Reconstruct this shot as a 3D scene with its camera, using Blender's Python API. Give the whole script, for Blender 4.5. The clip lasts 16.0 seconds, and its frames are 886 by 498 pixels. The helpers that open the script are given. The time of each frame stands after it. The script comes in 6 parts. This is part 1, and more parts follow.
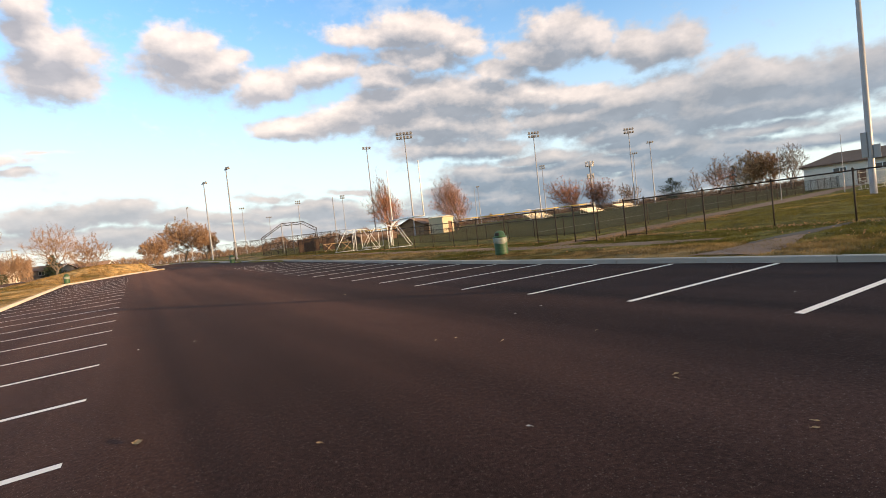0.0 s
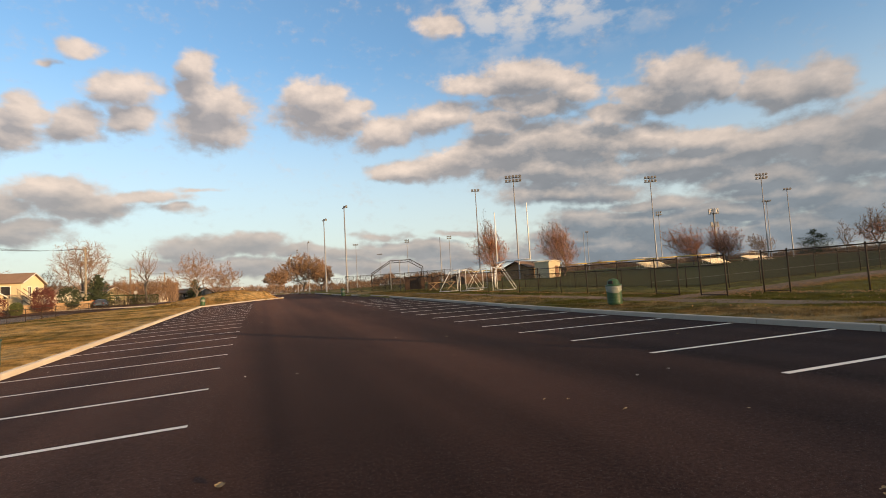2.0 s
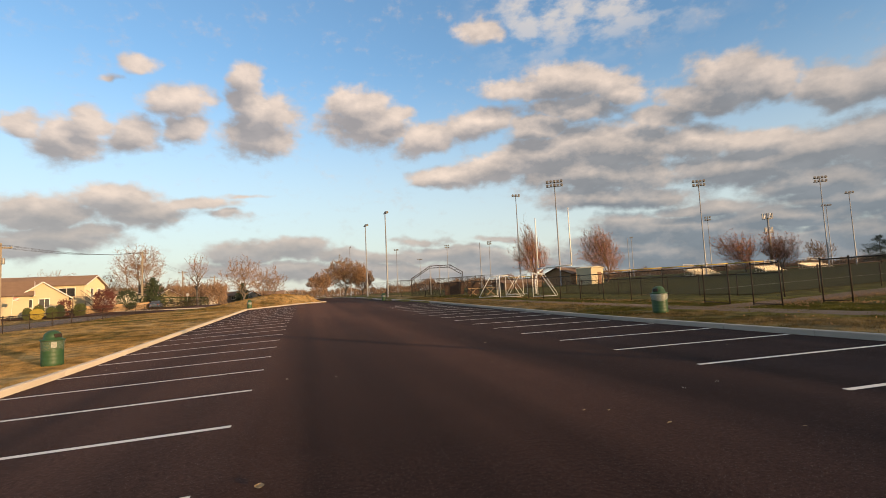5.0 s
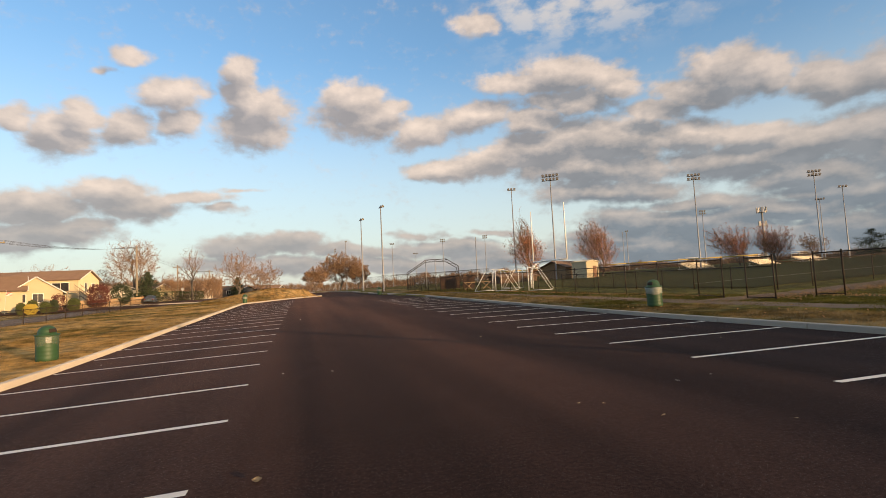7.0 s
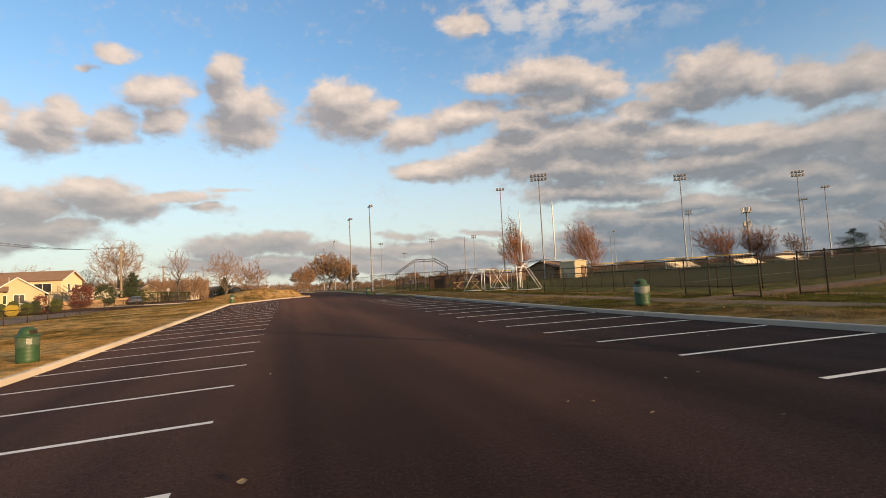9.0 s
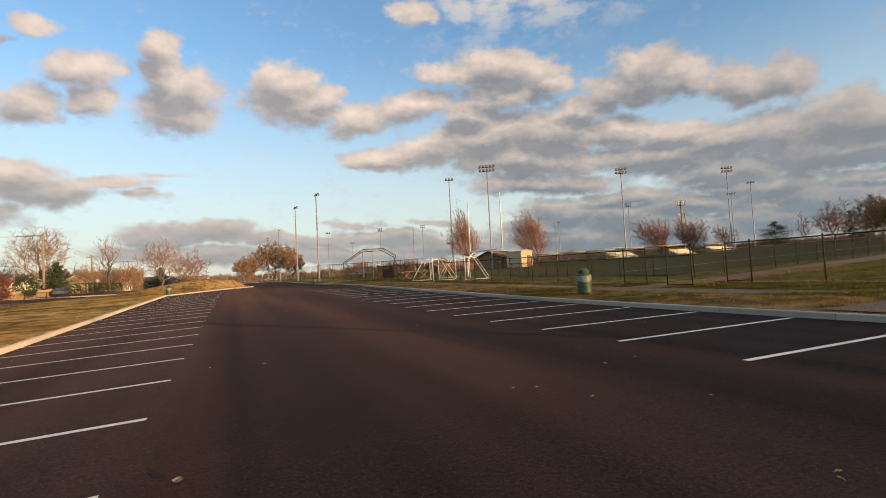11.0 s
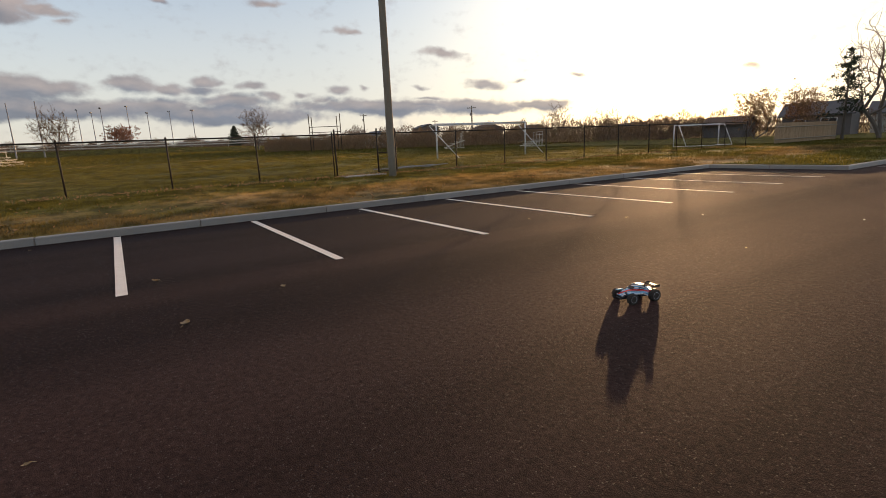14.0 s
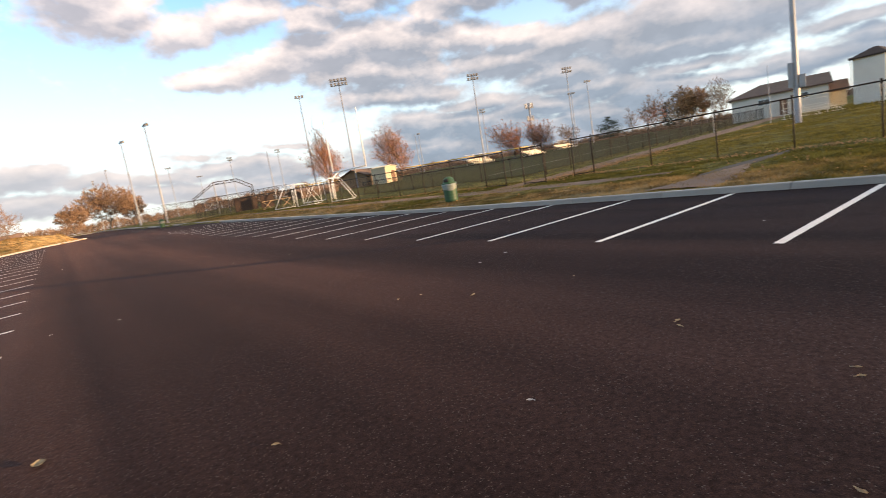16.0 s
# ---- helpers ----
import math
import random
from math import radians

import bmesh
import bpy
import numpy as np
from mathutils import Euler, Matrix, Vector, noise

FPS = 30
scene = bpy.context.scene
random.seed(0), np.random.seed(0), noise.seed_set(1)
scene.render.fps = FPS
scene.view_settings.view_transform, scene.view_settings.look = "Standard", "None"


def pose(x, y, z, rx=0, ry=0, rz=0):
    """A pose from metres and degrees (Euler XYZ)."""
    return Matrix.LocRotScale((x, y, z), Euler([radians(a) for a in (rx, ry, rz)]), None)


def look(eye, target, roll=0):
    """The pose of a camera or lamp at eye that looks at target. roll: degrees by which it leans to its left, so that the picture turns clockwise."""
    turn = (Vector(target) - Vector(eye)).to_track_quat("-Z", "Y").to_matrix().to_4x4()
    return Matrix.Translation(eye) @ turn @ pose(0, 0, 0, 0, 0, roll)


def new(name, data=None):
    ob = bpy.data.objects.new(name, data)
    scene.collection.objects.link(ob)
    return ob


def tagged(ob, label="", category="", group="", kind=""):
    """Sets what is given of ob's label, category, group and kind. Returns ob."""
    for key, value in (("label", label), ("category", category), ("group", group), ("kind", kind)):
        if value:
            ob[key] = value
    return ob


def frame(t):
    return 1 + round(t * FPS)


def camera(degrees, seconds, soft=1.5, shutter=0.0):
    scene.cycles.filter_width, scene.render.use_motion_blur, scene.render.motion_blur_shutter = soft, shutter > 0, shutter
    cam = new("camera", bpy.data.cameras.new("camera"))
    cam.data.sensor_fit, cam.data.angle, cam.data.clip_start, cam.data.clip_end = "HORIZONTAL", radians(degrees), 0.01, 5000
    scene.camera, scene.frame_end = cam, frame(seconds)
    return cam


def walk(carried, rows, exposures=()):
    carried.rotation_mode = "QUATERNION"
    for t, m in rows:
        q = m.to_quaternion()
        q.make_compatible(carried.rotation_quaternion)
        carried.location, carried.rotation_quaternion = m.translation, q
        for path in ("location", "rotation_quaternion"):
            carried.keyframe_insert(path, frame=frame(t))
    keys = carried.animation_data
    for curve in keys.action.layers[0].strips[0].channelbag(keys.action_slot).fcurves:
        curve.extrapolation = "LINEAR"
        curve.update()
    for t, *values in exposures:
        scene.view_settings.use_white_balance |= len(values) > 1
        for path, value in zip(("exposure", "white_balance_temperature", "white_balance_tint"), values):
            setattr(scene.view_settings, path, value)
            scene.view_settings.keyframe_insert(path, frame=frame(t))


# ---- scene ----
# the camera, held at head height by somebody who turns on the spot
cam = camera(83.03, 16.0, soft=0.6, shutter=0.06)
PATH = """
0.0 -0.366 -0.559 1.628 -31.71 -1.90 6.40
0.5 -0.268 -0.353 1.621 -25.03 -0.54 4.85
1.0 -0.054 -0.246 1.640 -19.49 1.16 5.41
1.5 -0.099 -0.093 1.635 -19.41 2.49 4.71
2.0 -0.148 0.036 1.638 -19.85 3.93 3.37
2.5 -0.103 0.020 1.644 -16.32 4.92 2.52
3.0 -0.082 0.029 1.653 -15.49 5.71 2.11
3.5 -0.064 0.015 1.662 -15.01 5.68 2.27
4.0 -0.082 0.045 1.649 -15.17 5.49 2.78
6.5 -0.114 0.040 1.658 -15.43 3.92 2.78
7.0 -0.113 0.029 1.659 -15.78 4.07 2.92
7.5 -0.115 0.024 1.661 -16.03 4.16 3.10
8.0 -0.110 0.040 1.654 -16.45 4.20 3.10
10.5 -0.090 0.105 1.626 -19.61 3.15 2.93
11.0 -0.077 0.100 1.630 -22.91 2.52 3.18
11.5 -0.043 0.177 1.633 -34.37 -0.26 4.43
11.7 -0.113 0.260 1.629 -42.64 -2.85 4.46
12.0 0.025 0.182 1.638 -60.32 -6.05 5.53
12.2 0.115 0.113 1.627 -79.03 -8.09 5.48
12.5 0.121 0.027 1.624 -99.49 -9.98 4.41
13.0 0.208 -0.083 1.608 -108.89 -10.58 4.54
13.5 0.258 -0.139 1.586 -115.61 -10.77 3.59
14.0 0.247 -0.154 1.594 -123.19 -11.87 2.59
14.5 0.264 -0.172 1.576 -121.88 -12.75 3.68
15.0 0.242 -0.121 1.602 -113.89 -13.76 5.58
15.3 0.244 -0.035 1.600 -103.21 -14.29 6.88
15.5 0.214 0.034 1.594 -89.15 -13.78 7.97
15.7 0.162 0.150 1.589 -68.30 -12.10 9.47
15.9 0.014 0.264 1.623 -46.95 -9.89 9.94
16.0 -0.084 0.249 1.597 -38.30 -8.60 9.38
"""
rows = []
for line in PATH.split("\n"):
    if line:
        t, x, y, z, yaw, pitch, roll = [float(v) for v in line.split()]
        rows.append((t, pose(x, y, z, 90 + pitch, roll, yaw)))
EXPOSURES = ((0.0, 0.9, 6650, 10), (1.2, 0.4, 7150, 11), (11.4, 0.4, 7150, 11), (12.3, 0.45, 7450, 16), (13.0, 0.22, 7500, 18), (13.5, 0.22, 7500, 19), (14.3, 0.5, 7500, 20), (15.0, 0.82, 7500, 21), (15.5, 0.98, 7100, 18), (16.0, 1.08, 6650, 13))
walk(cam, rows, EXPOSURES)

# ---- sky, clouds and sun ----
SUN_AZ, SUN_EL = 147.3, 4.2          # degrees clockwise from +Y, and above the horizon


def node(tree, kind, **values):
    n = tree.nodes.new(kind)
    for k, v in values.items():
        setattr(n, k, v)
    return n


def maths(tree, op, a, b=None, c=None, clamp=False):
    n = node(tree, "ShaderNodeMath", operation=op, use_clamp=clamp)
    for i, v in enumerate((a, b, c)):
        if v is None:
            continue
        if isinstance(v, (int, float)):
            n.inputs[i].default_value = v
        else:
            tree.links.new(v, n.inputs[i])
    return n.outputs[0]


def ranged(tree, value, lo, hi, to_lo, to_hi, smooth=True):
    n = node(tree, "ShaderNodeMapRange", interpolation_type="SMOOTHSTEP" if smooth else "LINEAR")
    tree.links.new(value, n.inputs["Value"])
    for k, v in (("From Min", lo), ("From Max", hi), ("To Min", to_lo), ("To Max", to_hi)):
        n.inputs[k].default_value = v
    return n.outputs["Result"]


def blend(tree, fac, a, b, mode="MIX"):
    n = node(tree, "ShaderNodeMix", data_type="RGBA", blend_type=mode)
    for sock, v in ((n.inputs[0], fac), (n.inputs[6], a), (n.inputs[7], b)):
        if isinstance(v, tuple):
            sock.default_value = (*v, 1)
        elif isinstance(v, (int, float)):
            sock.default_value = v
        else:
            tree.links.new(v, sock)
    return n.outputs[2]


CLOUDS = []


def cloud(az, el, wide, high, lean=0.0):
    """A puff: azimuth and elevation of its middle, its half sizes and its lean, in degrees."""
    CLOUDS.append((az, el, wide, high, lean))


# fair-weather puffs over the street
cloud(-25.0, 16.2, 2.3, 1.7, 10), cloud(-21.6, 15.2, 4.4, 3.0, 8), cloud(-19.7, 17.2, 2.2, 2.1, 8), cloud(-16.4, 16.5, 3.8, 2.7, 7)
cloud(-12.3, 20.3, 4.7, 2.5, 7), cloud(-11.8, 17.7, 3.4, 2.4, 6), cloud(-5.7, 22.9, 2.8, 2.4, 5), cloud(-5.8, 20.7, 3.2, 2.8, 5)
cloud(-3.5, 19.7, 5.6, 2.6, 4), cloud(-4.4, 17.4, 5.6, 3.6, 3), cloud(6.5, 21.0, 5.6, 3.0), cloud(7.3, 18.9, 7.3, 3.4)
cloud(10.6, 20.1, 4.3, 1.4), cloud(14.4, 17.2, 5.9, 2.6, 11), cloud(20.5, 18.7, 7.6, 2.5, 9)
cloud(21.2, 28.1, 4.1, 1.8, -5), cloud(-16.0, 23.3, 2.6, 1.3, 10), cloud(-18.4, 21.4, 1.9, 0.7, 10)
# the long bank over the playing fields
cloud(25.9, 21.5, 7.3, 1.6, -6), cloud(31.6, 22.0, 8.1, 2.9, -8), cloud(36.3, 20.1, 4.7, 2.3, -10), cloud(31.4, 19.1, 8.1, 2.1, -8)
cloud(27.2, 17.5, 5.5, 2.1, -6), cloud(47.1, 19.2, 6.9, 3.5, -14), cloud(44.5, 17.7, 7.2, 2.4, -12), cloud(40.1, 16.9, 4.7, 1.7, -10)
cloud(50.8, 18.0, 3.3, 2.7, -15), cloud(55.0, 16.4, 5.4, 3.1, -16), cloud(58.5, 16.1, 3.8, 3.0, -17), cloud(16.9, 13.1, 7.6, 1.9, 3)
cloud(22.8, 13.6, 10.3, 2.8, 3), cloud(28.9, 14.9, 9.9, 3.3, 2), cloud(35.9, 14.4, 10.1, 3.9, -4), cloud(32.7, 11.8, 14.8, 3.1, -6)
cloud(34.9, 9.2, 12.7, 2.0, -6), cloud(43.1, 13.8, 6.9, 2.5, -10), cloud(48.5, 12.9, 7.5, 1.7, -4), cloud(46.9, 10.7, 13.4, 2.9, -5)
cloud(52.9, 11.4, 8.0, 2.6, -4), cloud(57.3, 11.2, 5.0, 3.6, -13), cloud(53.5, 8.2, 10.2, 2.3, -3), cloud(59.3, 9.1, 6.2, 3.5, -12)
cloud(62.8, 11.4, 6.5, 3.9, -16)
# grey banks below it
cloud(37.5, 5.7, 9.0, 2.2, -5), cloud(43.6, 6.9, 8.2, 1.4), cloud(34.6, 4.2, 7.6, 1.6, -4), cloud(42.9, 4.7, 11.2, 2.6, -6)
cloud(50.6, 5.5, 10.2, 1.9), cloud(56.5, 6.2, 6.6, 1.8, 1), cloud(48.1, 2.5, 14.8, 2.8, -5), cloud(55.8, 3.3, 10.1, 2.5, -6)
cloud(38.4, 2.4, 15.9, 2.3, -4), cloud(50.6, 0.1, 19.1, 3.2, -4), cloud(60.6, 4.6, 7.7, 3.4, -9), cloud(23.4, 2.8, 14.6, 1.3, -3)
# low streaks over the roofs
cloud(-23.4, 8.8, 6.3, 2.4, 3), cloud(-17.9, 10.2, 5.2, 2.2, 3), cloud(-15.4, 9.2, 6.2, 2.3, 2), cloud(-11.2, 10.1, 6.8, 1.2, 2)
cloud(-6.3, 11.0, 4.9, 0.5, 1), cloud(-8.0, 9.1, 3.3, 0.8), cloud(-22.0, 6.6, 7.1, 2.0, 1), cloud(-19.3, 7.6, 4.4, 1.1, 2)
cloud(-24.6, 5.5, 4.9, 1.6), cloud(-5.8, 5.0, 6.5, 1.8, -1), cloud(-0.6, 5.3, 6.0, 1.7, -1)
cloud(3.6, 4.5, 6.3, 1.3, -2), cloud(9.9, 3.9, 7.4, 1.2, -3), cloud(13.2, 5.7, 5.6, 0.8, -3), cloud(22.3, 5.7, 4.7, 0.7, -4)
cloud(17.0, 4.1, 11.2, 1.4, -3), cloud(-3.0, 3.0, 13.4, 1.7, -2), cloud(11.8, 2.4, 18.4, 1.5, -3)
# towards the open field
cloud(54.4, 11.7, 8.9, 2.3), cloud(64.6, 10.7, 12.2, 3.0, -4), cloud(71.9, 9.9, 7.2, 3.1, -5), cloud(64.1, 8.7, 15.9, 2.3, -5)
cloud(82.3, 12.6, 5.9, 1.2, -6), cloud(87.1, 12.6, 3.4, 0.8, -7), cloud(53.9, 6.8, 7.9, 1.3), cloud(64.7, 6.5, 10.4, 1.1, -2)
cloud(51.0, 4.9, 6.9, 1.3), cloud(72.5, 4.6, 13.2, 1.5)
# a grey bank and small dark puffs towards the sun
cloud(78.6, 12.2, 5.4, 1.5, 5), cloud(82.4, 13.2, 5.5, 1.8, 4), cloud(83.0, 11.8, 5.0, 1.0, 3), cloud(86.3, 12.9, 1.9, 0.9, 3)
cloud(77.7, 7.1, 7.3, 1.1), cloud(85.2, 6.4, 6.1, 1.3), cloud(81.1, 5.7, 9.3, 1.2), cloud(92.7, 6.6, 3.8, 1.1, -1)
cloud(95.7, 6.5, 2.7, 0.9, -1), cloud(99.1, 7.0, 2.2, 1.0, -2), cloud(99.0, 6.2, 3.3, 0.9, -2), cloud(103.5, 6.7, 2.1, 0.9, -2)
cloud(104.9, 5.6, 2.3, 0.8, -3), cloud(108.3, 5.8, 2.0, 0.6, -3), cloud(112.1, 6.2, 2.3, 0.9, -3), cloud(110.7, 5.3, 2.7, 0.5, -3)
cloud(115.0, 6.3, 0.9, 0.5, -4), cloud(101.0, 5.2, 6.8, 0.9, -2), cloud(83.1, 4.6, 19.5, 1.7, -1), cloud(99.7, 4.1, 16.7, 1.6, -3)
cloud(115.6, 4.2, 12.6, 1.4, -4), cloud(126.7, 3.7, 9.6, 1.2, -4), cloud(133.8, 3.6, 6.5, 0.9, -5), cloud(121.3, 6.2, 1.8, 0.4, -4)
cloud(127.9, 6.3, 3.6, 0.8, -5), cloud(131.5, 6.5, 1.1, 0.3, -6), cloud(121.9, 4.8, 3.6, 0.5, -4)
# thin lit scraps high over the field
cloud(105.5, 14.5, 2.9, 0.6, -1), cloud(95.9, 14.1, 1.4, 0.5, 1), cloud(98.5, 15.4, 4.8, 0.7, 1), cloud(123.6, 9.7, 3.8, 0.7, -5)
cloud(138.1, 6.4, 1.8, 0.5, -7), cloud(153.8, 5.6, 1.6, 0.5, -9), cloud(113.4, 12.0, 3.0, 0.6, -3), cloud(88.4, 11.8, 1.4, 0.5, 2)


def cloud_group():
    """How thick the cloud is at a place (azimuth, elevation, both in degrees); below nought the air is clear."""
    g = bpy.data.node_groups.new("cloud_field", "ShaderNodeTree")
    g.interface.new_socket("Place", in_out="INPUT", socket_type="NodeSocketVector")
    g.interface.new_socket("Depth", in_out="OUTPUT", socket_type="NodeSocketFloat")
    gi, go = g.nodes.new("NodeGroupInput"), g.nodes.new("NodeGroupOutput")
    def billow(sx, sy, detail, rough, lift=0.0):
        m = node(g, "ShaderNodeMapping")
        m.inputs["Scale"].default_value = (sx, sy, 1)
        m.inputs["Location"].default_value = (0, 0, lift)
        g.links.new(gi.outputs[0], m.inputs[0])
        n = node(g, "ShaderNodeTexNoise")
        for k, v in (("Scale", 1.0), ("Detail", detail), ("Roughness", rough)):
            n.inputs[k].default_value = v
        g.links.new(m.outputs[0], n.inputs["Vector"])
        return n
    # slow billows push the puffs out of round
    push = node(g, "ShaderNodeVectorMath", operation="MULTIPLY_ADD")
    g.links.new(billow(0.26, 0.42, 2.0, 0.5, 3.0).outputs["Color"], push.inputs[0])
    push.inputs[1].default_value, push.inputs[2].default_value = (3.2, 1.9, 0), (-1.6, -0.95, 0)
    place = node(g, "ShaderNodeVectorMath", operation="ADD")
    g.links.new(gi.outputs[0], place.inputs[0])
    g.links.new(push.outputs[0], place.inputs[1])
    flat = node(g, "ShaderNodeVectorMath", operation="MULTIPLY")
    g.links.new(place.outputs[0], flat.inputs[0])
    flat.inputs[1].default_value = (1, 1, 0)
    total = None
    for az, el, wide, high, lean in CLOUDS:
        m = node(g, "ShaderNodeMapping", vector_type="TEXTURE")
        m.inputs["Location"].default_value = (az, el, 0)
        m.inputs["Rotation"].default_value = (0, 0, radians(lean))
        m.inputs["Scale"].default_value = (wide, high, 1)
        g.links.new(flat.outputs[0], m.inputs[0])
        puff = node(g, "ShaderNodeTexGradient", gradient_type="SPHERICAL")
        g.links.new(m.outputs[0], puff.inputs[0])
        thick = maths(g, "MULTIPLY", puff.outputs["Fac"], min(1.0, 0.36 + high / 2.3))
        total = thick if total is None else maths(g, "SMOOTH_MAX", total, thick, 0.12)
    heap, curl = billow(0.30, 0.42, 4.0, 0.5), billow(1.0, 1.4, 5.0, 0.56, 7.0)
    rough = maths(g, "MULTIPLY_ADD", heap.outputs["Fac"], 0.55, maths(g, "MULTIPLY", curl.outputs["Fac"], 0.4))
    g.links.new(maths(g, "ADD", total, maths(g, "SUBTRACT", rough, 0.475 + 0.155)), go.inputs[0])
    return g


def build_world():
    world = bpy.data.worlds.new("world")
    scene.world = world
    world.use_nodes = True
    tree = world.node_tree
    link = tree.links.new
    back = tree.nodes["Background"]
    sky = node(tree, "ShaderNodeTexSky", sky_type="NISHITA", sun_disc=False, sun_elevation=radians(SUN_EL + 3.5),
               sun_rotation=radians(SUN_AZ), altitude=0, air_density=1.0, dust_density=1.2, ozone_density=2.0)
    coord = node(tree, "ShaderNodeTexCoord")
    way = coord.outputs["Generated"]
    part_xyz = node(tree, "ShaderNodeSeparateXYZ")
    link(way, part_xyz.inputs[0])
    x, y, z = part_xyz.outputs
    az = maths(tree, "MULTIPLY", maths(tree, "ARCTAN2", x, y), 57.29578)
    el = maths(tree, "MULTIPLY", maths(tree, "ARCSINE", z), 57.29578)
    field = cloud_group()
    def depth(across, lift):
        place = node(tree, "ShaderNodeCombineXYZ")
        link(maths(tree, "ADD", az, across), place.inputs[0])
        link(maths(tree, "ADD", el, lift), place.inputs[1])
        g = node(tree, "ShaderNodeGroup", node_tree=field)
        link(place.outputs[0], g.inputs[0])
        return g.outputs[0]
    # the tops catch the low sun, which stands to the right; what lies below a thick top is grey
    step = ranged(tree, el, 3.0, 16.0, 0.5, 1.8, False)
    here, above = depth(0.0, 0.0), depth(maths(tree, "MULTIPLY", step, 0.5), step)
    body = ranged(tree, here, -0.05, 0.38, 0.0, 1.0)
    slope = maths(tree, "SUBTRACT", above, here)
    under = ranged(tree, maths(tree, "MULTIPLY_ADD", slope, 0.5, maths(tree, "MULTIPLY", above, 0.75)), -0.42, 0.50, 0.0, 1.0, False)
    grain = node(tree, "ShaderNodeTexNoise")
    for k, v in (("Scale", 16.0), ("Detail", 5.0), ("Roughness", 0.55)):
        grain.inputs[k].default_value = v
    squash = node(tree, "ShaderNodeMapping")
    squash.inputs["Scale"].default_value = (1, 1, 1.9)
    link(way, squash.inputs[0])
    link(squash.outputs[0], grain.inputs["Vector"])
    mottle = grain.outputs["Fac"]
    # how near the sun: clouds there are seen from their shaded side, with a glow between them
    sun = Vector((math.sin(radians(SUN_AZ)) * math.cos(radians(SUN_EL)), math.cos(radians(SUN_AZ)) * math.cos(radians(SUN_EL)), math.sin(radians(SUN_EL))))
    dot = node(tree, "ShaderNodeVectorMath", operation="DOT_PRODUCT")
    link(way, dot.inputs[0])
    dot.inputs[1].default_value = sun
    near = dot.outputs["Value"]
    glow = maths(tree, "POWER", maths(tree, "MAXIMUM", near, 0.0), 20.0)
    core = maths(tree, "POWER", maths(tree, "MAXIMUM", near, 0.0), 260.0)
    low = ranged(tree, el, 0.0, 26.0, 1.0, 0.0)
    # clear air: the sky model, paler towards the horizon where haze lies
    clear = blend(tree, 1.0, sky.outputs[0], (SKY_GAIN * 0.81, SKY_GAIN, SKY_GAIN * 1.15), "MULTIPLY")
    # the air is thin near the sun's side once its disc is left out
    clear = blend(tree, ranged(tree, near, 0.15, 0.85, 0.0, 0.5), clear, (0.20, 0.25, 0.29))
    haze = blend(tree, maths(tree, "MULTIPLY", low, 0.78), clear, (0.73, 0.79, 0.80))
    lit_far = blend(tree, ranged(tree, near, -0.5, 0.5, 0.0, 1.0), (0.86, 0.73, 0.65), (0.42, 0.40, 0.41))
    lit_far = blend(tree, ranged(tree, el, 4.5, 13.0, 0.0, 1.0), blend(tree, ranged(tree, near, -0.2, 0.6, 0.0, 1.0), (0.56, 0.51, 0.49), (0.38, 0.39, 0.42)), lit_far)
    dark_far = blend(tree, ranged(tree, el, 3.0, 14.0, 0.0, 1.0), blend(tree, ranged(tree, az, 8.0, 34.0, 0.0, 1.0), (0.36, 0.37, 0.40), (0.185, 0.235, 0.30)), blend(tree, ranged(tree, az, 12.0, 38.0, 0.0, 1.0), (0.37, 0.35, 0.365), (0.255, 0.27, 0.305)))
    dark_far = blend(tree, ranged(tree, near, 0.1, 0.9, 0.0, 1.0), dark_far, (0.185, 0.245, 0.335))
    tone = blend(tree, under, lit_far, dark_far)
    tone = blend(tree, 1.0, tone, blend(tree, ranged(tree, mottle, 0.36, 0.64, 0.0, 1.0), (0.92, 0.925, 0.93), (1.08, 1.07, 1.06)), "MULTIPLY")
    whole = blend(tree, maths(tree, "MULTIPLY", body, 0.93), haze, tone)
    # thin torn cloud high on the right
    veil = maths(tree, "MULTIPLY", ranged(tree, el, 22.0, 29.0, 0.0, 1.0), maths(tree, "MULTIPLY", ranged(tree, az, 17.0, 27.0, 0.0, 1.0), ranged(tree, az, 38.0, 52.0, 1.0, 0.0)))
    veil = maths(tree, "MULTIPLY", veil, ranged(tree, mottle, 0.42, 0.66, 0.0, 0.75))
    whole = blend(tree, veil, whole, (0.74, 0.70, 0.68))
    # unseen broken cloud added overhead, warm grey, to cut the blue light from above
    roof = node(tree, "ShaderNodeTexNoise")
    for k, v in (("Scale", 4.0), ("Detail", 5.0), ("Roughness", 0.55)):
        roof.inputs[k].default_value = v
    link(way, roof.inputs["Vector"])
    cover = maths(tree, "MULTIPLY", ranged(tree, roof.outputs["Fac"], 0.36, 0.52, 0.0, 0.95), ranged(tree, el, 31.0, 44.0, 0.0, 1.0))
    whole = blend(tree, cover, whole, (0.60, 0.52, 0.46))
    warm = blend(tree, 1.0, whole, blend(tree, maths(tree, "MULTIPLY", glow, maths(tree, "MULTIPLY_ADD", body, -0.72, 1.0)), (0.0, 0.0, 0.0), (0.40, 0.29, 0.16)), "ADD")
    hot = blend(tree, 1.0, warm, blend(tree, core, (0.0, 0.0, 0.0), (2.2, 1.5, 0.7)), "ADD")
    link(hot, back.inputs["Color"])
    back.inputs["Strength"].default_value = 0.76
    lamp = bpy.data.lights.new("sun", "SUN")
    lamp.energy, lamp.angle, lamp.color = 5.0, radians(0.6), (1.0, 0.65, 0.35)
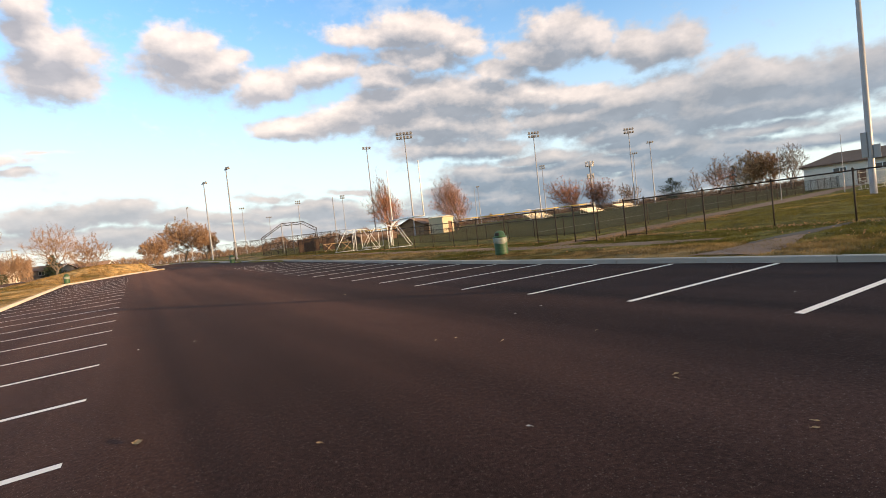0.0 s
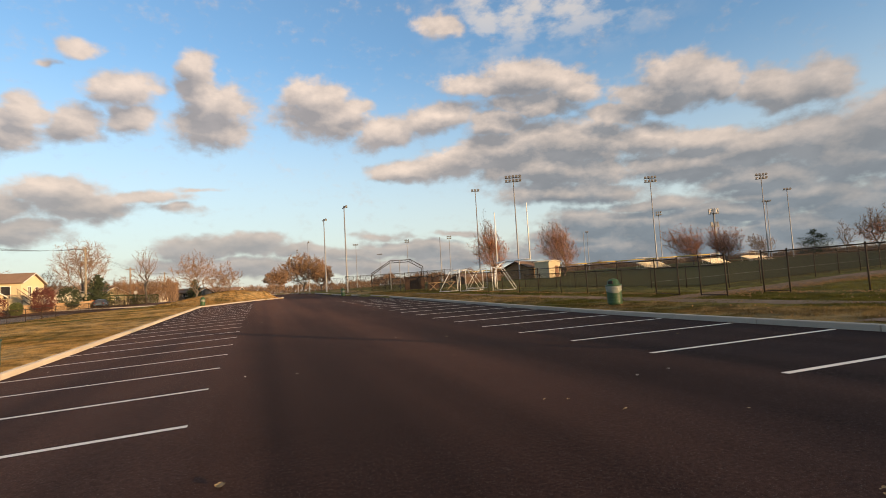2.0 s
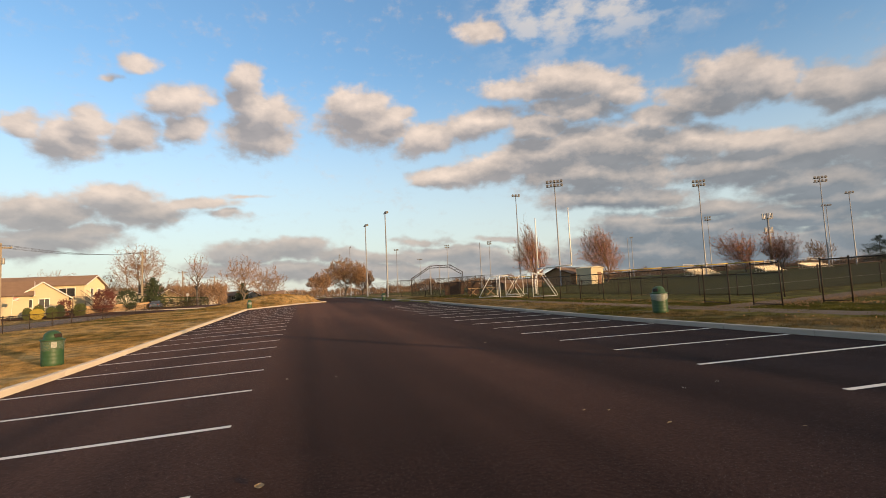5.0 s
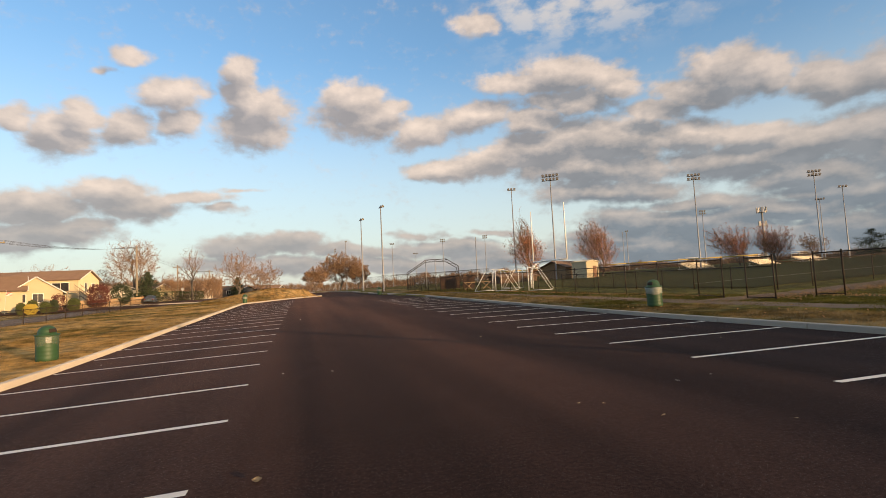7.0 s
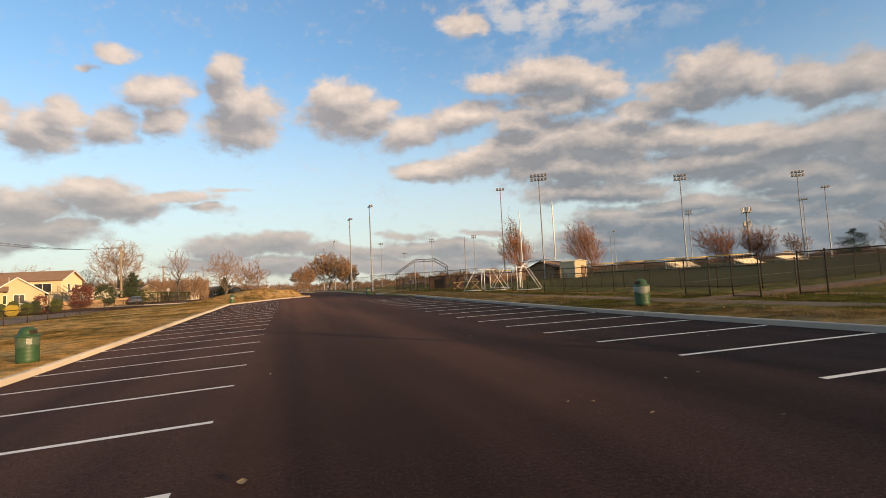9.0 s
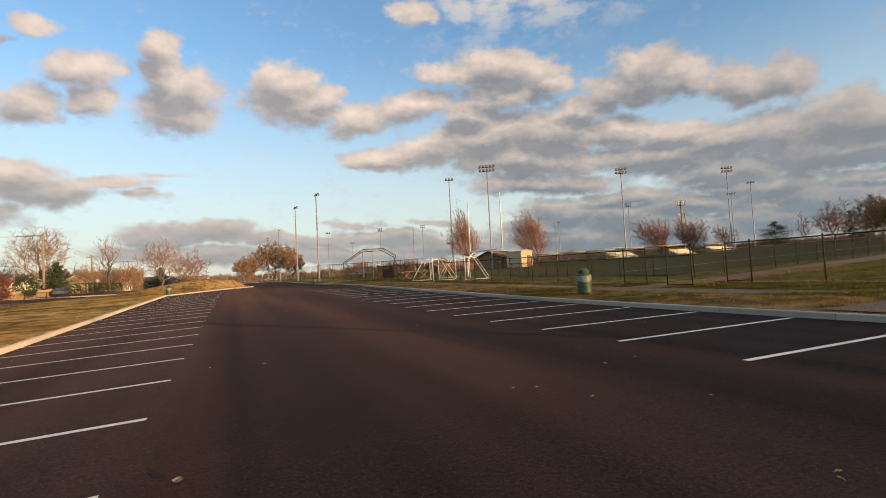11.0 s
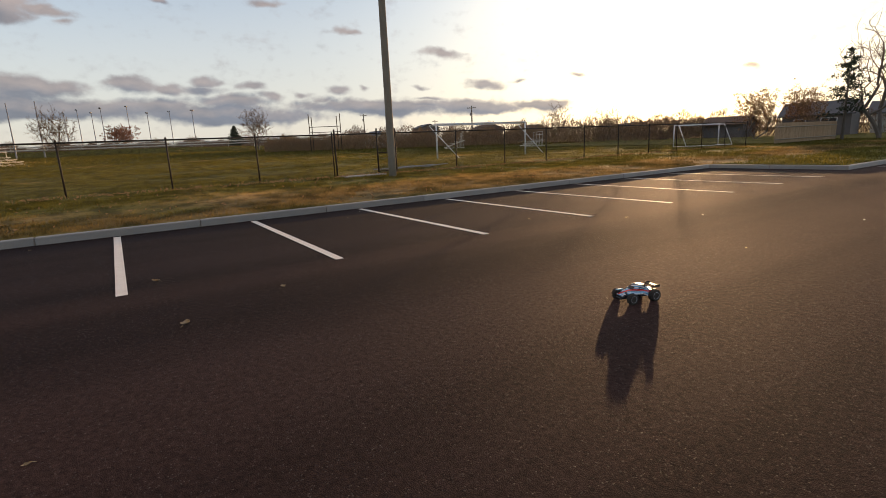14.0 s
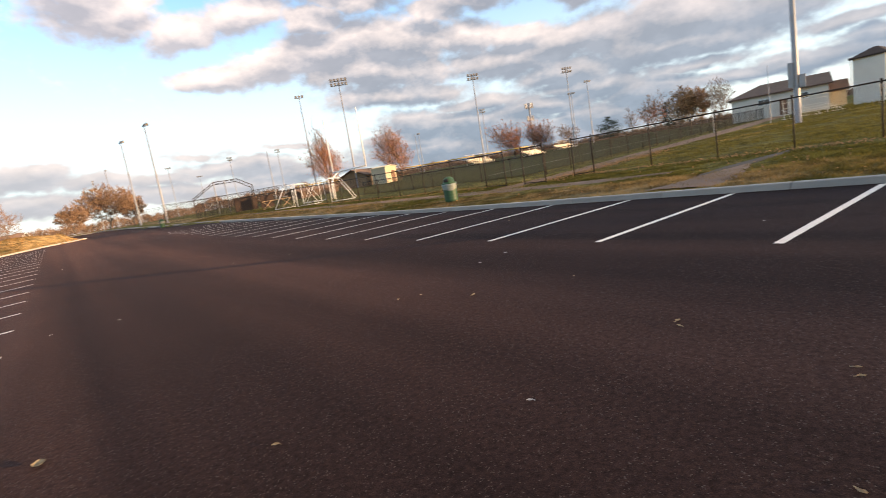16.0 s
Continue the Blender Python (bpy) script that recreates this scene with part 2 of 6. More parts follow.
    ob = new("sun", lamp)
    ob.matrix_world = look(sun * 100, (0, 0, 0))


SKY_GAIN = 0.29
build_world()

# ---- materials ----
def mat(name, c1, c2, scale=3.0, rough=0.8, metal=0.0, bump=0.0, fine=40.0, spread=0.5, own=0.0, spec=0.5, depth=0.02):
    """A surface of two colours, mixed by coarse and fine noise, with fine relief. own: how much each object differs."""
    m = bpy.data.materials.new(name)
    m.use_nodes = True
    t = m.node_tree
    link = t.links.new
    bsdf = t.nodes["Principled BSDF"]
    co = node(t, "ShaderNodeTexCoord")
    def noise_of(s, detail=5.0):
        n = node(t, "ShaderNodeTexNoise")
        n.inputs["Scale"].default_value, n.inputs["Detail"].default_value = s, detail
        link(co.outputs["Object"], n.inputs["Vector"])
        return n.outputs["Fac"]
    coarse, small = noise_of(scale), noise_of(fine, 3.0)
    fac = maths(t, "MULTIPLY_ADD", small, 0.5, maths(t, "MULTIPLY", coarse, 0.5))
    if own:
        info = node(t, "ShaderNodeObjectInfo")
        fac = maths(t, "MULTIPLY_ADD", maths(t, "SUBTRACT", info.outputs["Random"], 0.5), own, fac)
    fac = ranged(t, fac, 0.5 - spread / 2, 0.5 + spread / 2, 0.0, 1.0, False)
    link(blend(t, fac, c1, c2), bsdf.inputs["Base Color"])
    bsdf.inputs["Metallic"].default_value = metal
    bsdf.inputs["Specular IOR Level"].default_value = spec
    bsdf.inputs["Diffuse Roughness"].default_value = 1.0 if rough > 0.7 else 0.0
    link(ranged(t, small, 0.3, 0.7, max(0.02, rough - 0.08), min(1.0, rough + 0.08), False), bsdf.inputs["Roughness"])
    if bump:
        b = node(t, "ShaderNodeBump")
        b.inputs["Strength"].default_value, b.inputs["Distance"].default_value = bump, depth
        link(small, b.inputs["Height"])
        link(b.outputs[0], bsdf.inputs["Normal"])
    return m


def asphalt_mat():
    m = mat("asphalt", (0.0315, 0.0202, 0.0182), (0.058, 0.0368, 0.0328), 0.35, 0.86, 0, 0.0, 160, 0.55, spec=0.09)
    t = m.node_tree
    link = t.links.new
    bsdf = t.nodes["Principled BSDF"]
    co = node(t, "ShaderNodeTexCoord")
    # the stones in the surface
    v = node(t, "ShaderNodeTexVoronoi")
    v.inputs["Scale"].default_value = 150.0
    link(co.outputs["Object"], v.inputs["Vector"])
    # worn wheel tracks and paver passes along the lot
    s = node(t, "ShaderNodeMapping")
    s.inputs["Scale"].default_value = (0.42, 0.016, 1)
    link(co.outputs["Object"], s.inputs[0])
    n = node(t, "ShaderNodeTexNoise")
    n.inputs["Scale"].default_value, n.inputs["Detail"].default_value = 1.0, 3.0
    link(s.outputs[0], n.inputs["Vector"])
    old = bsdf.inputs["Base Color"].links[0].from_socket
    band = blend(t, ranged(t, n.outputs["Fac"], 0.35, 0.65, 0.0, 1.0), (0.62, 0.62, 0.64), (1.32, 1.25, 1.2))
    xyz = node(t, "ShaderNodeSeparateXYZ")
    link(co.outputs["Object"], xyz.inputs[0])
    # browner aisle; bays lightened left, darkened right, standing in for low-sun backscatter
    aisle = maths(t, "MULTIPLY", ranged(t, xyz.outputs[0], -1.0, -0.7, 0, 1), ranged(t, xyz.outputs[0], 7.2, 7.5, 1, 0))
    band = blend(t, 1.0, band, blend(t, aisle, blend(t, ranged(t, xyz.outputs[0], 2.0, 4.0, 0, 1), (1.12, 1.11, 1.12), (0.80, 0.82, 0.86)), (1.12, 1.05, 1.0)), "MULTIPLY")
    # one dark paver seam down the aisle, ragged along its edges
    rag = node(t, "ShaderNodeTexNoise")
    rag.inputs["Scale"].default_value, rag.inputs["Detail"].default_value = 1.6, 4.0
    link(co.outputs["Object"], rag.inputs["Vector"])
    off = maths(t, "ABSOLUTE", maths(t, "ADD", xyz.outputs[0], maths(t, "MULTIPLY_ADD", rag.outputs["Fac"], 0.3, -0.18)))
    band = blend(t, 1.0, band, blend(t, ranged(t, off, 0.06, 0.34, 1.0, 0.0), (1.0, 1.0, 1.0), (0.80, 0.81, 0.84)), "MULTIPLY")
    grit = node(t, "ShaderNodeTexNoise")
    grit.inputs["Scale"].default_value, grit.inputs["Detail"].default_value, grit.inputs["Roughness"].default_value = 22.0, 8.0, 0.8
    link(co.outputs["Object"], grit.inputs["Vector"])
    band = blend(t, 1.0, band, blend(t, ranged(t, grit.outputs["Fac"], 0.34, 0.66, 0.0, 1.0), (0.60, 0.60, 0.61), (1.44, 1.41, 1.38)), "MULTIPLY")
    stone = blend(t, ranged(t, v.outputs["Distance"], 0.0, 0.5, 0.0, 1.0), (1.45, 1.4, 1.35), (0.72, 0.72, 0.74))
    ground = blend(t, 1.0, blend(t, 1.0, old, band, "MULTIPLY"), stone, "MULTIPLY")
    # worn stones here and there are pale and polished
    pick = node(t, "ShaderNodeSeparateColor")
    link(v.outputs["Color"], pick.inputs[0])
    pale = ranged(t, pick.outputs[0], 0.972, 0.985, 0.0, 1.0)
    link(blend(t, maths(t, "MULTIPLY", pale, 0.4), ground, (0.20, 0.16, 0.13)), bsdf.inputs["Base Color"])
    link(ranged(t, pale, 0.0, 1.0, 0.88, 0.66), bsdf.inputs["Roughness"])
    link(ranged(t, pale, 0.0, 1.0, 0.06, 0.14), bsdf.inputs["Specular IOR Level"])
    b = node(t, "ShaderNodeBump", invert=True)
    b.inputs["Strength"].default_value, b.inputs["Distance"].default_value = 0.36, 0.005
    link(v.outputs["Distance"], b.inputs["Height"])
    link(b.outputs[0], bsdf.inputs["Normal"])
    return m


def grass_mat():
    """Ground cover: green turf that dries to straw in patches, with bare soil showing."""
    m = mat("turf", (0.098, 0.094, 0.022), (0.168, 0.152, 0.042), 0.9, 0.95, 0, 1.0, 16, 0.45, spec=0.1, depth=0.08)
    t = m.node_tree
    link = t.links.new
    bsdf = t.nodes["Principled BSDF"]
    co = node(t, "ShaderNodeTexCoord")
    n = node(t, "ShaderNodeTexNoise")
    n.inputs["Scale"].default_value, n.inputs["Detail"].default_value, n.inputs["Roughness"].default_value = 0.16, 6.0, 0.65
    link(co.outputs["Object"], n.inputs["Vector"])
    old = bsdf.inputs["Base Color"].links[0].from_socket
    xyz = node(t, "ShaderNodeSeparateXYZ")
    link(co.outputs["Object"], xyz.inputs[0])
    # the verges along the kerbs are drier than the fields
    right = maths(t, "MULTIPLY", ranged(t, xyz.outputs[0], 12.0, 13.5, 0, 1), ranged(t, xyz.outputs[0], 14.5, 19.0, 1, 0))
    left = ranged(t, xyz.outputs[0], -16.0, -5.5, 0.85, 1.3)
    left = maths(t, "MULTIPLY", left, ranged(t, xyz.outputs[0], 2.5, 3.5, 1, 0))
    dry = maths(t, "MAXIMUM", maths(t, "MULTIPLY", right, 1.1), left)
    fac = ranged(t, maths(t, "MULTIPLY_ADD", dry, 0.24, n.outputs["Fac"]), 0.56, 0.80, 0.0, 1.0)
    straw = blend(t, ranged(t, n.outputs["Fac"], 0.35, 0.6, 0, 1), (0.40, 0.240, 0.086), (0.58, 0.375, 0.150))
    # on the right the dead grass is mixed with soil and leaf crumbs
    straw = blend(t, right, straw, blend(t, ranged(t, n.outputs["Fac"], 0.35, 0.6, 0, 1), (0.15, 0.102, 0.046), (0.26, 0.185, 0.085)))
    # worn tufts and thin spots, a hand to a stride across
    tuft = node(t, "ShaderNodeTexNoise")
    tuft.inputs["Scale"].default_value, tuft.inputs["Detail"].default_value, tuft.inputs["Roughness"].default_value = 1.3, 6.0, 0.7
    link(co.outputs["Object"], tuft.inputs["Vector"])
    cover = blend(t, fac, old, straw)
    cover = blend(t, 1.0, cover, blend(t, ranged(t, tuft.outputs["Fac"], 0.38, 0.60, 0.0, 1.0), (0.50, 0.52, 0.50), (1.16, 1.14, 1.10)), "MULTIPLY")
    link(cover, bsdf.inputs["Base Color"])
    bsdf.inputs["Diffuse Roughness"].default_value = 0.0
    return m


M = dict(
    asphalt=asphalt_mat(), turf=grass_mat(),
    kerb=mat("kerb_concrete", (0.31, 0.28, 0.245), (0.44, 0.40, 0.35), 1.2, 0.85, 0, 0.3, 60, own=0.25),
    paint=mat("road_paint", (0.74, 0.68, 0.60), (0.90, 0.85, 0.77), 4, 0.7, 0, 0.2, 70, 0.4),
    street=mat("street_asphalt", (0.05, 0.040, 0.034), (0.085, 0.068, 0.058), 0.5, 0.8, 0, 0.2, 60),
    path=mat("dirt_path", (0.14, 0.080, 0.048), (0.23, 0.138, 0.082), 0.8, 0.95, 0, 0.3, 25),
    black=mat("black_vinyl_steel", (0.024, 0.017, 0.012), (0.050, 0.035, 0.023), 6, 0.6, 0, 0, 60, spec=0.2),
    galv=mat("galvanised_steel", (0.23, 0.23, 0.23), (0.34, 0.335, 0.33), 1.5, 0.5, 0.3, 0.05, 30),
    lamp=mat("lamp_housing", (0.14, 0.13, 0.12), (0.24, 0.225, 0.20), 6, 0.4, 0.3),
    glass=mat("lamp_glass", (0.5, 0.5, 0.5), (0.6, 0.6, 0.6), 6, 0.15),
    green=mat("green_plastic", (0.014, 0.052, 0.018), (0.034, 0.092, 0.036), 5, 0.55, 0, 0.1, 50, own=0.2),
    bag=mat("grey_liner", (0.26, 0.28, 0.24), (0.42, 0.44, 0.39), 9, 0.3, 0, 0.3, 30),
    wood=mat("weathered_timber", (0.20, 0.165, 0.12), (0.33, 0.28, 0.21), 2.0, 0.85, 0, 0.3, 35),
)


M["bag_pale"] = mat("pale_liner", (0.34, 0.36, 0.31), (0.52, 0.54, 0.48), 9, 0.25, 0, 0.3, 30)
for name, cover in (("bag", 0.16), ("bag_pale", 0.5)):
    M[name].node_tree.nodes["Principled BSDF"].inputs["Alpha"].default_value = cover


# ---- helpers for meshes ----
def part(name, bm, material, parent=None, label=""):
    """Link a bmesh as one mesh object, under parent if there is one."""
    me = bpy.data.meshes.new(name)
    bm.normal_update()
    bm.to_mesh(me)
    bm.free()
    me.materials.append(material)
    ob = new(name, me)
    ob.parent = parent
    if label:
        tagged(ob, label)
    return ob


def mesh_from(name, verts, faces, material, parent=None, label=""):
    me = bpy.data.meshes.new(name)
    me.from_pydata(verts, [], faces)
    me.update()
    me.materials.append(material)
    ob = new(name, me)
    ob.parent = parent
    if label:
        tagged(ob, label)
    return ob


def share(name, mesh, m, parent):
    ob = new(name, mesh)
    ob.parent = parent
    ob.matrix_basis = m
    return ob


def thing(name, m, label, category, group="", kind=""):
    """An empty at the base of a thing, for its parts."""
    ob = new(name)
    ob.matrix_basis = m
    return tagged(ob, label, category, group, kind)


def box(bm, x0, x1, y0, y1, z0, z1, bevel=0.0, m=None):
    ret = bmesh.ops.create_cube(bm, size=1, matrix=Matrix.Translation(((x0 + x1) / 2, (y0 + y1) / 2, (z0 + z1) / 2)) @ Matrix.Diagonal((x1 - x0, y1 - y0, z1 - z0, 1)))
    vs = ret["verts"]
    if bevel:
        es = list({e for v in vs for e in v.link_edges})
        r = bmesh.ops.bevel(bm, geom=es, offset=bevel, segments=2, affect="EDGES", profile=0.5)
        vs = list({v for f in r["faces"] for v in f.verts} | {v for v in vs if v.is_valid})
    if m is not None:
        bmesh.ops.transform(bm, matrix=m, verts=vs)
    return vs


def boxed(x0, x1, y0, y1, z0, z1, bevel=0.0, m=None):
    bm = bmesh.new()
    box(bm, x0, x1, y0, y1, z0, z1, bevel, m)
    return bm


def tube(bm, a, b, r0, r1=None, sides=8, caps=True):
    """A tapered round bar from a to b."""
    a, b = Vector(a), Vector(b)
    r1 = r0 if r1 is None else r1
    d = b - a
    if d.length < 1e-6:
        return
    q = d.to_track_quat("Z", "Y").to_matrix()
    ring = []
    for p, r in ((a, r0), (b, r1)):
        ring.append([bm.verts.new(p + q @ Vector((r * math.cos(k * math.tau / sides), r * math.sin(k * math.tau / sides), 0))) for k in range(sides)])
    for k in range(sides):
        f = bm.faces.new((ring[0][k], ring[0][(k + 1) % sides], ring[1][(k + 1) % sides], ring[1][k]))
        f.smooth = sides > 6
    if caps:
        bm.faces.new(ring[0][::-1])
        bm.faces.new(ring[1])


def tubed(a, b, r0, r1=None, sides=8):
    bm = bmesh.new()
    tube(bm, a, b, r0, r1, sides)
    return bm


def turned(bm, profile, sides=24, m=None):
    """A body of revolution from (radius, height) pairs."""
    rings = []
    for r, z in profile:
        rings.append([bm.verts.new((r * math.cos(k * math.tau / sides), r * math.sin(k * math.tau / sides), z)) for k in range(sides)])
    for a, b in zip(rings, rings[1:]):
        for k in range(sides):
            f = bm.faces.new((a[k], a[(k + 1) % sides], b[(k + 1) % sides], b[k]))
            f.smooth = True
    if profile[0][0] > 1e-4:
        bm.faces.new(rings[0][::-1])
    if profile[-1][0] > 1e-4:
        bm.faces.new(rings[-1])
    if m is not None:
        bmesh.ops.transform(bm, matrix=m, verts=[v for r in rings for v in r])
    return bm

# ---- the lie of the land ----
KERB_R, SOUTH, ISLE_X = 12.72, -22.5, 7.6
KERB_LEFT = [(-6.4, -60), (-6.4, 16), (-6.55, 24), (-6.75, 40), (-6.9, 56), (-7.0, 66)]
LOT = KERB_LEFT + [(2.5, 77), (1.5, 80), (-30, 93), (-70, 100), (-70, 122), (-6, 126), (6, 120), (9.5, 100), (10.6, 73), (KERB_R, 52), (KERB_R, SOUTH), (ISLE_X, SOUTH), (ISLE_X, -60)]


def rise(y):
    """The lot climbs gently towards its far end."""
    t = (min(y, 112.0) - 17.0) / 3.0
    return 0.0135 * 3.0 * (math.log1p(math.exp(t)) if t < 30 else t)


def lot_z(x, y):
    return rise(y) + 0.032 * min(0.0, max(x, -7.2) + 1.1)


def in_lot(x, y):
    inside = False
    for (x0, y0), (x1, y1) in zip(LOT, LOT[1:] + LOT[:1]):
        if (y0 > y) != (y1 > y) and x < (x1 - x0) * (y - y0) / (y1 - y0) + x0:
            inside = not inside
    return inside


def smooth(v, a, b):
    t = min(1.0, max(0.0, (v - a) / (b - a)))
    return t * t * (3 - 2 * t)


def land_z(x, y):
    """The height of the grass, fields and verges."""
    z = rise(y) + 0.15
    if x > KERB_R:
        z += (0.025 - 0.014 * smooth(y, 8, 45)) * (min(x, 21.2) - KERB_R)
        z += 0.02 * (min(max(x, 21.2), 135.0) - 21.2) * (1 - 0.45 * smooth(y, 0, -60))
        z += 1.1 * smooth(x, 118, 128) * smooth(y, 60, 20)
    elif x < 0:
        z += -0.18 - 0.015 * max(0.0, -7.0 - max(x, -26.0))
    # the grassed mound at the far end of the near row
    z += 1.5 * math.exp(-((x + 4.0) / 7.0) ** 2 - ((y - 80.0) / 5.5) ** 2) * smooth(x, 3.0, 0.0) * smooth(y, 66.0 + 1.15 * (x + 7.0), 71.0 + 1.15 * (x + 7.0))
    return z


def steps(a, b, n):
    return [a + (b - a) * i / n for i in range(n)]


def spaced(marks):
    out = []
    for (a, n), (b, _) in zip(marks, marks[1:]):
        out += steps(a, b, n)
    return out + [marks[-1][0]]


def build_ground():
    xs = spaced([(-2600, 6), (-600, 10), (-120, 30), (-30, 22), (-7.5, 16), (-5.6, 18), (ISLE_X - 0.02, 1), (ISLE_X + 0.2, 6), (KERB_R - 0.02, 1), (KERB_R + 0.21, 30), (45, 40), (140, 12), (600, 6), (2600, 1)])
    ys = spaced([(-2600, 6), (-600, 10), (-120, 14), (-45, 22), (SOUTH - 0.22, 1), (SOUTH + 0.02, 84), (62, 36), (80, 30), (132, 16), (300, 8), (800, 5), (2600, 1)])
    verts, faces = [], []
    for y in ys:
        for x in xs:
            if in_lot(x, y) or (x < 0 and in_lot(x + 0.2, y)):
                verts.append((x, y, lot_z(x, y) - 0.10))
            else:
                verts.append((x, y, land_z(x, y) + 0.03 * (noise.noise((x * 0.2, y * 0.2, 0)) if abs(x - 3) > 11 else 0)))
    w = len(xs)
    for j in range(len(ys) - 1):
        for i in range(w - 1):
            a = j * w + i
            faces.append((a, a + 1, a + 1 + w, a + w))
    g = mesh_from("ground", verts, faces, M["turf"])
    for p in g.data.polygons:
        p.use_smooth = True
    tagged(g, "late-autumn turf, green in the fields and straw-dry on the verges", "ground", kind="structure")
    # the asphalt of the lot
    xs = spaced([(-72, 20), (-7.25, 8), (-1.1, 18), (KERB_R + 0.05, 1)])
    ys = spaced([(-60, 37), (-22.4, 60), (80, 30), (128, 1)])
    verts, faces = [], []
    w = len(xs)
    for y in ys:
        for x in xs:
            verts.append((x, y, lot_z(x, y) if x > -7.6 or y > 60 else lot_z(x, y) - 1.5))
    for j in range(len(ys) - 1):
        for i in range(w - 1):
            if xs[i] < -7.3 and ys[j] < 75:
                continue
            a = j * w + i
            faces.append((a, a + 1, a + 1 + w, a + w))
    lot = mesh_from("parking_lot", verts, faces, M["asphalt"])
    for p in lot.data.polygons:
        p.use_smooth = True
    tagged(lot, "dark worn asphalt parking lot with fine pale stones", "parking lot", kind="structure")


build_ground()


def kerb_run(points, label):
    """Cast kerb stones three metres long along a line; the lot lies to the left of its way."""
    run = thing("kerb", Matrix(), label, "kerb", kind="structure")
    meshes = {}
    for (x0, y0), (x1, y1) in zip(points, points[1:]):
        a, b = Vector((x0, y0)), Vector((x1, y1))
        n = max(1, round((b - a).length / 3.0))
        size = round((b - a).length / n, 2)
        if size not in meshes:
            bm = boxed(-size / 2 + 0.006, size / 2 - 0.006, -0.2, 0.0, -0.3, 0.155, 0.025)
            me = bpy.data.meshes.new("kerb_stone")
            bm.to_mesh(me)
            bm.free()
            me.materials.append(M["kerb"])
            meshes[size] = me
        for i in range(n):
            p, q = a + (b - a) * (i / n), a + (b - a) * ((i + 1) / n)
            c = (p + q) / 2
            tilt = math.atan2(lot_z(q.x, q.y) - lot_z(p.x, p.y), size)
            turn = math.atan2(q.y - p.y, q.x - p.x)
            m = Matrix.Translation((c.x, c.y, lot_z(c.x, c.y))) @ Matrix.Rotation(turn, 4, "Z") @ Matrix.Rotation(-tilt, 4, "Y")
            share("kerb_stone", meshes[size], m, run)


# each run keeps the lot on its left-hand side
kerb_run([(KERB_R, SOUTH), (KERB_R, 52), (12.4, 60), (10.6, 73), (9.5, 100), (6, 120), (-6, 126)], "pale cast concrete kerb beside the playing fields")
kerb_run([(ISLE_X, -58), (ISLE_X, SOUTH), (KERB_R + 0.2, SOUTH)], "pale cast concrete kerb round the grass corner")
kerb_run([(-30, 93), (1.5, 80), (2.9, 78.4), (2.5, 77)] + KERB_LEFT[::-1], "pale cast concrete kerb below the street verge")


def parking_lines():
    """Painted stall lines, 2.74 m apart, on both sides of the aisle."""
    def line(x0, x1, y, k):
        n = 6
        verts = []
        for i in range(n + 1):
            x = x0 + (x1 - x0) * i / n
            for s in (-0.063, 0.063):
                verts.append((x, y + s, lot_z(x, y + s) + (0.004 if k < 7 else 0.010)))
        faces = [(2 * i, 2 * i + 2, 2 * i + 3, 2 * i + 1) for i in range(n)]
        ob = mesh_from("parking_line", verts, faces, M["paint"])
        tagged(ob, "white painted parking stall line on dark asphalt", "road marking", "parking lines", "structure")
    for k in range(-10, 23):
        if k > -10:
            line(7.14, 12.6, 5.46 + 2.74 * k, k) if k < 17 else None
        line(-6.33 if k < 6 else -6.5, -1.1, (4.88 if k == 0 else 4.68 + 2.68 * k), k)
    for k in range(-18, -10):
        line(2.2, 7.4, 5.46 + 2.74 * k, k)


parking_lines()

# ---- fences, poles and park furniture ----
def polar(az, d):
    return d * math.sin(radians(az)), d * math.cos(radians(az))


def height_at(el, d):
    """The height above the lot of what stands d metres off at that elevation."""
    return 1.63 + d * math.tan(radians(el))


def link_mesh(width, high, pitch, wire, name="chain_link"):
    """Woven wire: two sets of slanting wires, clipped to the panel; each wire has three sides."""
    verts, faces = [], []
    def strand(x0, z0, x1, z1, y):
        d = Vector((x1 - x0, 0, z1 - z0)).normalized()
        n = Vector((-d.z, 0, d.x))
        k = len(verts)
        for x, z in ((x0, z0), (x1, z1)):
            c = Vector((x, y, z))
            verts.extend([c + n * wire, c - n * wire * 0.5 + Vector((0, wire * 0.87, 0)), c - n * wire * 0.5 - Vector((0, wire * 0.87, 0))])
        for i in range(3):
            faces.append((k + i, k + (i + 1) % 3, k + 3 + (i + 1) % 3, k + 3 + i))
    c = -high
    while c < width:
        x0, x1 = max(c, 0.0), min(c + high, width)
        strand(x0, x0 - c, x1, x1 - c, 0.003)
        strand(x0, high - (x0 - c), x1, high - (x1 - c), -0.003)
        c += pitch
    me = bpy.data.meshes.new(name)
    me.from_pydata(verts, [], faces)
    me.materials.append(M["black"])
    return me


LINKS = {}


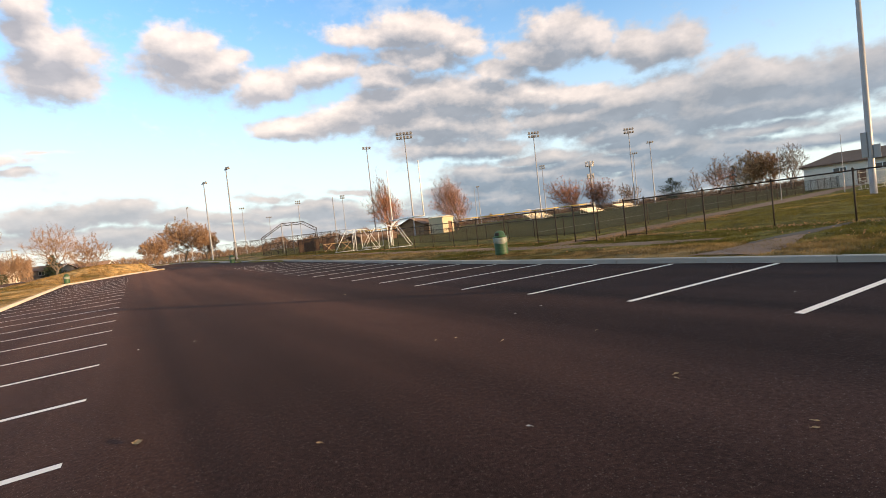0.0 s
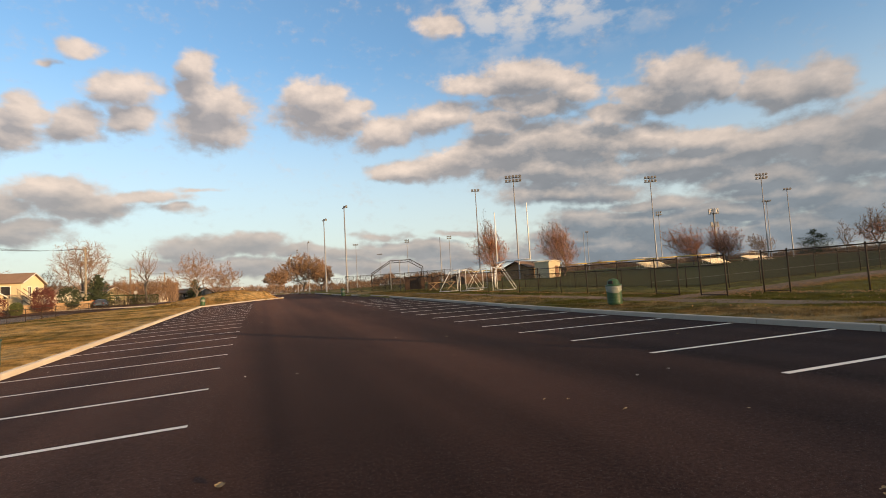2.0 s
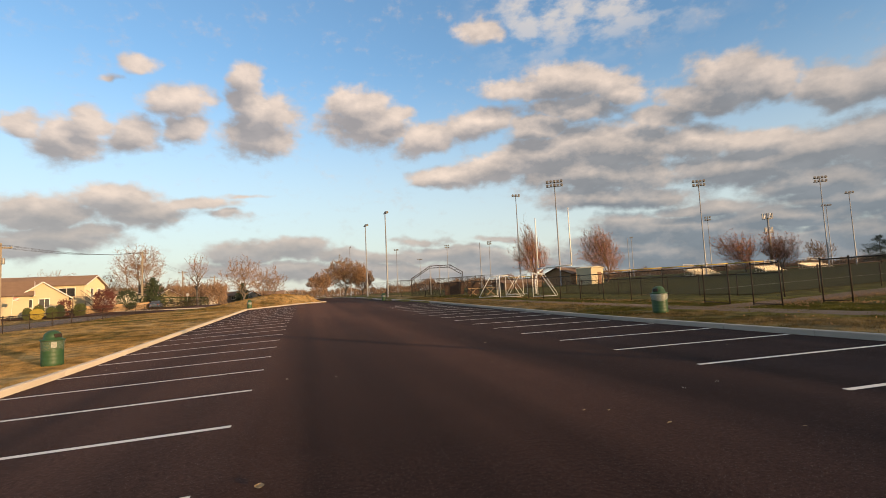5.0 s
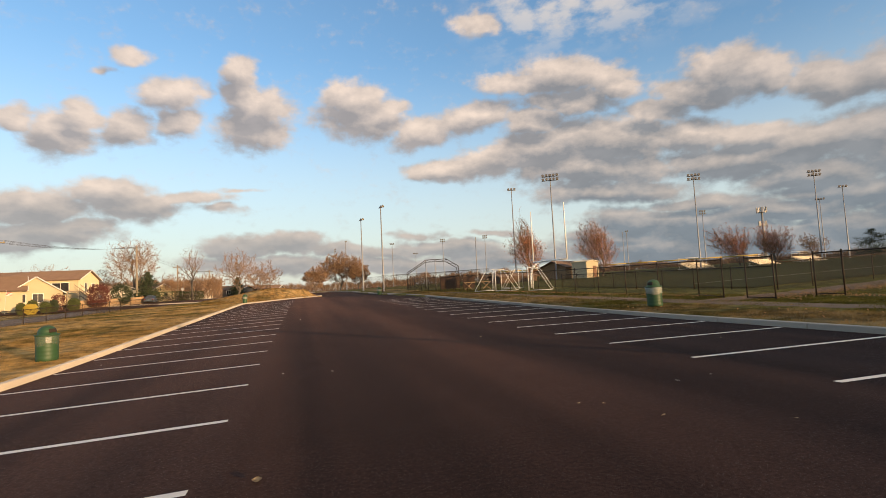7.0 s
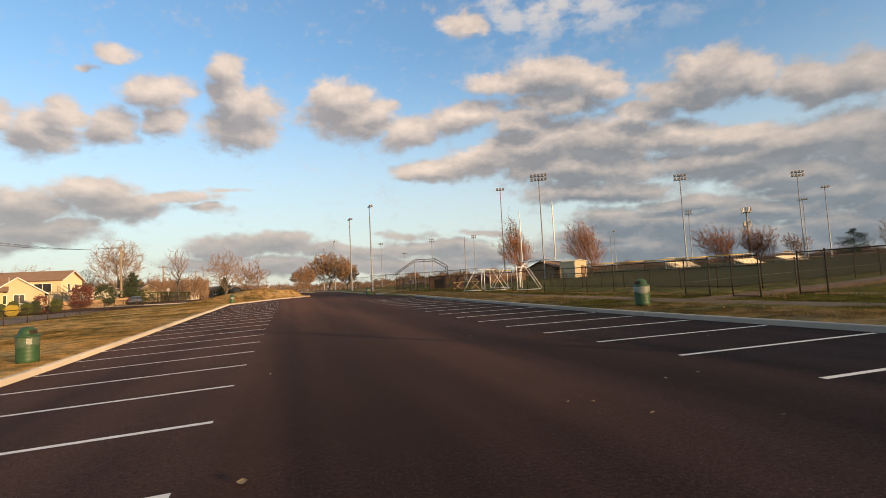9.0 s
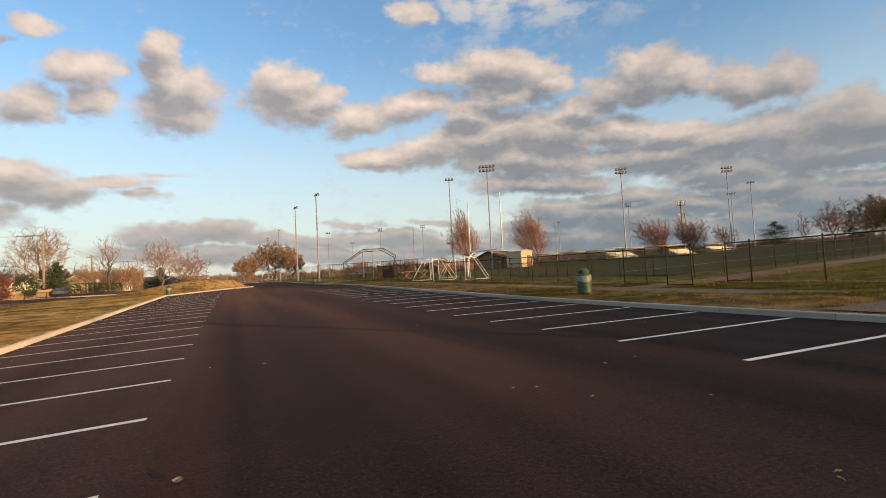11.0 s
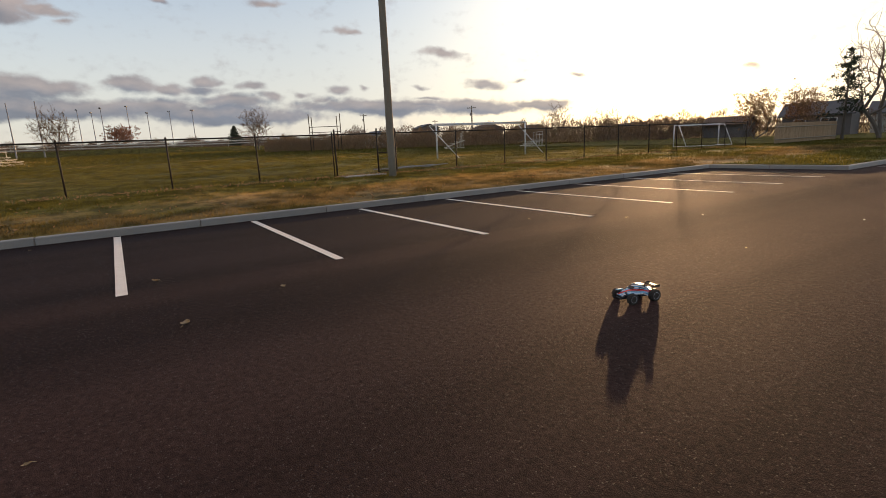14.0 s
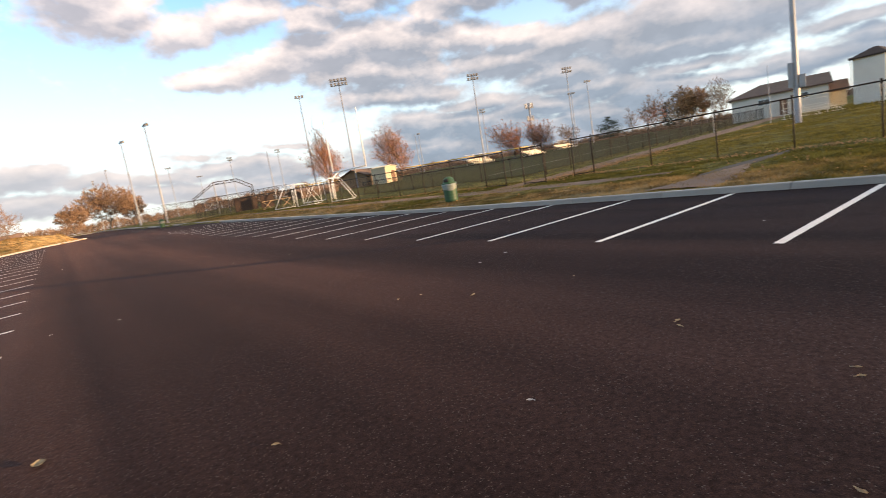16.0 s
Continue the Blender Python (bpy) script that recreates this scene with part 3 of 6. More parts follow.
def fence_run(points, high=1.83, label="black vinyl chain-link fence on round posts", bottom=False, coarse=False, land=None, rail=None, steps_of=3.1):
    """A chain-link fence whose posts stand on the land along the points, with a top rail from post to post."""
    land = land or land_z
    fence = thing("chain_link_fence", Matrix(), label, "fence", "park fences")
    posts = []
    for (x0, y0), (x1, y1) in zip(points, points[1:]):
        n = max(1, round(math.hypot(x1 - x0, y1 - y0) / steps_of))
        posts += [(x0 + (x1 - x0) * i / n, y0 + (y1 - y0) * i / n) for i in range(n)]
    posts.append(points[-1])
    key = ("post", high)
    if key not in LINKS:
        bm = bmesh.new()
        tube(bm, (0, 0, -0.2), (0, 0, high + 0.04), 0.031, sides=8)
        turned(bm, [(0.036, high + 0.03), (0.043, high + 0.05), (0.036, high + 0.08), (0.0, high + 0.11)], 8)
        me = bpy.data.meshes.new("post")
        bm.to_mesh(me)
        bm.free()
        me.materials.append(M["black"])
        LINKS[key] = me
    for x, y in posts:
        share("post", LINKS[key], pose(x, y, land(x, y), 0.6 * noise.noise((x, y, 1)), 0.8 * noise.noise((x, y, 2)), 0), fence)
    for (x0, y0), (x1, y1) in zip(posts, posts[1:]):
        a, b = Vector((x0, y0, land(x0, y0))), Vector((x1, y1, land(x1, y1)))
        part("top_rail", tubed(a + Vector((0, 0, high)), b + Vector((0, 0, high)), 0.027 if rail is None else 0.10), rail or M["black"], fence)
        if bottom:
            part("bottom_rail", tubed(a + Vector((0, 0, 0.08)), b + Vector((0, 0, 0.08)), 0.022), M["black"], fence)
        size = (b - a).to_2d().length
        key = (round(size, 1), high, coarse)
        if key not in LINKS:
            LINKS[key] = link_mesh(key[0], high - 0.06, 0.15 if coarse else 0.075, 0.0050 if coarse else 0.0017)
        m = Matrix.Translation(a + Vector((0, 0, 0.04))) @ Matrix.Rotation(math.atan2(y1 - y0, x1 - x0), 4, "Z") @ Matrix.Rotation(-math.atan2(b.z - a.z, size), 4, "Y")
        share("chain_link", LINKS[key], m @ Matrix.Diagonal((size / key[0], 1, 1, 1)), fence)
    return fence


fence_run([(21.5, 15.5), (21.6, 12.5), (21.65, 9.65), (21.8, 7.0), (21.85, 4.5), (21.9, 1.33), (21.9, -1.96), (21.8, -5.16), (21.5, -8.3)])
fence_run([(21.5, -11.4), (21.6, -14.9), (21.6, -18.1), (21.3, -20.9), (21.3, -42.9)])
fence_run([(21.1, 16.4), (21.5, 15.5)], bottom=True, label="short black chain-link fence panel beside the gate")
fence_run([(19.9, 21.7), (19.05, 19.25)], bottom=True, label="black chain-link gate leaf closed against its post")
fence_run([(19.15, 18.05), (19.1, 16.6)], bottom=True, label="black chain-link gate leaf standing open on the path")
fence_run([(19.9, 21.7), (19.8, 46.0)])
fence_run([(19.8, 46.0), (17.0, 60.0), (15.4, 74.0)], 1.83, "black chain-link fence along the ball field", coarse=True)
fence_run([(24.4, 21.0), (40.0, 23.5), (92.0, 31.0)], 1.5, "black chain-link fence round the football field", coarse=True)
fence_run([(24.4, 21.0), (25.5, 46.0)], 1.3, "low black chain-link fence beside the football field", coarse=True)


def gate_south():
    g = thing("metal_gate", pose(21.5, -8.3, land_z(21.5, -9)), "rusty black steel gate, half open, beside the timber pole", "gate")
    for y in (-0.12, -2.15, -2.95, -3.08):
        part("gate_post", tubed((0, y, -0.2), (0, y, 2.05), 0.04), M["black"], g)
    part("gate_rail", tubed((0, 0.0, 1.83), (0, -2.15, 1.83), 0.027), M["black"], g, "rail over the opening")
    leaf = part("gate_leaf", tubed((0.03, -2.18, 0.95), (0.03, -2.93, 0.95), 0.03), M["black"], g)
    for z in (0.12, 1.8):
        part("gate_rail", tubed((0.03, -2.18, z), (0.03, -2.93, z), 0.022), M["black"], leaf)
    share("chain_link", link_mesh(0.75, 1.7, 0.075, 0.0017), pose(0.03, -2.18, 0.1, 0, 0, -90), leaf)
    bm = boxed(20.6, 21.3, -10.4, -8.5, land_z(21, -9.5) - 0.1, land_z(21, -9.5) + 0.05, 0.02)
    tagged(part("pavement", bm, M["kerb"]), "worn pale concrete pad before the gate", "pavement", kind="structure")


gate_south()


def pipes_south():
    bm = bmesh.new()
    for k in range(3):
        p = None
        for i in range(9):
            u = i / 8
            q = Vector((1.2 * u + 0.25 * k, -4.2 * u + 0.3 * k, 0.06 + 0.05 * abs(math.sin(5 * u + k))))
            if p is not None:
                tube(bm, p, q, 0.035, sides=6)
            p = q
    ob = part("pipe_heap", bm, M["galv"])
    ob.matrix_basis = pose(22.3, -11.4, land_z(23, -13.5) + 0.02)
    tagged(ob, "grey bent pipes lying in the grass by the gate", "pipes")


pipes_south()


def pole_mesh(high, r0, r1, material):
    bm = bmesh.new()
    turned(bm, [(r0 * 1.9, 0.0), (r0 * 1.9, 0.06), (r0, 0.08), (r0 * 0.9 + r1 * 0.1, high * 0.1), (r1, high)], 14)
    return bm


def sports_light(az, d, el, rows=1, lamps=4, turn=0.0, label="tall grey steel sports light pole with floodlights", box_on=False, thick=0.17, base=None):
    """A floodlight pole whose top shows at that elevation; turn is the way the lamps face."""
    x, y = polar(az, d)
    z0 = land_z(x, y)
    top = height_at(el, d)
    high = top - z0
    t = thing("sports_light", pose(x, y, z0 - 0.05, 0, 0, turn), label, "light pole", "sports lights")
    part("pole", pole_mesh(high, thick * 0.88, thick * 0.46, M["galv"]), M["galv"], t)
    span = 0.62 * (lamps - 1)
    for r in range(rows):
        z = high - 0.25 - r * 0.72
        part("crossarm", boxed(-span / 2 - 0.25, span / 2 + 0.25, -0.06, 0.06, z - 0.06, z + 0.06, 0.01), M["galv"], t)
        for i in range(lamps):
            lx = -span / 2 + i * 0.62 + 0.001
            bm = bmesh.new()
            m = pose(lx, 0.22, z + 0.18, -62, 0, 0)
            turned(bm, [(0.07, -0.30), (0.11, -0.18), (0.22, 0.02), (0.25, 0.14), (0.24, 0.15)], 12, m)
            lamp = part("floodlight", bm, M["lamp"], t)
            bm = bmesh.new()
            turned(bm, [(0.0, 0.10), (0.22, 0.11), (0.22, 0.115)], 12, m)
            part("lens", bm, M["glass"], lamp, "dull glass lens")
    if box_on:
        for bx, by, z, hh, w in ((-0.34, -0.1, 4.7 - z0, 1.9, 0.36), (0.40, -0.1, 4.15 - z0, 1.0, 0.42)):
            part("control_box", boxed(bx - w / 2, bx + w / 2, by - 0.16, by + 0.16, z - hh / 2, z + hh / 2, 0.02, pose(0, 0, 0, 0, 0, -az - turn)), M["galv"], t)
    return t


sports_light(28.5, 91, 11.6, 2, 5, 150), sports_light(43.05, 107, 9.9, 2, 4, 150), sports_light(53.0, 122, 8.7, 2, 4, 150)
sports_light(8.97, 85, 9.3, 1, 2, -70, "grey steel light pole with two side floodlights"), sports_light(6.7, 102, 7.9, 1, 2, -60, "grey steel light pole with a cluster of floodlights")
sports_light(24.1, 104, 10.4, 1, 3, 160), sports_light(43.6, 165, 6.15, 2, 3, 150), sports_light(53.25, 170, 6.1, 1, 4, 140), sports_light(54.95, 140, 7.0, 1, 3, 150)
sports_light(10.15, 190, 4.95, 1, 3, 160), sports_light(15.95, 185, 5.2, 2, 3, 160), sports_light(20.8, 185, 5.35, 2, 3, 160), sports_light(12.8, 240, 3.75, 1, 4, 160)
sports_light(4.9, 160, 5.45, 1, 1, -80, "grey steel light pole with one floodlight"), sports_light(3.7, 180, 4.6, 2, 1, -80, "grey steel light pole with a small floodlight cluster"), sports_light(36.2, 190, 4.75, 1, 2, 150)
sports_light(72.95, 50, 24.5, 2, 4, 20, "tall grey sports light pole with control boxes", True, 0.27)
sports_light(82.1, 72, 10.7, 2, 2, -60, "grey steel light pole beside the small bleachers", thick=0.2)
for az, el in ((87.1, 4.25), (88.1, 4.5), (89.15, 4.25), (89.9, 4.65), (91.98, 4.8), (93.6, 4.2), (95.5, 4.3), (97.5, 4.4), (77.0, 3.9), (78.6, 4.2)):
    sports_light(az, 215, el, 1, 2, 30 + 4 * az, "far grey steel light pole with paired floodlights", thick=0.2)


def bare_pole(az, d, el, r=0.13, label="plain grey steel net pole"):
    x, y = polar(az, d)
    z0 = land_z(x, y)
    ob = part("net_pole", pole_mesh(height_at(el, d) - z0, r, r * 0.6, M["galv"]), M["galv"])
    ob.matrix_basis = pose(x, y, z0)
    tagged(ob, label, "pole", "net poles")


bare_pole(19.7, 120, 5.3), bare_pole(83.3, 120, 5.0), bare_pole(85.25, 120, 5.2), bare_pole(35.8, 175, 4.7)
bare_pole(66.2, 60, 4.6, 0.035, "thin white flag pole by the long building"), bare_pole(70.9, 62, 4.8, 0.035, "thin white flag pole by the long building")


def timber_pole():
    x, y = 19.7, -10.22
    bm = bmesh.new()
    turned(bm, [(0.17, -0.3), (0.165, 1.0), (0.15, 5.0), (0.125, 11.5), (0.11, 12.0)], 14)
    ob = part("timber_pole", bm, M["wood"])
    ob.matrix_basis = pose(x, y, land_z(x, y), 0.3, 0.4, 0)
    tagged(ob, "weathered round timber pole on the grass behind the kerb", "utility pole")


timber_pole()


def litter_bin(x, y, z, s, turn, label, liner="bag"):
    """A ribbed green drum with a domed lid, its liner folded over the rim."""
    b = thing("litter_bin", pose(x, y, z, 0.8, -0.6, turn) @ Matrix.Scale(s, 4), label, "trash can", "litter bins")
    bm = bmesh.new()
    prof = [(0.27, 0.0), (0.285, 0.02)]
    for k in range(5):
        h = 0.08 + k * 0.115
        prof += [(0.288, h), (0.293, h + 0.02), (0.288, h + 0.04)]
    prof += [(0.295, 0.74), (0.305, 0.76)]
    turned(bm, prof, 32)
    part("drum", bm, M["green"], b)
    bm = bmesh.new()
    turned(bm, [(0.302, 0.50), (0.312, 0.52), (0.306, 0.6), (0.318, 0.68), (0.312, 0.775)], 32)
    for v in bm.verts:
        a = math.atan2(v.co.y, v.co.x)
        k = 1 + 0.018 * math.sin(7 * a + 9 * v.co.z) + 0.012 * math.sin(17 * a)
        v.co.x *= k
        v.co.y *= k
        v.co.z += 0.03 * math.sin(3 * a + 1) * (1 if v.co.z < 0.6 else 0.15)
    part("liner", bm, M[liner], b, "thin clear liner folded over the rim")
    bm = bmesh.new()
    turned(bm, [(0.315, 0.765), (0.33, 0.78), (0.33, 0.80), (0.24, 0.815), (0.235, 0.90), (0.21, 0.97), (0.15, 1.03), (0.07, 1.062), (0.0, 1.07)], 32)
    lid = part("lid", bm, M["green"], b)
    bm = boxed(-0.11, 0.11, -0.02, 0.02, -0.06, 0.06, 0.015, pose(0, -0.216, 0.915, -16, 0, 0))
    part("flap", bm, M["black"], lid, "dark push flap")
    if liner == "bag":
        bm = bmesh.new()
        rows = [[bm.verts.new((0.322 * math.sin(0.11 * i - 0.25) * (1 + 0.02 * math.sin(5 * i + 3 * j)), -0.322 * math.cos(0.11 * i - 0.25) * (1 + 0.02 * math.sin(5 * i + 3 * j)), 0.56 + 0.042 * j + 0.012 * math.sin(2 * i))) for i in range(5)] for j in range(5)]
        for p, q in zip(rows, rows[1:]):
            for i in range(4):
                bm.faces.new((p[i], p[i + 1], q[i + 1], q[i]))
        bmesh.ops.transform(bm, matrix=Matrix.Rotation(radians(-turn + 30), 4, "Z"), verts=bm.verts)
        bmesh.ops.solidify(bm, geom=list(bm.faces), thickness=0.004)
        part("torn_label", bm, M["bag_pale"], b, "torn pale paper label")


litter_bin(-7.45, 17.8, land_z(-7.45, 17.8) + 0.0, 0.98, 60, "green plastic litter bin with a domed lid on dry grass")
litter_bin(14.75, 18.7, land_z(14.75, 18.7), 1.1, 290, "green plastic litter bin with a grey liner near the gate", "bag_pale")
litter_bin(-6.95, 67.6, land_z(-6.95, 67.6), 0.98, 120, "green litter bin at the kerb below the mound", "bag_pale")
litter_bin(10.35, 69.8, lot_z(10.3, 69.8), 1.0, 60, "green litter bin at the end of the lot", "bag_pale")


def ribbon(name, points, half, z_of, lift, material, label, category, across=4):
    """A strip laid on the land along points (x, y, width factor)."""
    verts, faces = [], []
    dense = []
    for (x0, y0, w0), (x1, y1, w1) in zip(points, points[1:]):
        n = max(2, int(math.hypot(x1 - x0, y1 - y0) / 0.8))
        dense += [(x0 + (x1 - x0) * i / n, y0 + (y1 - y0) * i / n, w0 + (w1 - w0) * i / n) for i in range(n)]
    dense.append(points[-1])
    for i, (x, y, w) in enumerate(dense):
        xa, ya, _ = dense[max(0, i - 1)]
        xb, yb, _ = dense[min(len(dense) - 1, i + 1)]
        d = Vector((xb - xa, yb - ya)).normalized()
        for k in range(across + 1):
            s = (k / across * 2 - 1) * half * w
            if abs(k / across * 2 - 1) == 1:
                s *= 1 + 0.25 * noise.noise((x * 0.9, y * 0.9, k))
            px, py = x - d.y * s, y + d.x * s
            edge = abs(k / across * 2 - 1) == 1
            verts.append((px, py, z_of(px, py) + (lift if not edge else -0.02)))
    w = across + 1
    for i in range(len(dense) - 1):
        for k in range(across):
            a = i * w + k
            faces.append((a, a + 1, a + 1 + w, a + w))
    ob = mesh_from(name, verts, faces, material)
    for p in ob.data.polygons:
        p.use_smooth = True
    return tagged(ob, label, category, kind="structure")


M["soil"] = mat("bare_soil", (0.05, 0.04, 0.03), (0.10, 0.08, 0.06), 1.5, 0.95, 0, 0.3, 30)
M["pave"] = mat("old_pavement", (0.12, 0.076, 0.050), (0.20, 0.130, 0.086), 0.7, 0.9, 0, 0.2, 40)
ribbon("footpath", [(17.6, 9.5, 0.3), (17.2, 12.5, 0.9), (17.2, 17, 1), (17.4, 24, 1), (17.2, 34, 0.9), (16.9, 46, 0.7), (16.0, 58, 0.5)], 1.0, land_z, 0.03, M["pave"], "worn pale footpath along the fence", "path")
ribbon("footpath", [(17.8, 18.6, 1), (20, 18.6, 1), (23, 18.4, 1.3), (32, 19.8, 1.3), (60, 24.0, 1.4), (90, 29.0, 1.4)], 1.25, land_z, 0.035, M["path"], "brown dirt path running between the two fences", "path")
ribbon("worn_track", [(13.1, 7.1, 1.2), (14.8, 7.0, 1.1), (16.4, 7.2, 0.8), (17.8, 7.3, 0.4)], 1.0, land_z, 0.03, M["pave"], "pale worn track in the grass at the kerb", "path")
ribbon("worn_track", [(15.6, 7.6, 0.3), (17.4, 7.4, 0.9), (19.2, 7.1, 0.7), (21.0, 6.9, 0.2)], 0.55, land_z, 0.036, M["soil"], "dark bare soil streak in the grass", "soil")
M["pitch"] = mat("pitch_turf", (0.038, 0.040, 0.011), (0.060, 0.060, 0.018), 0.6, 0.95, 0, 0.5, 18, 0.5, spec=0.1)


M["worn_paint"] = mat("worn_field_paint", (0.10, 0.11, 0.07), (0.30, 0.31, 0.25), 2.0, 0.9)


def football_field():
    xs = [26 + i * 2.0 for i in range(60)]
    verts, faces = [], []
    n = 26
    for x in xs:
        for k in range(n + 1):
            y = 24.0 + (x - 26) * 0.13 + k * 3.0
            verts.append((x, y, land_z(x, y) + 0.035))
    for i in range(len(xs) - 1):
        for k in range(n):
            a = i * (n + 1) + k
            faces.append((a, a + n + 1, a + n + 2, a + 1))
    ob = mesh_from("football_field", verts, faces, M["pitch"])
    tagged(ob, "dark green football field inside the fence", "sports field", kind="structure")
    ribbon("field_line", [(30, 33, 1), (140, 47.5, 1)], 0.04, land_z, 0.06, M["worn_paint"], "faint white painted line on the football field", "field line", 2)


football_field()

# ---- trees ----
M["bark"] = mat("bark", (0.10, 0.082, 0.065), (0.19, 0.16, 0.13), 3.0, 0.9, 0, 0.3, 25)
M["twig"] = mat("twigs", (0.17, 0.105, 0.065), (0.29, 0.19, 0.125), 0.6, 0.9, own=0.2)
M["brown_twig"] = mat("brown_twigs", (0.19, 0.112, 0.066), (0.31, 0.195, 0.12), 0.6, 0.9)
M["rust"] = mat("rusty_leaves", (0.29, 0.10, 0.045), (0.46, 0.18, 0.085), 0.8, 0.8)
M["tan_leaf"] = mat("tan_leaves", (0.27, 0.14, 0.055), (0.42, 0.24, 0.10), 0.8, 0.8)
M["dark_leaf"] = mat("evergreen_needles", (0.014, 0.024, 0.010), (0.04, 0.055, 0.022), 1.0, 0.8)
M["green_leaf"] = mat("hedge_leaves", (0.03, 0.045, 0.012), (0.075, 0.085, 0.022), 1.5, 0.8)
M["gold_leaf"] = mat("golden_leaves", (0.30, 0.24, 0.04), (0.46, 0.36, 0.07), 1.5, 0.8)
M["wine_leaf"] = mat("wine_leaves", (0.06, 0.018, 0.014), (0.13, 0.04, 0.028), 1.5, 0.8)
M["reed"] = mat("dry_reeds", (0.20, 0.115, 0.06), (0.36, 0.23, 0.12), 0.5, 0.9)


def prong(verts, faces, a, b, r0, r1, sides):
    d = (b - a)
    q = d.to_track_quat("Z", "Y").to_matrix()
    k = len(verts)
    for p, r in ((a, r0), (b, r1)):
        for i in range(sides):
            w = i * math.tau / sides
            verts.append(p + q @ Vector((r * math.cos(w), r * math.sin(w), 0)))
    for i in range(sides):
        faces.append((k + i, k + (i + 1) % sides, k + sides + (i + 1) % sides, k + sides + i))


def leaf_quads(verts, faces, c, n, reach, size, rng):
    for _ in range(n):
        p = c + Vector((rng.gauss(0, reach), rng.gauss(0, reach), rng.gauss(0, reach * 0.8)))
        u = Vector((rng.uniform(-1, 1), rng.uniform(-1, 1), rng.uniform(-1, 1))).normalized()
        v = u.orthogonal().normalized()
        s = size * rng.uniform(0.6, 1.3)
        k = len(verts)
        verts.extend([p - u * s, p + v * s * 0.5, p + u * s, p - v * s * 0.5])
        faces.append((k, k + 1, k + 2, k + 3))


def grown(high, wide, seed, n, base=0.2, fork=0.2, balance=0.45, cone=0.0, stems=1, lump=0.3, rim=0.5):
    """Limbs that reach points strewn through a crown, each by a short way from the root. Gives nodes, parents and loads."""
    rng = np.random.default_rng(seed)
    u = rng.normal(size=(n, 3))
    u /= np.linalg.norm(u, axis=1)[:, None]
    ph = rng.uniform(0, 6.28, 6)
    bumps = 1 + lump * (np.sin(u[:, 0] * 4 + ph[0]) * np.sin(u[:, 1] * 4 + ph[1]) + 0.6 * np.sin(u[:, 2] * 6 + ph[2]) * np.sin(u[:, 0] * 7 + ph[3]))
    r = rng.uniform(0, 1, n) ** rim * bumps
    p = u * r[:, None]
    zz = np.clip(p[:, 2] * 0.5 + 0.5, 0, 1.2)
    if cone >= 0:
        taper = (1 - cone) + cone * np.clip(zz * 1.7, 0.12, 1.0)
    else:
        taper = 1 + cone * np.clip((zz - 0.35) / 0.65, 0, 1) - 0.5 * np.clip((0.3 - zz) / 0.3, 0, 1)
    p = np.stack([p[:, 0] * wide / 2 * taper, p[:, 1] * wide / 2 * taper, high * (base + (1 - base) * zz)], -1)
    if cone != 0:
        # the wind has drawn these crowns to one side
        p[:, 0] -= 0.16 * wide * zz
        p[:, 1] += 0.13 * wide * zz
    nodes, parent, way = [], [], []
    for k in range(stems):
        off = rng.uniform(-1, 1, 2) * (0.0 if stems == 1 else wide * 0.12)
        lean = rng.normal(0, 0.03, 2) * high + off * 0.8
        for q in range(6):
            v = q / 5
            nodes.append((off[0] * v + lean[0] * v * v, off[1] * v + lean[1] * v * v, -0.1 + high * fork * v))
            parent.append(len(nodes) - 2 if q else -1)
            way.append(high * fork * v)
    top = np.array([0, 0, high * fork])
    p = p[np.argsort(np.linalg.norm(p - top, axis=1))]
    step = high * 0.06
    limit = len(nodes) + n * 14
    pos, path = np.zeros((limit, 3)), np.full(limit, 1e9)
    pos[:len(nodes)], path[:len(nodes)] = nodes, way
    count, first = len(nodes), 4
    for t in p:
        d = np.linalg.norm(pos[:count] - t, axis=1)
        cost = d + balance * path[:count]
        cost[[k for k in range(6 * stems) if k % 6 < first]] = 1e9
        b = int(np.argmin(cost))
        m = min(12, max(1, int(d[b] / step)))
        a = pos[b].copy()
        sag = rng.normal(0, 0.06, 3) * d[b]
        for q in range(1, m + 1):
            v = q / m
            pos[count] = a + (t - a) * v + sag * math.sin(math.pi * v) + (rng.normal(0, 0.010, 3) * high if q < m else 0)
            path[count] = path[b] + np.linalg.norm(pos[count] - pos[b])
            parent.append(b)
            b = count
            count += 1
    load = np.zeros(count)
    kids = np.zeros(count, int)
    for k in range(count - 1, -1, -1):
        load[k] = max(load[k], 1.0) if kids[k] == 0 else load[k]
        if parent[k] >= 0:
            load[parent[k]] += load[k]
            kids[parent[k]] += 1
    return [Vector(v) for v in pos[:count]], parent, load, kids


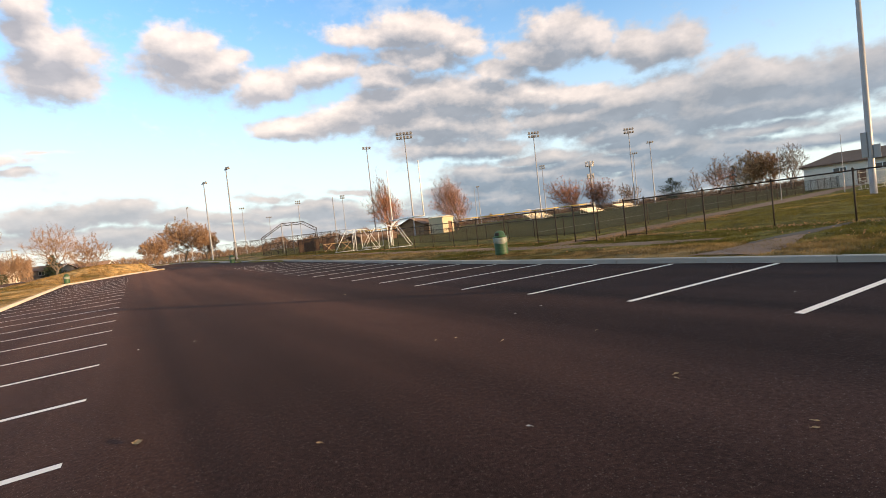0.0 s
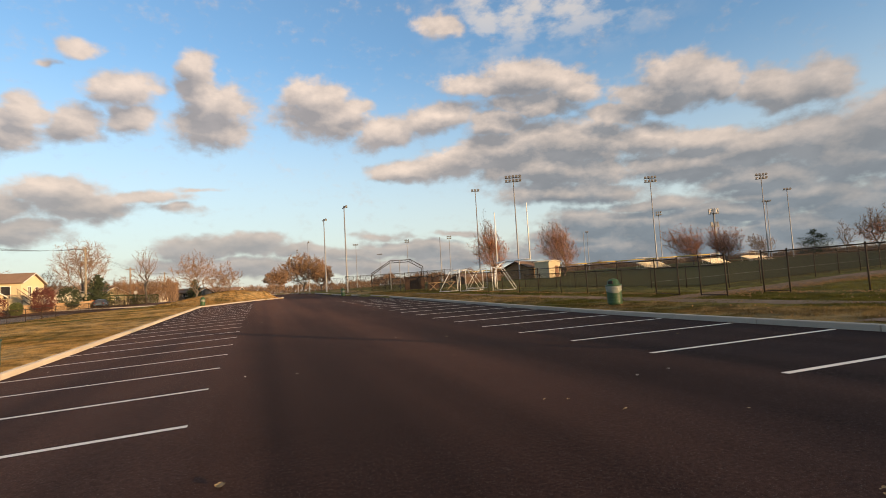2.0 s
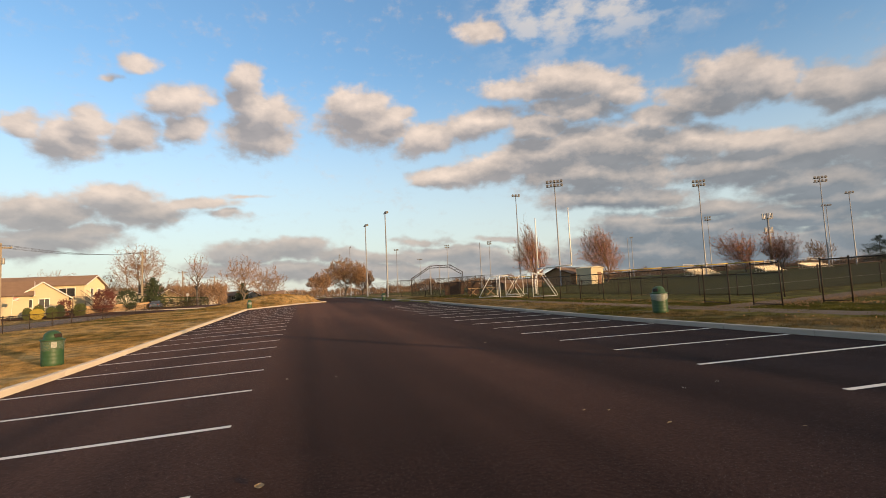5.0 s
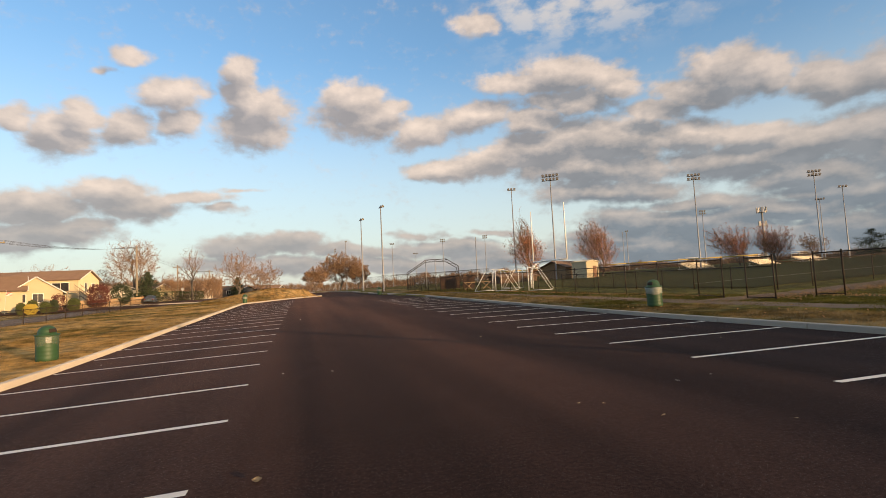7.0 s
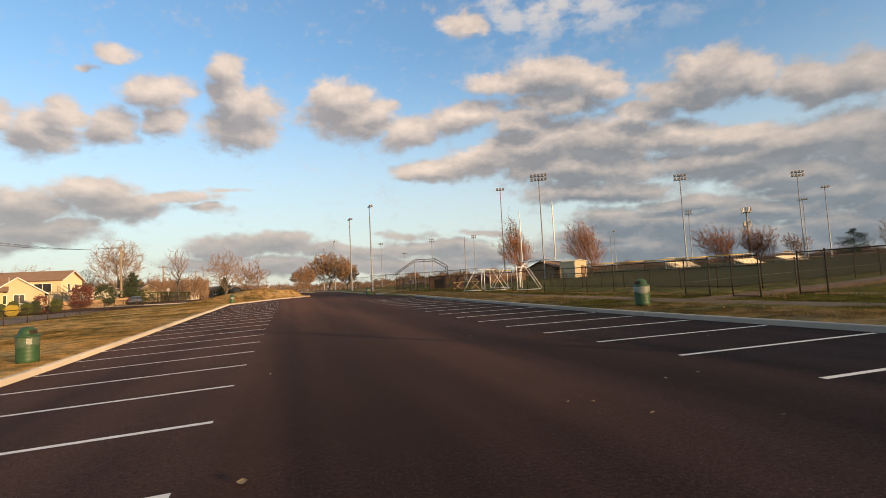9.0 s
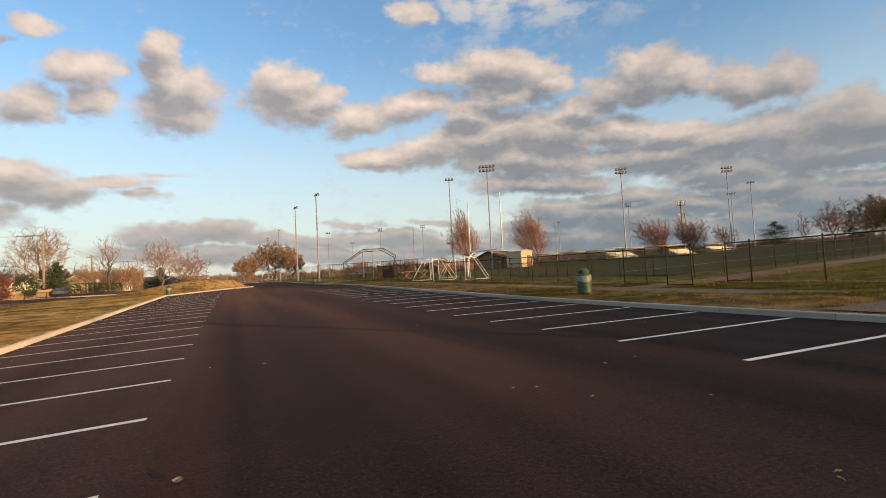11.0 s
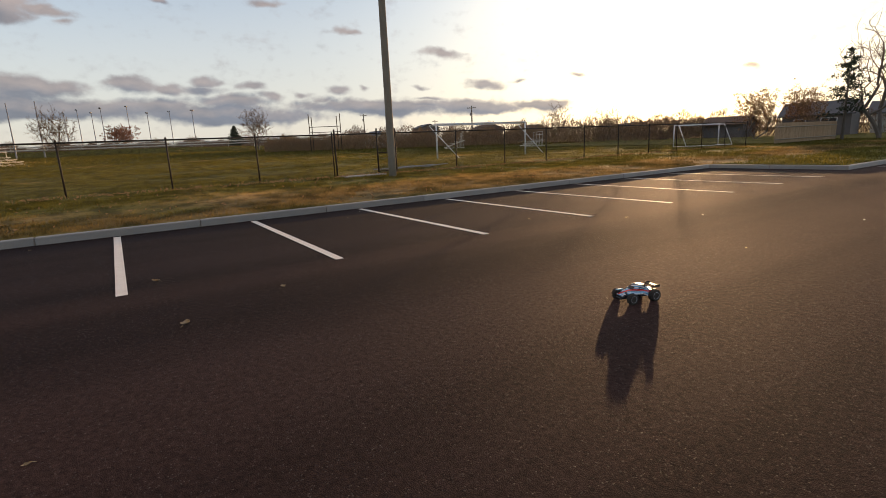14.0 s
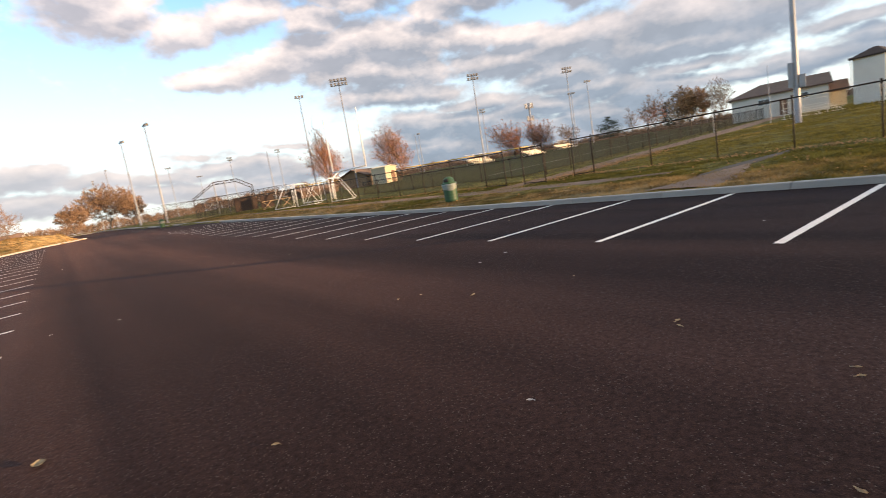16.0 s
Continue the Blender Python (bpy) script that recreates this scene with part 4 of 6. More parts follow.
def tree(x, y, high, wide, seed, label, category="tree", leaves=0, leaf=None, leaf_size=0.16, z=None, group="trees", twig_r=0.014, stems=1, twigs=2, n=420, tint="twig", base=0.2, fork=0.2, balance=0.45, cone=0.0, leafy=1.2, lump=0.3, rim=0.5):
    """A broadleaf tree: a tapered trunk that forks into limbs, and a crown of twigs with what leaves are left."""
    rng = random.Random(seed)
    tv, tf, cv, cf, lv, lf = [], [], [], [], [], []
    pos, parent, load, kids = grown(high, wide, seed, n, base, fork, balance, cone, stems, lump, rim)
    k = high * 0.019 / max(load) ** 0.5 * (0.8 if stems > 1 else 1.0)
    for i, b in enumerate(parent):
        if b < 0:
            continue
        r0, r1 = max(twig_r, k * load[b] ** 0.5), max(twig_r, k * load[i] ** 0.5)
        r0 = min(r0, r1 * 1.35)
        if r1 > high * 0.005:
            prong(tv, tf, pos[b], pos[i], r0, r1, 7)
        else:
            prong(cv, cf, pos[b], pos[i], r0, r1, 4 if r1 > twig_r * 1.3 else 3)
        if load[i] > 6:
            continue
        d = (pos[i] - pos[b]).normalized()
        for _ in range(twigs):
            c = pos[b].lerp(pos[i], rng.random())
            e = (d + Vector((rng.gauss(0, 0.6), rng.gauss(0, 0.6), rng.gauss(0.12, 0.5)))).normalized() * high * rng.uniform(0.03, 0.09)
            prong(cv, cf, c, c + e, twig_r * 0.8, twig_r * 0.5, 3)
            if leaves and c.z < high * leafy * rng.uniform(0.75, 1.2):
                leaf_quads(lv, lf, c + e, leaves, 0.016 * high, leaf_size, rng)
    z = land_z(x, y) if z is None else z
    ob = thing("tree", pose(x, y, z), label, category, group)
    mesh_from("trunk", tv, tf, M["bark"], ob)
    mesh_from("crown", cv, cf, M[tint], ob, "fine twigs")
    if lf:
        mesh_from("leaves", lv, lf, leaf, ob, "remaining autumn leaves")
    return ob


def tree_at(az, d, el, wide_deg, seed, label, **kw):
    x, y = polar(az, d)
    z = kw.pop("z", land_z(x, y))
    return tree(x, y, height_at(el, d) - z, 2 * d * math.tan(radians(wide_deg / 2)), seed, label, z=z, **kw)


# across the street
tree_at(-15.8, 128, 5.9, 5.0, 1, "large bare spreading tree behind the street houses", n=700, twig_r=0.012, base=0.34, fork=0.24, twigs=9, lump=0.15, tint="brown_twig")
tree_at(-10.8, 120, 5.2, 2.2, 2, "slim bare tree behind the hedge", n=260, base=0.3, fork=0.3)
tree_at(-6.5, 98, 4.7, 4.2, 3, "bare pale-barked tree at the end of the lot", n=460, twigs=9, twig_r=0.01, base=0.22, fork=0.2, tint="brown_twig")
tree_at(-3.9, 112, 3.3, 3.6, 4, "bushy bare tree with brown twigs", stems=3, n=600, twig_r=0.014, base=0.1, fork=0.14, twigs=9, tint="brown_twig")
tree_at(-22.2, 150, 3.6, 3.8, 5, "bare tree behind the yellow house", twig_r=0.013, twigs=8)
tree_at(-18.0, 150, 3.2, 3.8, 6, "bare tree beside the street houses", twig_r=0.013, twigs=8)
tree_at(-12.5, 140, 2.6, 3.6, 7, "low bare tree behind the street houses", stems=2, twig_r=0.014, twigs=8, tint="brown_twig")
tree_at(-9.0, 150, 2.4, 3.4, 8, "low bare tree at the far street", stems=2, twig_r=0.014, twigs=8, tint="brown_twig")
tree_at(-28.0, 120, 3.4, 4.0, 9, "bare tree behind the yellow house", twig_r=0.013, twigs=8)
tree_at(-24.5, 140, 3.0, 3.6, 10, "bare tree behind the yellow house", twig_r=0.013, twigs=8)
tree_at(-20.2, 156, 2.6, 3.0, 31, "low bare tree beside the street houses", twig_r=0.024, twigs=3, tint="brown_twig")
# the clump beyond the lot
tree_at(4.2, 132, 4.1, 5.2, 11, "dense brown-twigged tree beyond the lot", n=1000, twigs=13, twig_r=0.026, base=0.22, fork=0.2, tint="brown_twig", lump=0.2)
tree_at(6.2, 137, 3.0, 2.8, 12, "dense brown-twigged tree beyond the lot", n=800, twigs=12, twig_r=0.026, base=0.22, fork=0.2, tint="brown_twig", lump=0.2)
tree_at(1.5, 126, 2.6, 3.0, 13, "low brown-twigged tree beyond the lot", n=800, twigs=12, twig_r=0.028, base=0.22, fork=0.2, tint="brown_twig", lump=0.2)
# round the ball fields
tree_at(25.9, 92, 7.2, 4.8, 14, "upright tree with rusty leaves on its lower limbs", n=520, twigs=4, base=0.14, fork=0.12, balance=0.9, cone=-0.75, leaves=6, leaf=M["rust"], leaf_size=0.075, leafy=0.66, tint="brown_twig", rim=0.6)
tree_at(33.4, 95, 6.2, 4.9, 15, "fan-shaped tree with thinning rusty leaves by the hut", n=560, twigs=4, base=0.14, fork=0.12, balance=0.9, cone=-0.35, leaves=4, leaf=M["rust"], leaf_size=0.07, leafy=0.95, tint="brown_twig", rim=0.6)
tree_at(46.5, 118, 4.3, 4.2, 16, "low fan-shaped tree with rusty leaves behind the bleachers", n=420, twigs=3, base=0.1, fork=0.1, balance=0.9, cone=0.6, leaves=7, leaf=M["rust"], leaf_size=0.08, tint="brown_twig", rim=0.42)
tree_at(49.7, 122, 4.0, 3.6, 17, "low fan-shaped tree with rusty leaves behind the bleachers", n=400, twigs=3, base=0.1, fork=0.1, balance=0.9, cone=0.6, leaves=7, leaf=M["rust"], leaf_size=0.08, tint="brown_twig", rim=0.42)
tree_at(52.6, 140, 3.0, 2.6, 18, "brown tree far behind the field", n=420, twigs=4, twig_r=0.025, tint="brown_twig", cone=0.4)
tree_at(58.9, 135, 3.5, 1.8, 19, "slim bare tree beside the fir", n=220, twig_r=0.02)
tree_at(61.0, 130, 4.5, 3.0, 20, "bare tree with a few leaves behind the field", leaves=1, leaf=M["rust"], leafy=0.5, twig_r=0.012, twigs=9)
tree_at(64.4, 120, 4.2, 3.6, 21, "round tree with dull orange leaves by the long building", leaves=4, leaf=M["tan_leaf"], leaf_size=0.13, n=600, twigs=10, tint="brown_twig", twig_r=0.014)
tree_at(66.9, 118, 4.6, 2.8, 22, "bare spreading tree by the long building", twig_r=0.012, n=560, twigs=9)
tree_at(86.1, 118, 4.6, 3.6, 23, "bare round tree beyond the playing field", twig_r=0.011, n=520, base=0.16, twigs=9)
tree_at(103.4, 120, 4.5, 3.2, 24, "bare round tree beyond the playing field", twig_r=0.011, n=520, base=0.16, twigs=9)
tree_at(91.2, 150, 3.1, 2.6, 25, "low tree with orange leaves beyond the field", leaves=2, leaf=M["rust"], leaf_size=0.2, stems=2, twig_r=0.025)
tree_at(135.7, 105, 3.7, 3.2, 26, "bare tree above the reeds", twig_r=0.018)
tree_at(141.0, 110, 2.9, 2.8, 27, "bare tree above the reeds", twig_r=0.018)
tree_at(154.4, 72, 3.6, 3.6, 28, "tree with thin leaves behind the board fence", leaves=4, leaf=M["tan_leaf"], leaf_size=0.09, stems=2, twig_r=0.012)
tree_at(158.0, 74, 3.6, 3.6, 29, "tree with thin leaves behind the board fence", leaves=4, leaf=M["tan_leaf"], leaf_size=0.09, stems=2, twig_r=0.012)
tree_at(163.4, 62, 9.0, 7.5, 30, "tall bare tree with a forked trunk at the corner", twig_r=0.010, n=520, stems=2, base=0.25, fork=0.25)


def conifer(az, d, el, wide, seed, label, gaps=0.0):
    """An evergreen: a straight trunk with whorls of drooping boughs covered in needle sprays."""
    rng = random.Random(seed)
    x, y = polar(az, d)
    z0 = land_z(x, y)
    high = height_at(el, d) - z0
    ob = thing("tree", pose(x, y, z0), label, "tree", "trees")
    part("trunk", tubed((0, 0, -0.1), (0, 0, high * 0.98), high * 0.02, 0.02, 8), M["bark"], ob)
    verts, faces = [], []
    z = high * (0.12 + 0.25 * gaps)
    while z < high:
        t = z / high
        for _ in range(6):
            if rng.random() < gaps:
                continue
            a = rng.uniform(0, math.tau)
            size = wide / 2 * (1 - t) ** (0.85 - 0.4 * gaps) * rng.uniform(0.6, 1.15) + 0.15
            tip = Vector((math.cos(a) * size, math.sin(a) * size, z + size * rng.uniform(-0.25, 0.2)))
            base = Vector((0, 0, z))
            for i in range(int((8 + size * 9) * (2.6 if gaps else 1.0))):
                u = rng.uniform(0.15, 1.0)
                leaf_quads(verts, faces, base.lerp(tip, u), 1, 0.10 + 0.05 * size, 0.11 if gaps else 0.20, rng)
        z += high * 0.045
    mesh_from("crown", verts, faces, M["dark_leaf"], ob, "dark green needle sprays")


conifer(56.6, 128, 3.0, 10.5, 41, "dark spreading fir behind the football field", 0.3)
conifer(62.3, 132, 3.4, 8.0, 42, "dark open fir behind the football field", 0.3)
conifer(-14.7, 122, 2.7, 8.0, 43, "dark green fir behind the street houses")
conifer(101.2, 140, 2.7, 5.0, 44, "dark fir beyond the playing field")
conifer(160.9, 60, 6.3, 5.0, 45, "open-crowned dark pine behind the board fence", 0.6)
conifer(-6.5, 170, 1.9, 7.0, 46, "dark fir at the far street")


def shrub(x, y, wide, high, material, seed, label, name="shrub", n=3200, flat=False, turn=0.0, long=None, size=0.12):
    """A clipped bush or hedge: short stems and a thick skin of small leaves with gaps."""
    rng = random.Random(seed)
    z = land_z(x, y)
    ob = thing(name, pose(x, y, z, 0, 0, turn), label, name, "garden shrubs")
    bm = bmesh.new()
    for k in range(4):
        tube(bm, (0.1 * k - 0.15, 0, -0.05), (rng.uniform(-0.3, 0.3) * wide, rng.uniform(-0.2, 0.2) * wide, high * 0.6), 0.03, 0.012, 5)
    part("stems", bm, M["bark"], ob)
    verts, faces = [], []
    for _ in range(n):
        u, v, w = rng.uniform(-1, 1), rng.uniform(-1, 1), rng.uniform(-1, 1)
        if flat:
            k = rng.choice((0, 1, 2))
            c = [u, v, w]
            c[k] = math.copysign(rng.uniform(0.86, 1.0), c[k])
            p = Vector((c[0] * long / 2, c[1] * wide / 2, (c[2] + 1) / 2 * high))
        else:
            s = Vector((u, v, w)).normalized() * rng.uniform(0.62, 1.02) * (1 + 0.10 * noise.noise((u * 2, v * 2, w * 2 + seed)))
            p = Vector((s.x * wide / 2, s.y * wide / 2, max(0.02, (s.z * 0.5 + 0.5) * high)))
        leaf_quads(verts, faces, p, 1, 0.03, size, rng)
    mesh_from("foliage", verts, faces, material, ob)
    return ob


def far_woods(name, az0, az1, d, el0, el1, seed, material, label, n):
    """Distant scrub along the edge of the fields, as one body of twigs."""
    rng = random.Random(seed)
    verts, faces = [], []
    for _ in range(n):
        az = rng.uniform(az0, az1)
        dd = d * rng.uniform(0.93, 1.12)
        x, y = polar(az, dd)
        z = land_z(x, y)
        lump = 0.62 + 0.5 * noise.noise((az * 0.55, seed, 0)) + 0.22 * noise.noise((az * 2.1, seed, 3))
        top = max(z + 0.3, 1.63 + dd * math.tan(radians(el0 + (el1 - el0) * min(1.0, max(0.0, lump)))))
        h = z + (top - z) * rng.random() ** 0.7
        p = Vector((x, y, h))
        u = Vector((rng.gauss(0, 0.5), rng.gauss(0, 0.5), 1)).normalized() * rng.uniform(0.35, 1.0) * (d / 130)
        v = Vector((rng.uniform(-1, 1), rng.uniform(-1, 1), 0)).normalized() * 0.06 * (d / 130)
        k = len(verts)
        verts.extend([p - u * 0.6 - v, p - u * 0.6 + v, p + u])
        faces.append((k, k + 1, k + 2))
    ob = mesh_from(name, verts, faces, material)
    tagged(ob, label, "scrub", kind="stuff")


far_woods("far_scrub", -32, 12, 215, 0.1, 1.1, 51, M["twig"], "distant bare scrub behind the houses", 16000)
far_woods("far_scrub", -34, -8, 158, 0.7, 2.5, 56, M["twig"], "bare trees and scrub behind the street houses", 22000)
far_woods("far_scrub", 12, 75, 235, 0.4, 1.5, 52, M["twig"], "distant bare scrub behind the ball fields", 30000)
far_woods("far_scrub", 75, 122, 190, 0.6, 1.8, 53, M["twig"], "distant bare scrub behind the playing field", 24000)
far_woods("dry_reeds", 104, 150, 92, 0.2, 1.9, 54, M["reed"], "tall dry reeds along the back of the field", 34000)
far_woods("far_scrub", 112, 152, 122, 0.8, 2.5, 57, M["twig"], "bare scrub and low trees behind the reeds", 11000)
far_woods("far_scrub", 145, 172, 95, -0.4, 1.6, 55, M["twig"], "bare scrub behind the board fence", 12000)

# ---- buildings ----
M["cream"] = mat("cream_siding", (0.50, 0.43, 0.29), (0.62, 0.54, 0.37), 0.6, 0.75, 0, 0.1, 14)
M["pale"] = mat("pale_siding", (0.55, 0.53, 0.48), (0.68, 0.66, 0.60), 0.6, 0.75, 0, 0.1, 14)
# backlit shade of sunward houses put into the colour; far street houses share it
M["dim"] = mat("grey_backlit_siding", (0.12, 0.105, 0.095), (0.19, 0.17, 0.155), 0.6, 0.8, 0, 0.1, 14)
M["block"] = mat("painted_block", (0.66, 0.61, 0.53), (0.78, 0.73, 0.64), 0.8, 0.85, 0, 0.2, 16)
M["shingle"] = mat("brown_shingles", (0.11, 0.07, 0.048), (0.19, 0.125, 0.088), 1.2, 0.9, 0, 0.4, 9)
M["shingle_grey"] = mat("grey_shingles", (0.09, 0.09, 0.095), (0.16, 0.16, 0.165), 1.2, 0.9, 0, 0.4, 9)
M["roof_dark"] = mat("dark_shingles", (0.035, 0.022, 0.016), (0.07, 0.046, 0.034), 1.2, 0.9, 0, 0.4, 9)
M["trim"] = mat("white_trim", (0.68, 0.67, 0.63), (0.8, 0.79, 0.75), 2, 0.6)
M["pane"] = mat("window_pane", (0.02, 0.022, 0.025), (0.05, 0.052, 0.055), 2, 0.06)
M["door_brown"] = mat("brown_door", (0.13, 0.065, 0.035), (0.2, 0.10, 0.055), 3, 0.6)
M["tan_wood"] = mat("tan_boards", (0.30, 0.20, 0.11), (0.46, 0.32, 0.19), 1.5, 0.85, 0, 0.3, 20, own=0.3)
M["alu"] = mat("bare_aluminium", (0.60, 0.55, 0.46), (0.74, 0.69, 0.58), 3, 0.6, 0.0)
M["white"] = mat("white_tube", (0.62, 0.62, 0.60), (0.78, 0.78, 0.76), 4, 0.5)
M["yellow"] = mat("yellow_cap", (0.42, 0.28, 0.04), (0.55, 0.38, 0.06), 3, 0.5)


def window(parent, x, y, z, w, h, turn, frame="trim"):
    """A framed window in a wall; x, y, z is its middle, turn the way it faces (0: towards -Y)."""
    m = pose(x, y, z, 0, 0, turn)
    bm = bmesh.new()
    t = 0.09
    for a in ((-w / 2 - t, w / 2 + t, h / 2, h / 2 + t), (-w / 2 - t, w / 2 + t, -h / 2 - t, -h / 2), (-w / 2 - t, -w / 2, -h / 2, h / 2), (w / 2, w / 2 + t, -h / 2, h / 2), (-0.025, 0.025, -h / 2, h / 2)):
        box(bm, a[0], a[1], -0.06, 0.02, a[2], a[3], 0, m)
    win = part("window", bm, M[frame], parent)
    part("pane", boxed(-w / 2, w / 2, -0.02, 0.01, -h / 2, h / 2, 0, m), M["pane"], win)


def gable_house(x, y, turn, w, l, wall, peak, label, siding="cream", roof="shingle", over=0.45, windows=(), door=None, z=None, chimney=None, name="house"):
    """A house w wide across its gable (towards -Y) and l deep, with a pitched roof."""
    z = land_z(x, y) if z is None else z
    h = thing(name, pose(x, y, z - 0.1, 0, 0, turn), label, "building" if name != "house" else "house", "buildings")
    bm = bmesh.new()
    pts = [(-w / 2, 0), (w / 2, 0), (w / 2, wall), (0, peak), (-w / 2, wall)]
    a = [bm.verts.new((px, 0, pz)) for px, pz in pts]
    b = [bm.verts.new((px, l, pz)) for px, pz in pts]
    bm.faces.new(a)
    bm.faces.new(b[::-1])
    for i in range(5):
        bm.faces.new((a[i], b[i], b[(i + 1) % 5], a[(i + 1) % 5])) if i not in (2, 3) else None
    part("wall", bm, M[siding], h)
    slope = (peak - wall) / (w / 2)
    for s in (-1, 1):
        bm = bmesh.new()
        ex = w / 2 + over
        ez = wall - over * slope
        vs = []
        for yy in (-over, l + over):
            vs += [bm.verts.new((0, yy, peak + 0.02)), bm.verts.new((s * ex, yy, ez + 0.02)), bm.verts.new((s * ex, yy, ez + 0.16)), bm.verts.new((0, yy, peak + 0.2))]
        for f in ((0, 1, 2, 3), (7, 6, 5, 4), (0, 4, 5, 1), (1, 5, 6, 2), (2, 6, 7, 3), (3, 7, 4, 0)):
            bm.faces.new([vs[i] for i in f])
        bmesh.ops.recalc_face_normals(bm, faces=bm.faces)
        roof_part = part("roof", bm, M[roof], h)
        bm = bmesh.new()
        tube(bm, (0, -over - 0.02, peak + 0.08), (s * ex, -over - 0.02, ez + 0.08), 0.09, sides=4)
        part("bargeboard", bm, M["trim" if name == "house" else roof], roof_part)
    for wx, wy, wz, ww, wh, face in windows:
        window(h, wx, wy, wz, ww, wh, face)
    if door:
        dx, dy, face = door
        part("door", boxed(-0.48, 0.48, -0.05, 0.03, 0.1, 2.12, 0.01, pose(dx, dy, 0, 0, 0, face)), M["door_brown"], h)
    if chimney:
        part("chimney", boxed(chimney[0] - 0.3, chimney[0] + 0.3, chimney[1] - 0.3, chimney[1] + 0.3, wall, peak + 0.9, 0.02), M["shingle"], h)
    return h


# the street houses
gable_house(-38.7, 90.0, 24, 6.4, 12, 3.0, 5.3, "single-storey yellow house with a brown gable roof", windows=((-1.9, -0.01, 2.2, 1.3, 1.2, 0), (0.2, -0.01, 2.2, 1.2, 1.2, 0), (3.21, 3.0, 1.7, 1.3, 1.1, 90)))
gable_house(-41.6, 92.6, 114, 9.0, 17, 3.5, 5.5, "long cream wing with a low brown roof and a garage door", over=0.6, windows=((-4.51, 12.0, 1.8, 2.4, 1.2, -90),))
gable_house(-36.7, 104.0, 90, 9.0, 19, 5.0, 6.6, "two-storey cream house with a long brown roof", windows=((1.6, -0.01, 3.6, 1.1, 1.5, 0), (-1.4, -0.01, 3.6, 1.1, 1.5, 0), (-4.51, 2.6, 3.5, 2.4, 1.9, -90), (-4.51, 8.0, 3.6, 1.4, 1.2, -90)))
gable_house(-35.0, 117.0, 64, 8.0, 13, 2.7, 3.8, "low tan house with a pale roof edge", siding="pale", windows=((-4.01, 3.0, 1.6, 1.5, 1.0, -90), (-4.01, 8.0, 1.6, 1.5, 1.0, -90)))
gable_house(-33.0, 138.0, 60, 7.5, 11, 2.9, 4.4, "small yellow house behind the clipped hedge", windows=((-3.76, 4.0, 1.7, 1.3, 1.0, -90), (1.0, -0.01, 1.7, 1.1, 1.0, 0)))
gable_house(-27.0, 160.0, 70, 8.0, 12, 2.8, 4.3, "small pale house at the far street", siding="pale", windows=((-4.01, 4.0, 1.7, 1.3, 1.0, -90),))
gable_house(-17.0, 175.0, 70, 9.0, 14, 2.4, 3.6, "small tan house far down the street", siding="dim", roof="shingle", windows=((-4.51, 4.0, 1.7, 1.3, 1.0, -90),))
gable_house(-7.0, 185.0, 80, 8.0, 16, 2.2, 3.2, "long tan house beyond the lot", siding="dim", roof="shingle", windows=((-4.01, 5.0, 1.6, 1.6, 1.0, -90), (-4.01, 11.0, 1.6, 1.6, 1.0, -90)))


def deck_stair():
    s = thing("deck_stair", pose(-35.2, 95.6, land_z(-35.2, 95.6) - 0.05, 0, 0, 70) @ Matrix.Diagonal((1, 1.25, 1.25, 1)), "weathered grey timber deck stair beside the house", "stairs")
    for k in range(11):
        part("tread", boxed(-0.6, 0.6, -k * 0.28, -k * 0.28 + 0.27, 2.3 - k * 0.2, 2.34 - k * 0.2), M["wood"], s)
    for x in (-0.62, 0.62):
        part("stringer", tubed((x, 0.2, 2.3), (x, -2.9, 0.1), 0.07, sides=4), M["wood"], s)
        part("handrail", tubed((x, 0.2, 3.2), (x, -2.9, 1.0), 0.05, sides=4), M["wood"], s)
        for k in range(5):
            part("baluster", tubed((x, -0.6 * k + 0.1, 2.3 - 0.43 * k), (x, -0.6 * k + 0.1, 3.15 - 0.43 * k), 0.03, sides=4), M["wood"], s)
    part("deck", boxed(-2.0, 0.7, 0.2, 2.2, 2.3, 2.42), M["wood"], s)
    for x, y in ((-1.9, 0.3), (0.6, 0.3), (-1.9, 2.1), (0.6, 2.1)):
        part("deck_post", boxed(x - 0.07, x + 0.07, y - 0.07, y + 0.07, -0.1, 2.3), M["wood"], s)


deck_stair()
# yards: shrubs, board fences, street
shrub(-33.5, 76.5, 1.5, 1.4, M["gold_leaf"], 61, "round clipped golden shrub in the front yard", size=0.08)
shrub(-34.6, 76.6, 1.0, 1.6, M["green_leaf"], 62, "round clipped green shrub in the front yard", size=0.08)
shrub(-34.2, 78.5, 1.2, 1.9, M["green_leaf"], 63, "round clipped green shrub in the front yard", size=0.08)
shrub(-32.6, 78.2, 1.2, 1.6, M["green_leaf"], 64, "round clipped green shrub in the front yard", size=0.08)
shrub(-32.2, 79.6, 1.0, 1.8, M["dark_leaf"], 65, "dark clipped shrub in the front yard", size=0.08)
shrub(-30.6, 81.5, 1.5, 1.9, M["green_leaf"], 66, "loose green shrub beside the yellow house", size=0.08)
shrub(-30.9, 91.3, 3.3, 4.0, M["wine_leaf"], 67, "wine-red small ornamental tree by the board fence", n=2600)
shrub(-33.0, 83.0, 1.9, 2.7, M["wine_leaf"], 68, "brown-red ornamental shrub at the house corner", n=700)
shrub(-30.4, 100.0, 3.4, 4.1, M["dark_leaf"], 69, "big dark evergreen shrub by the tan house", n=3000)
shrub(-26.0, 113.0, 1.6, 2.1, M["green_leaf"], 70, "long clipped green hedge along the street", "hedge", 2600, True, 78, 11.0, 0.12)
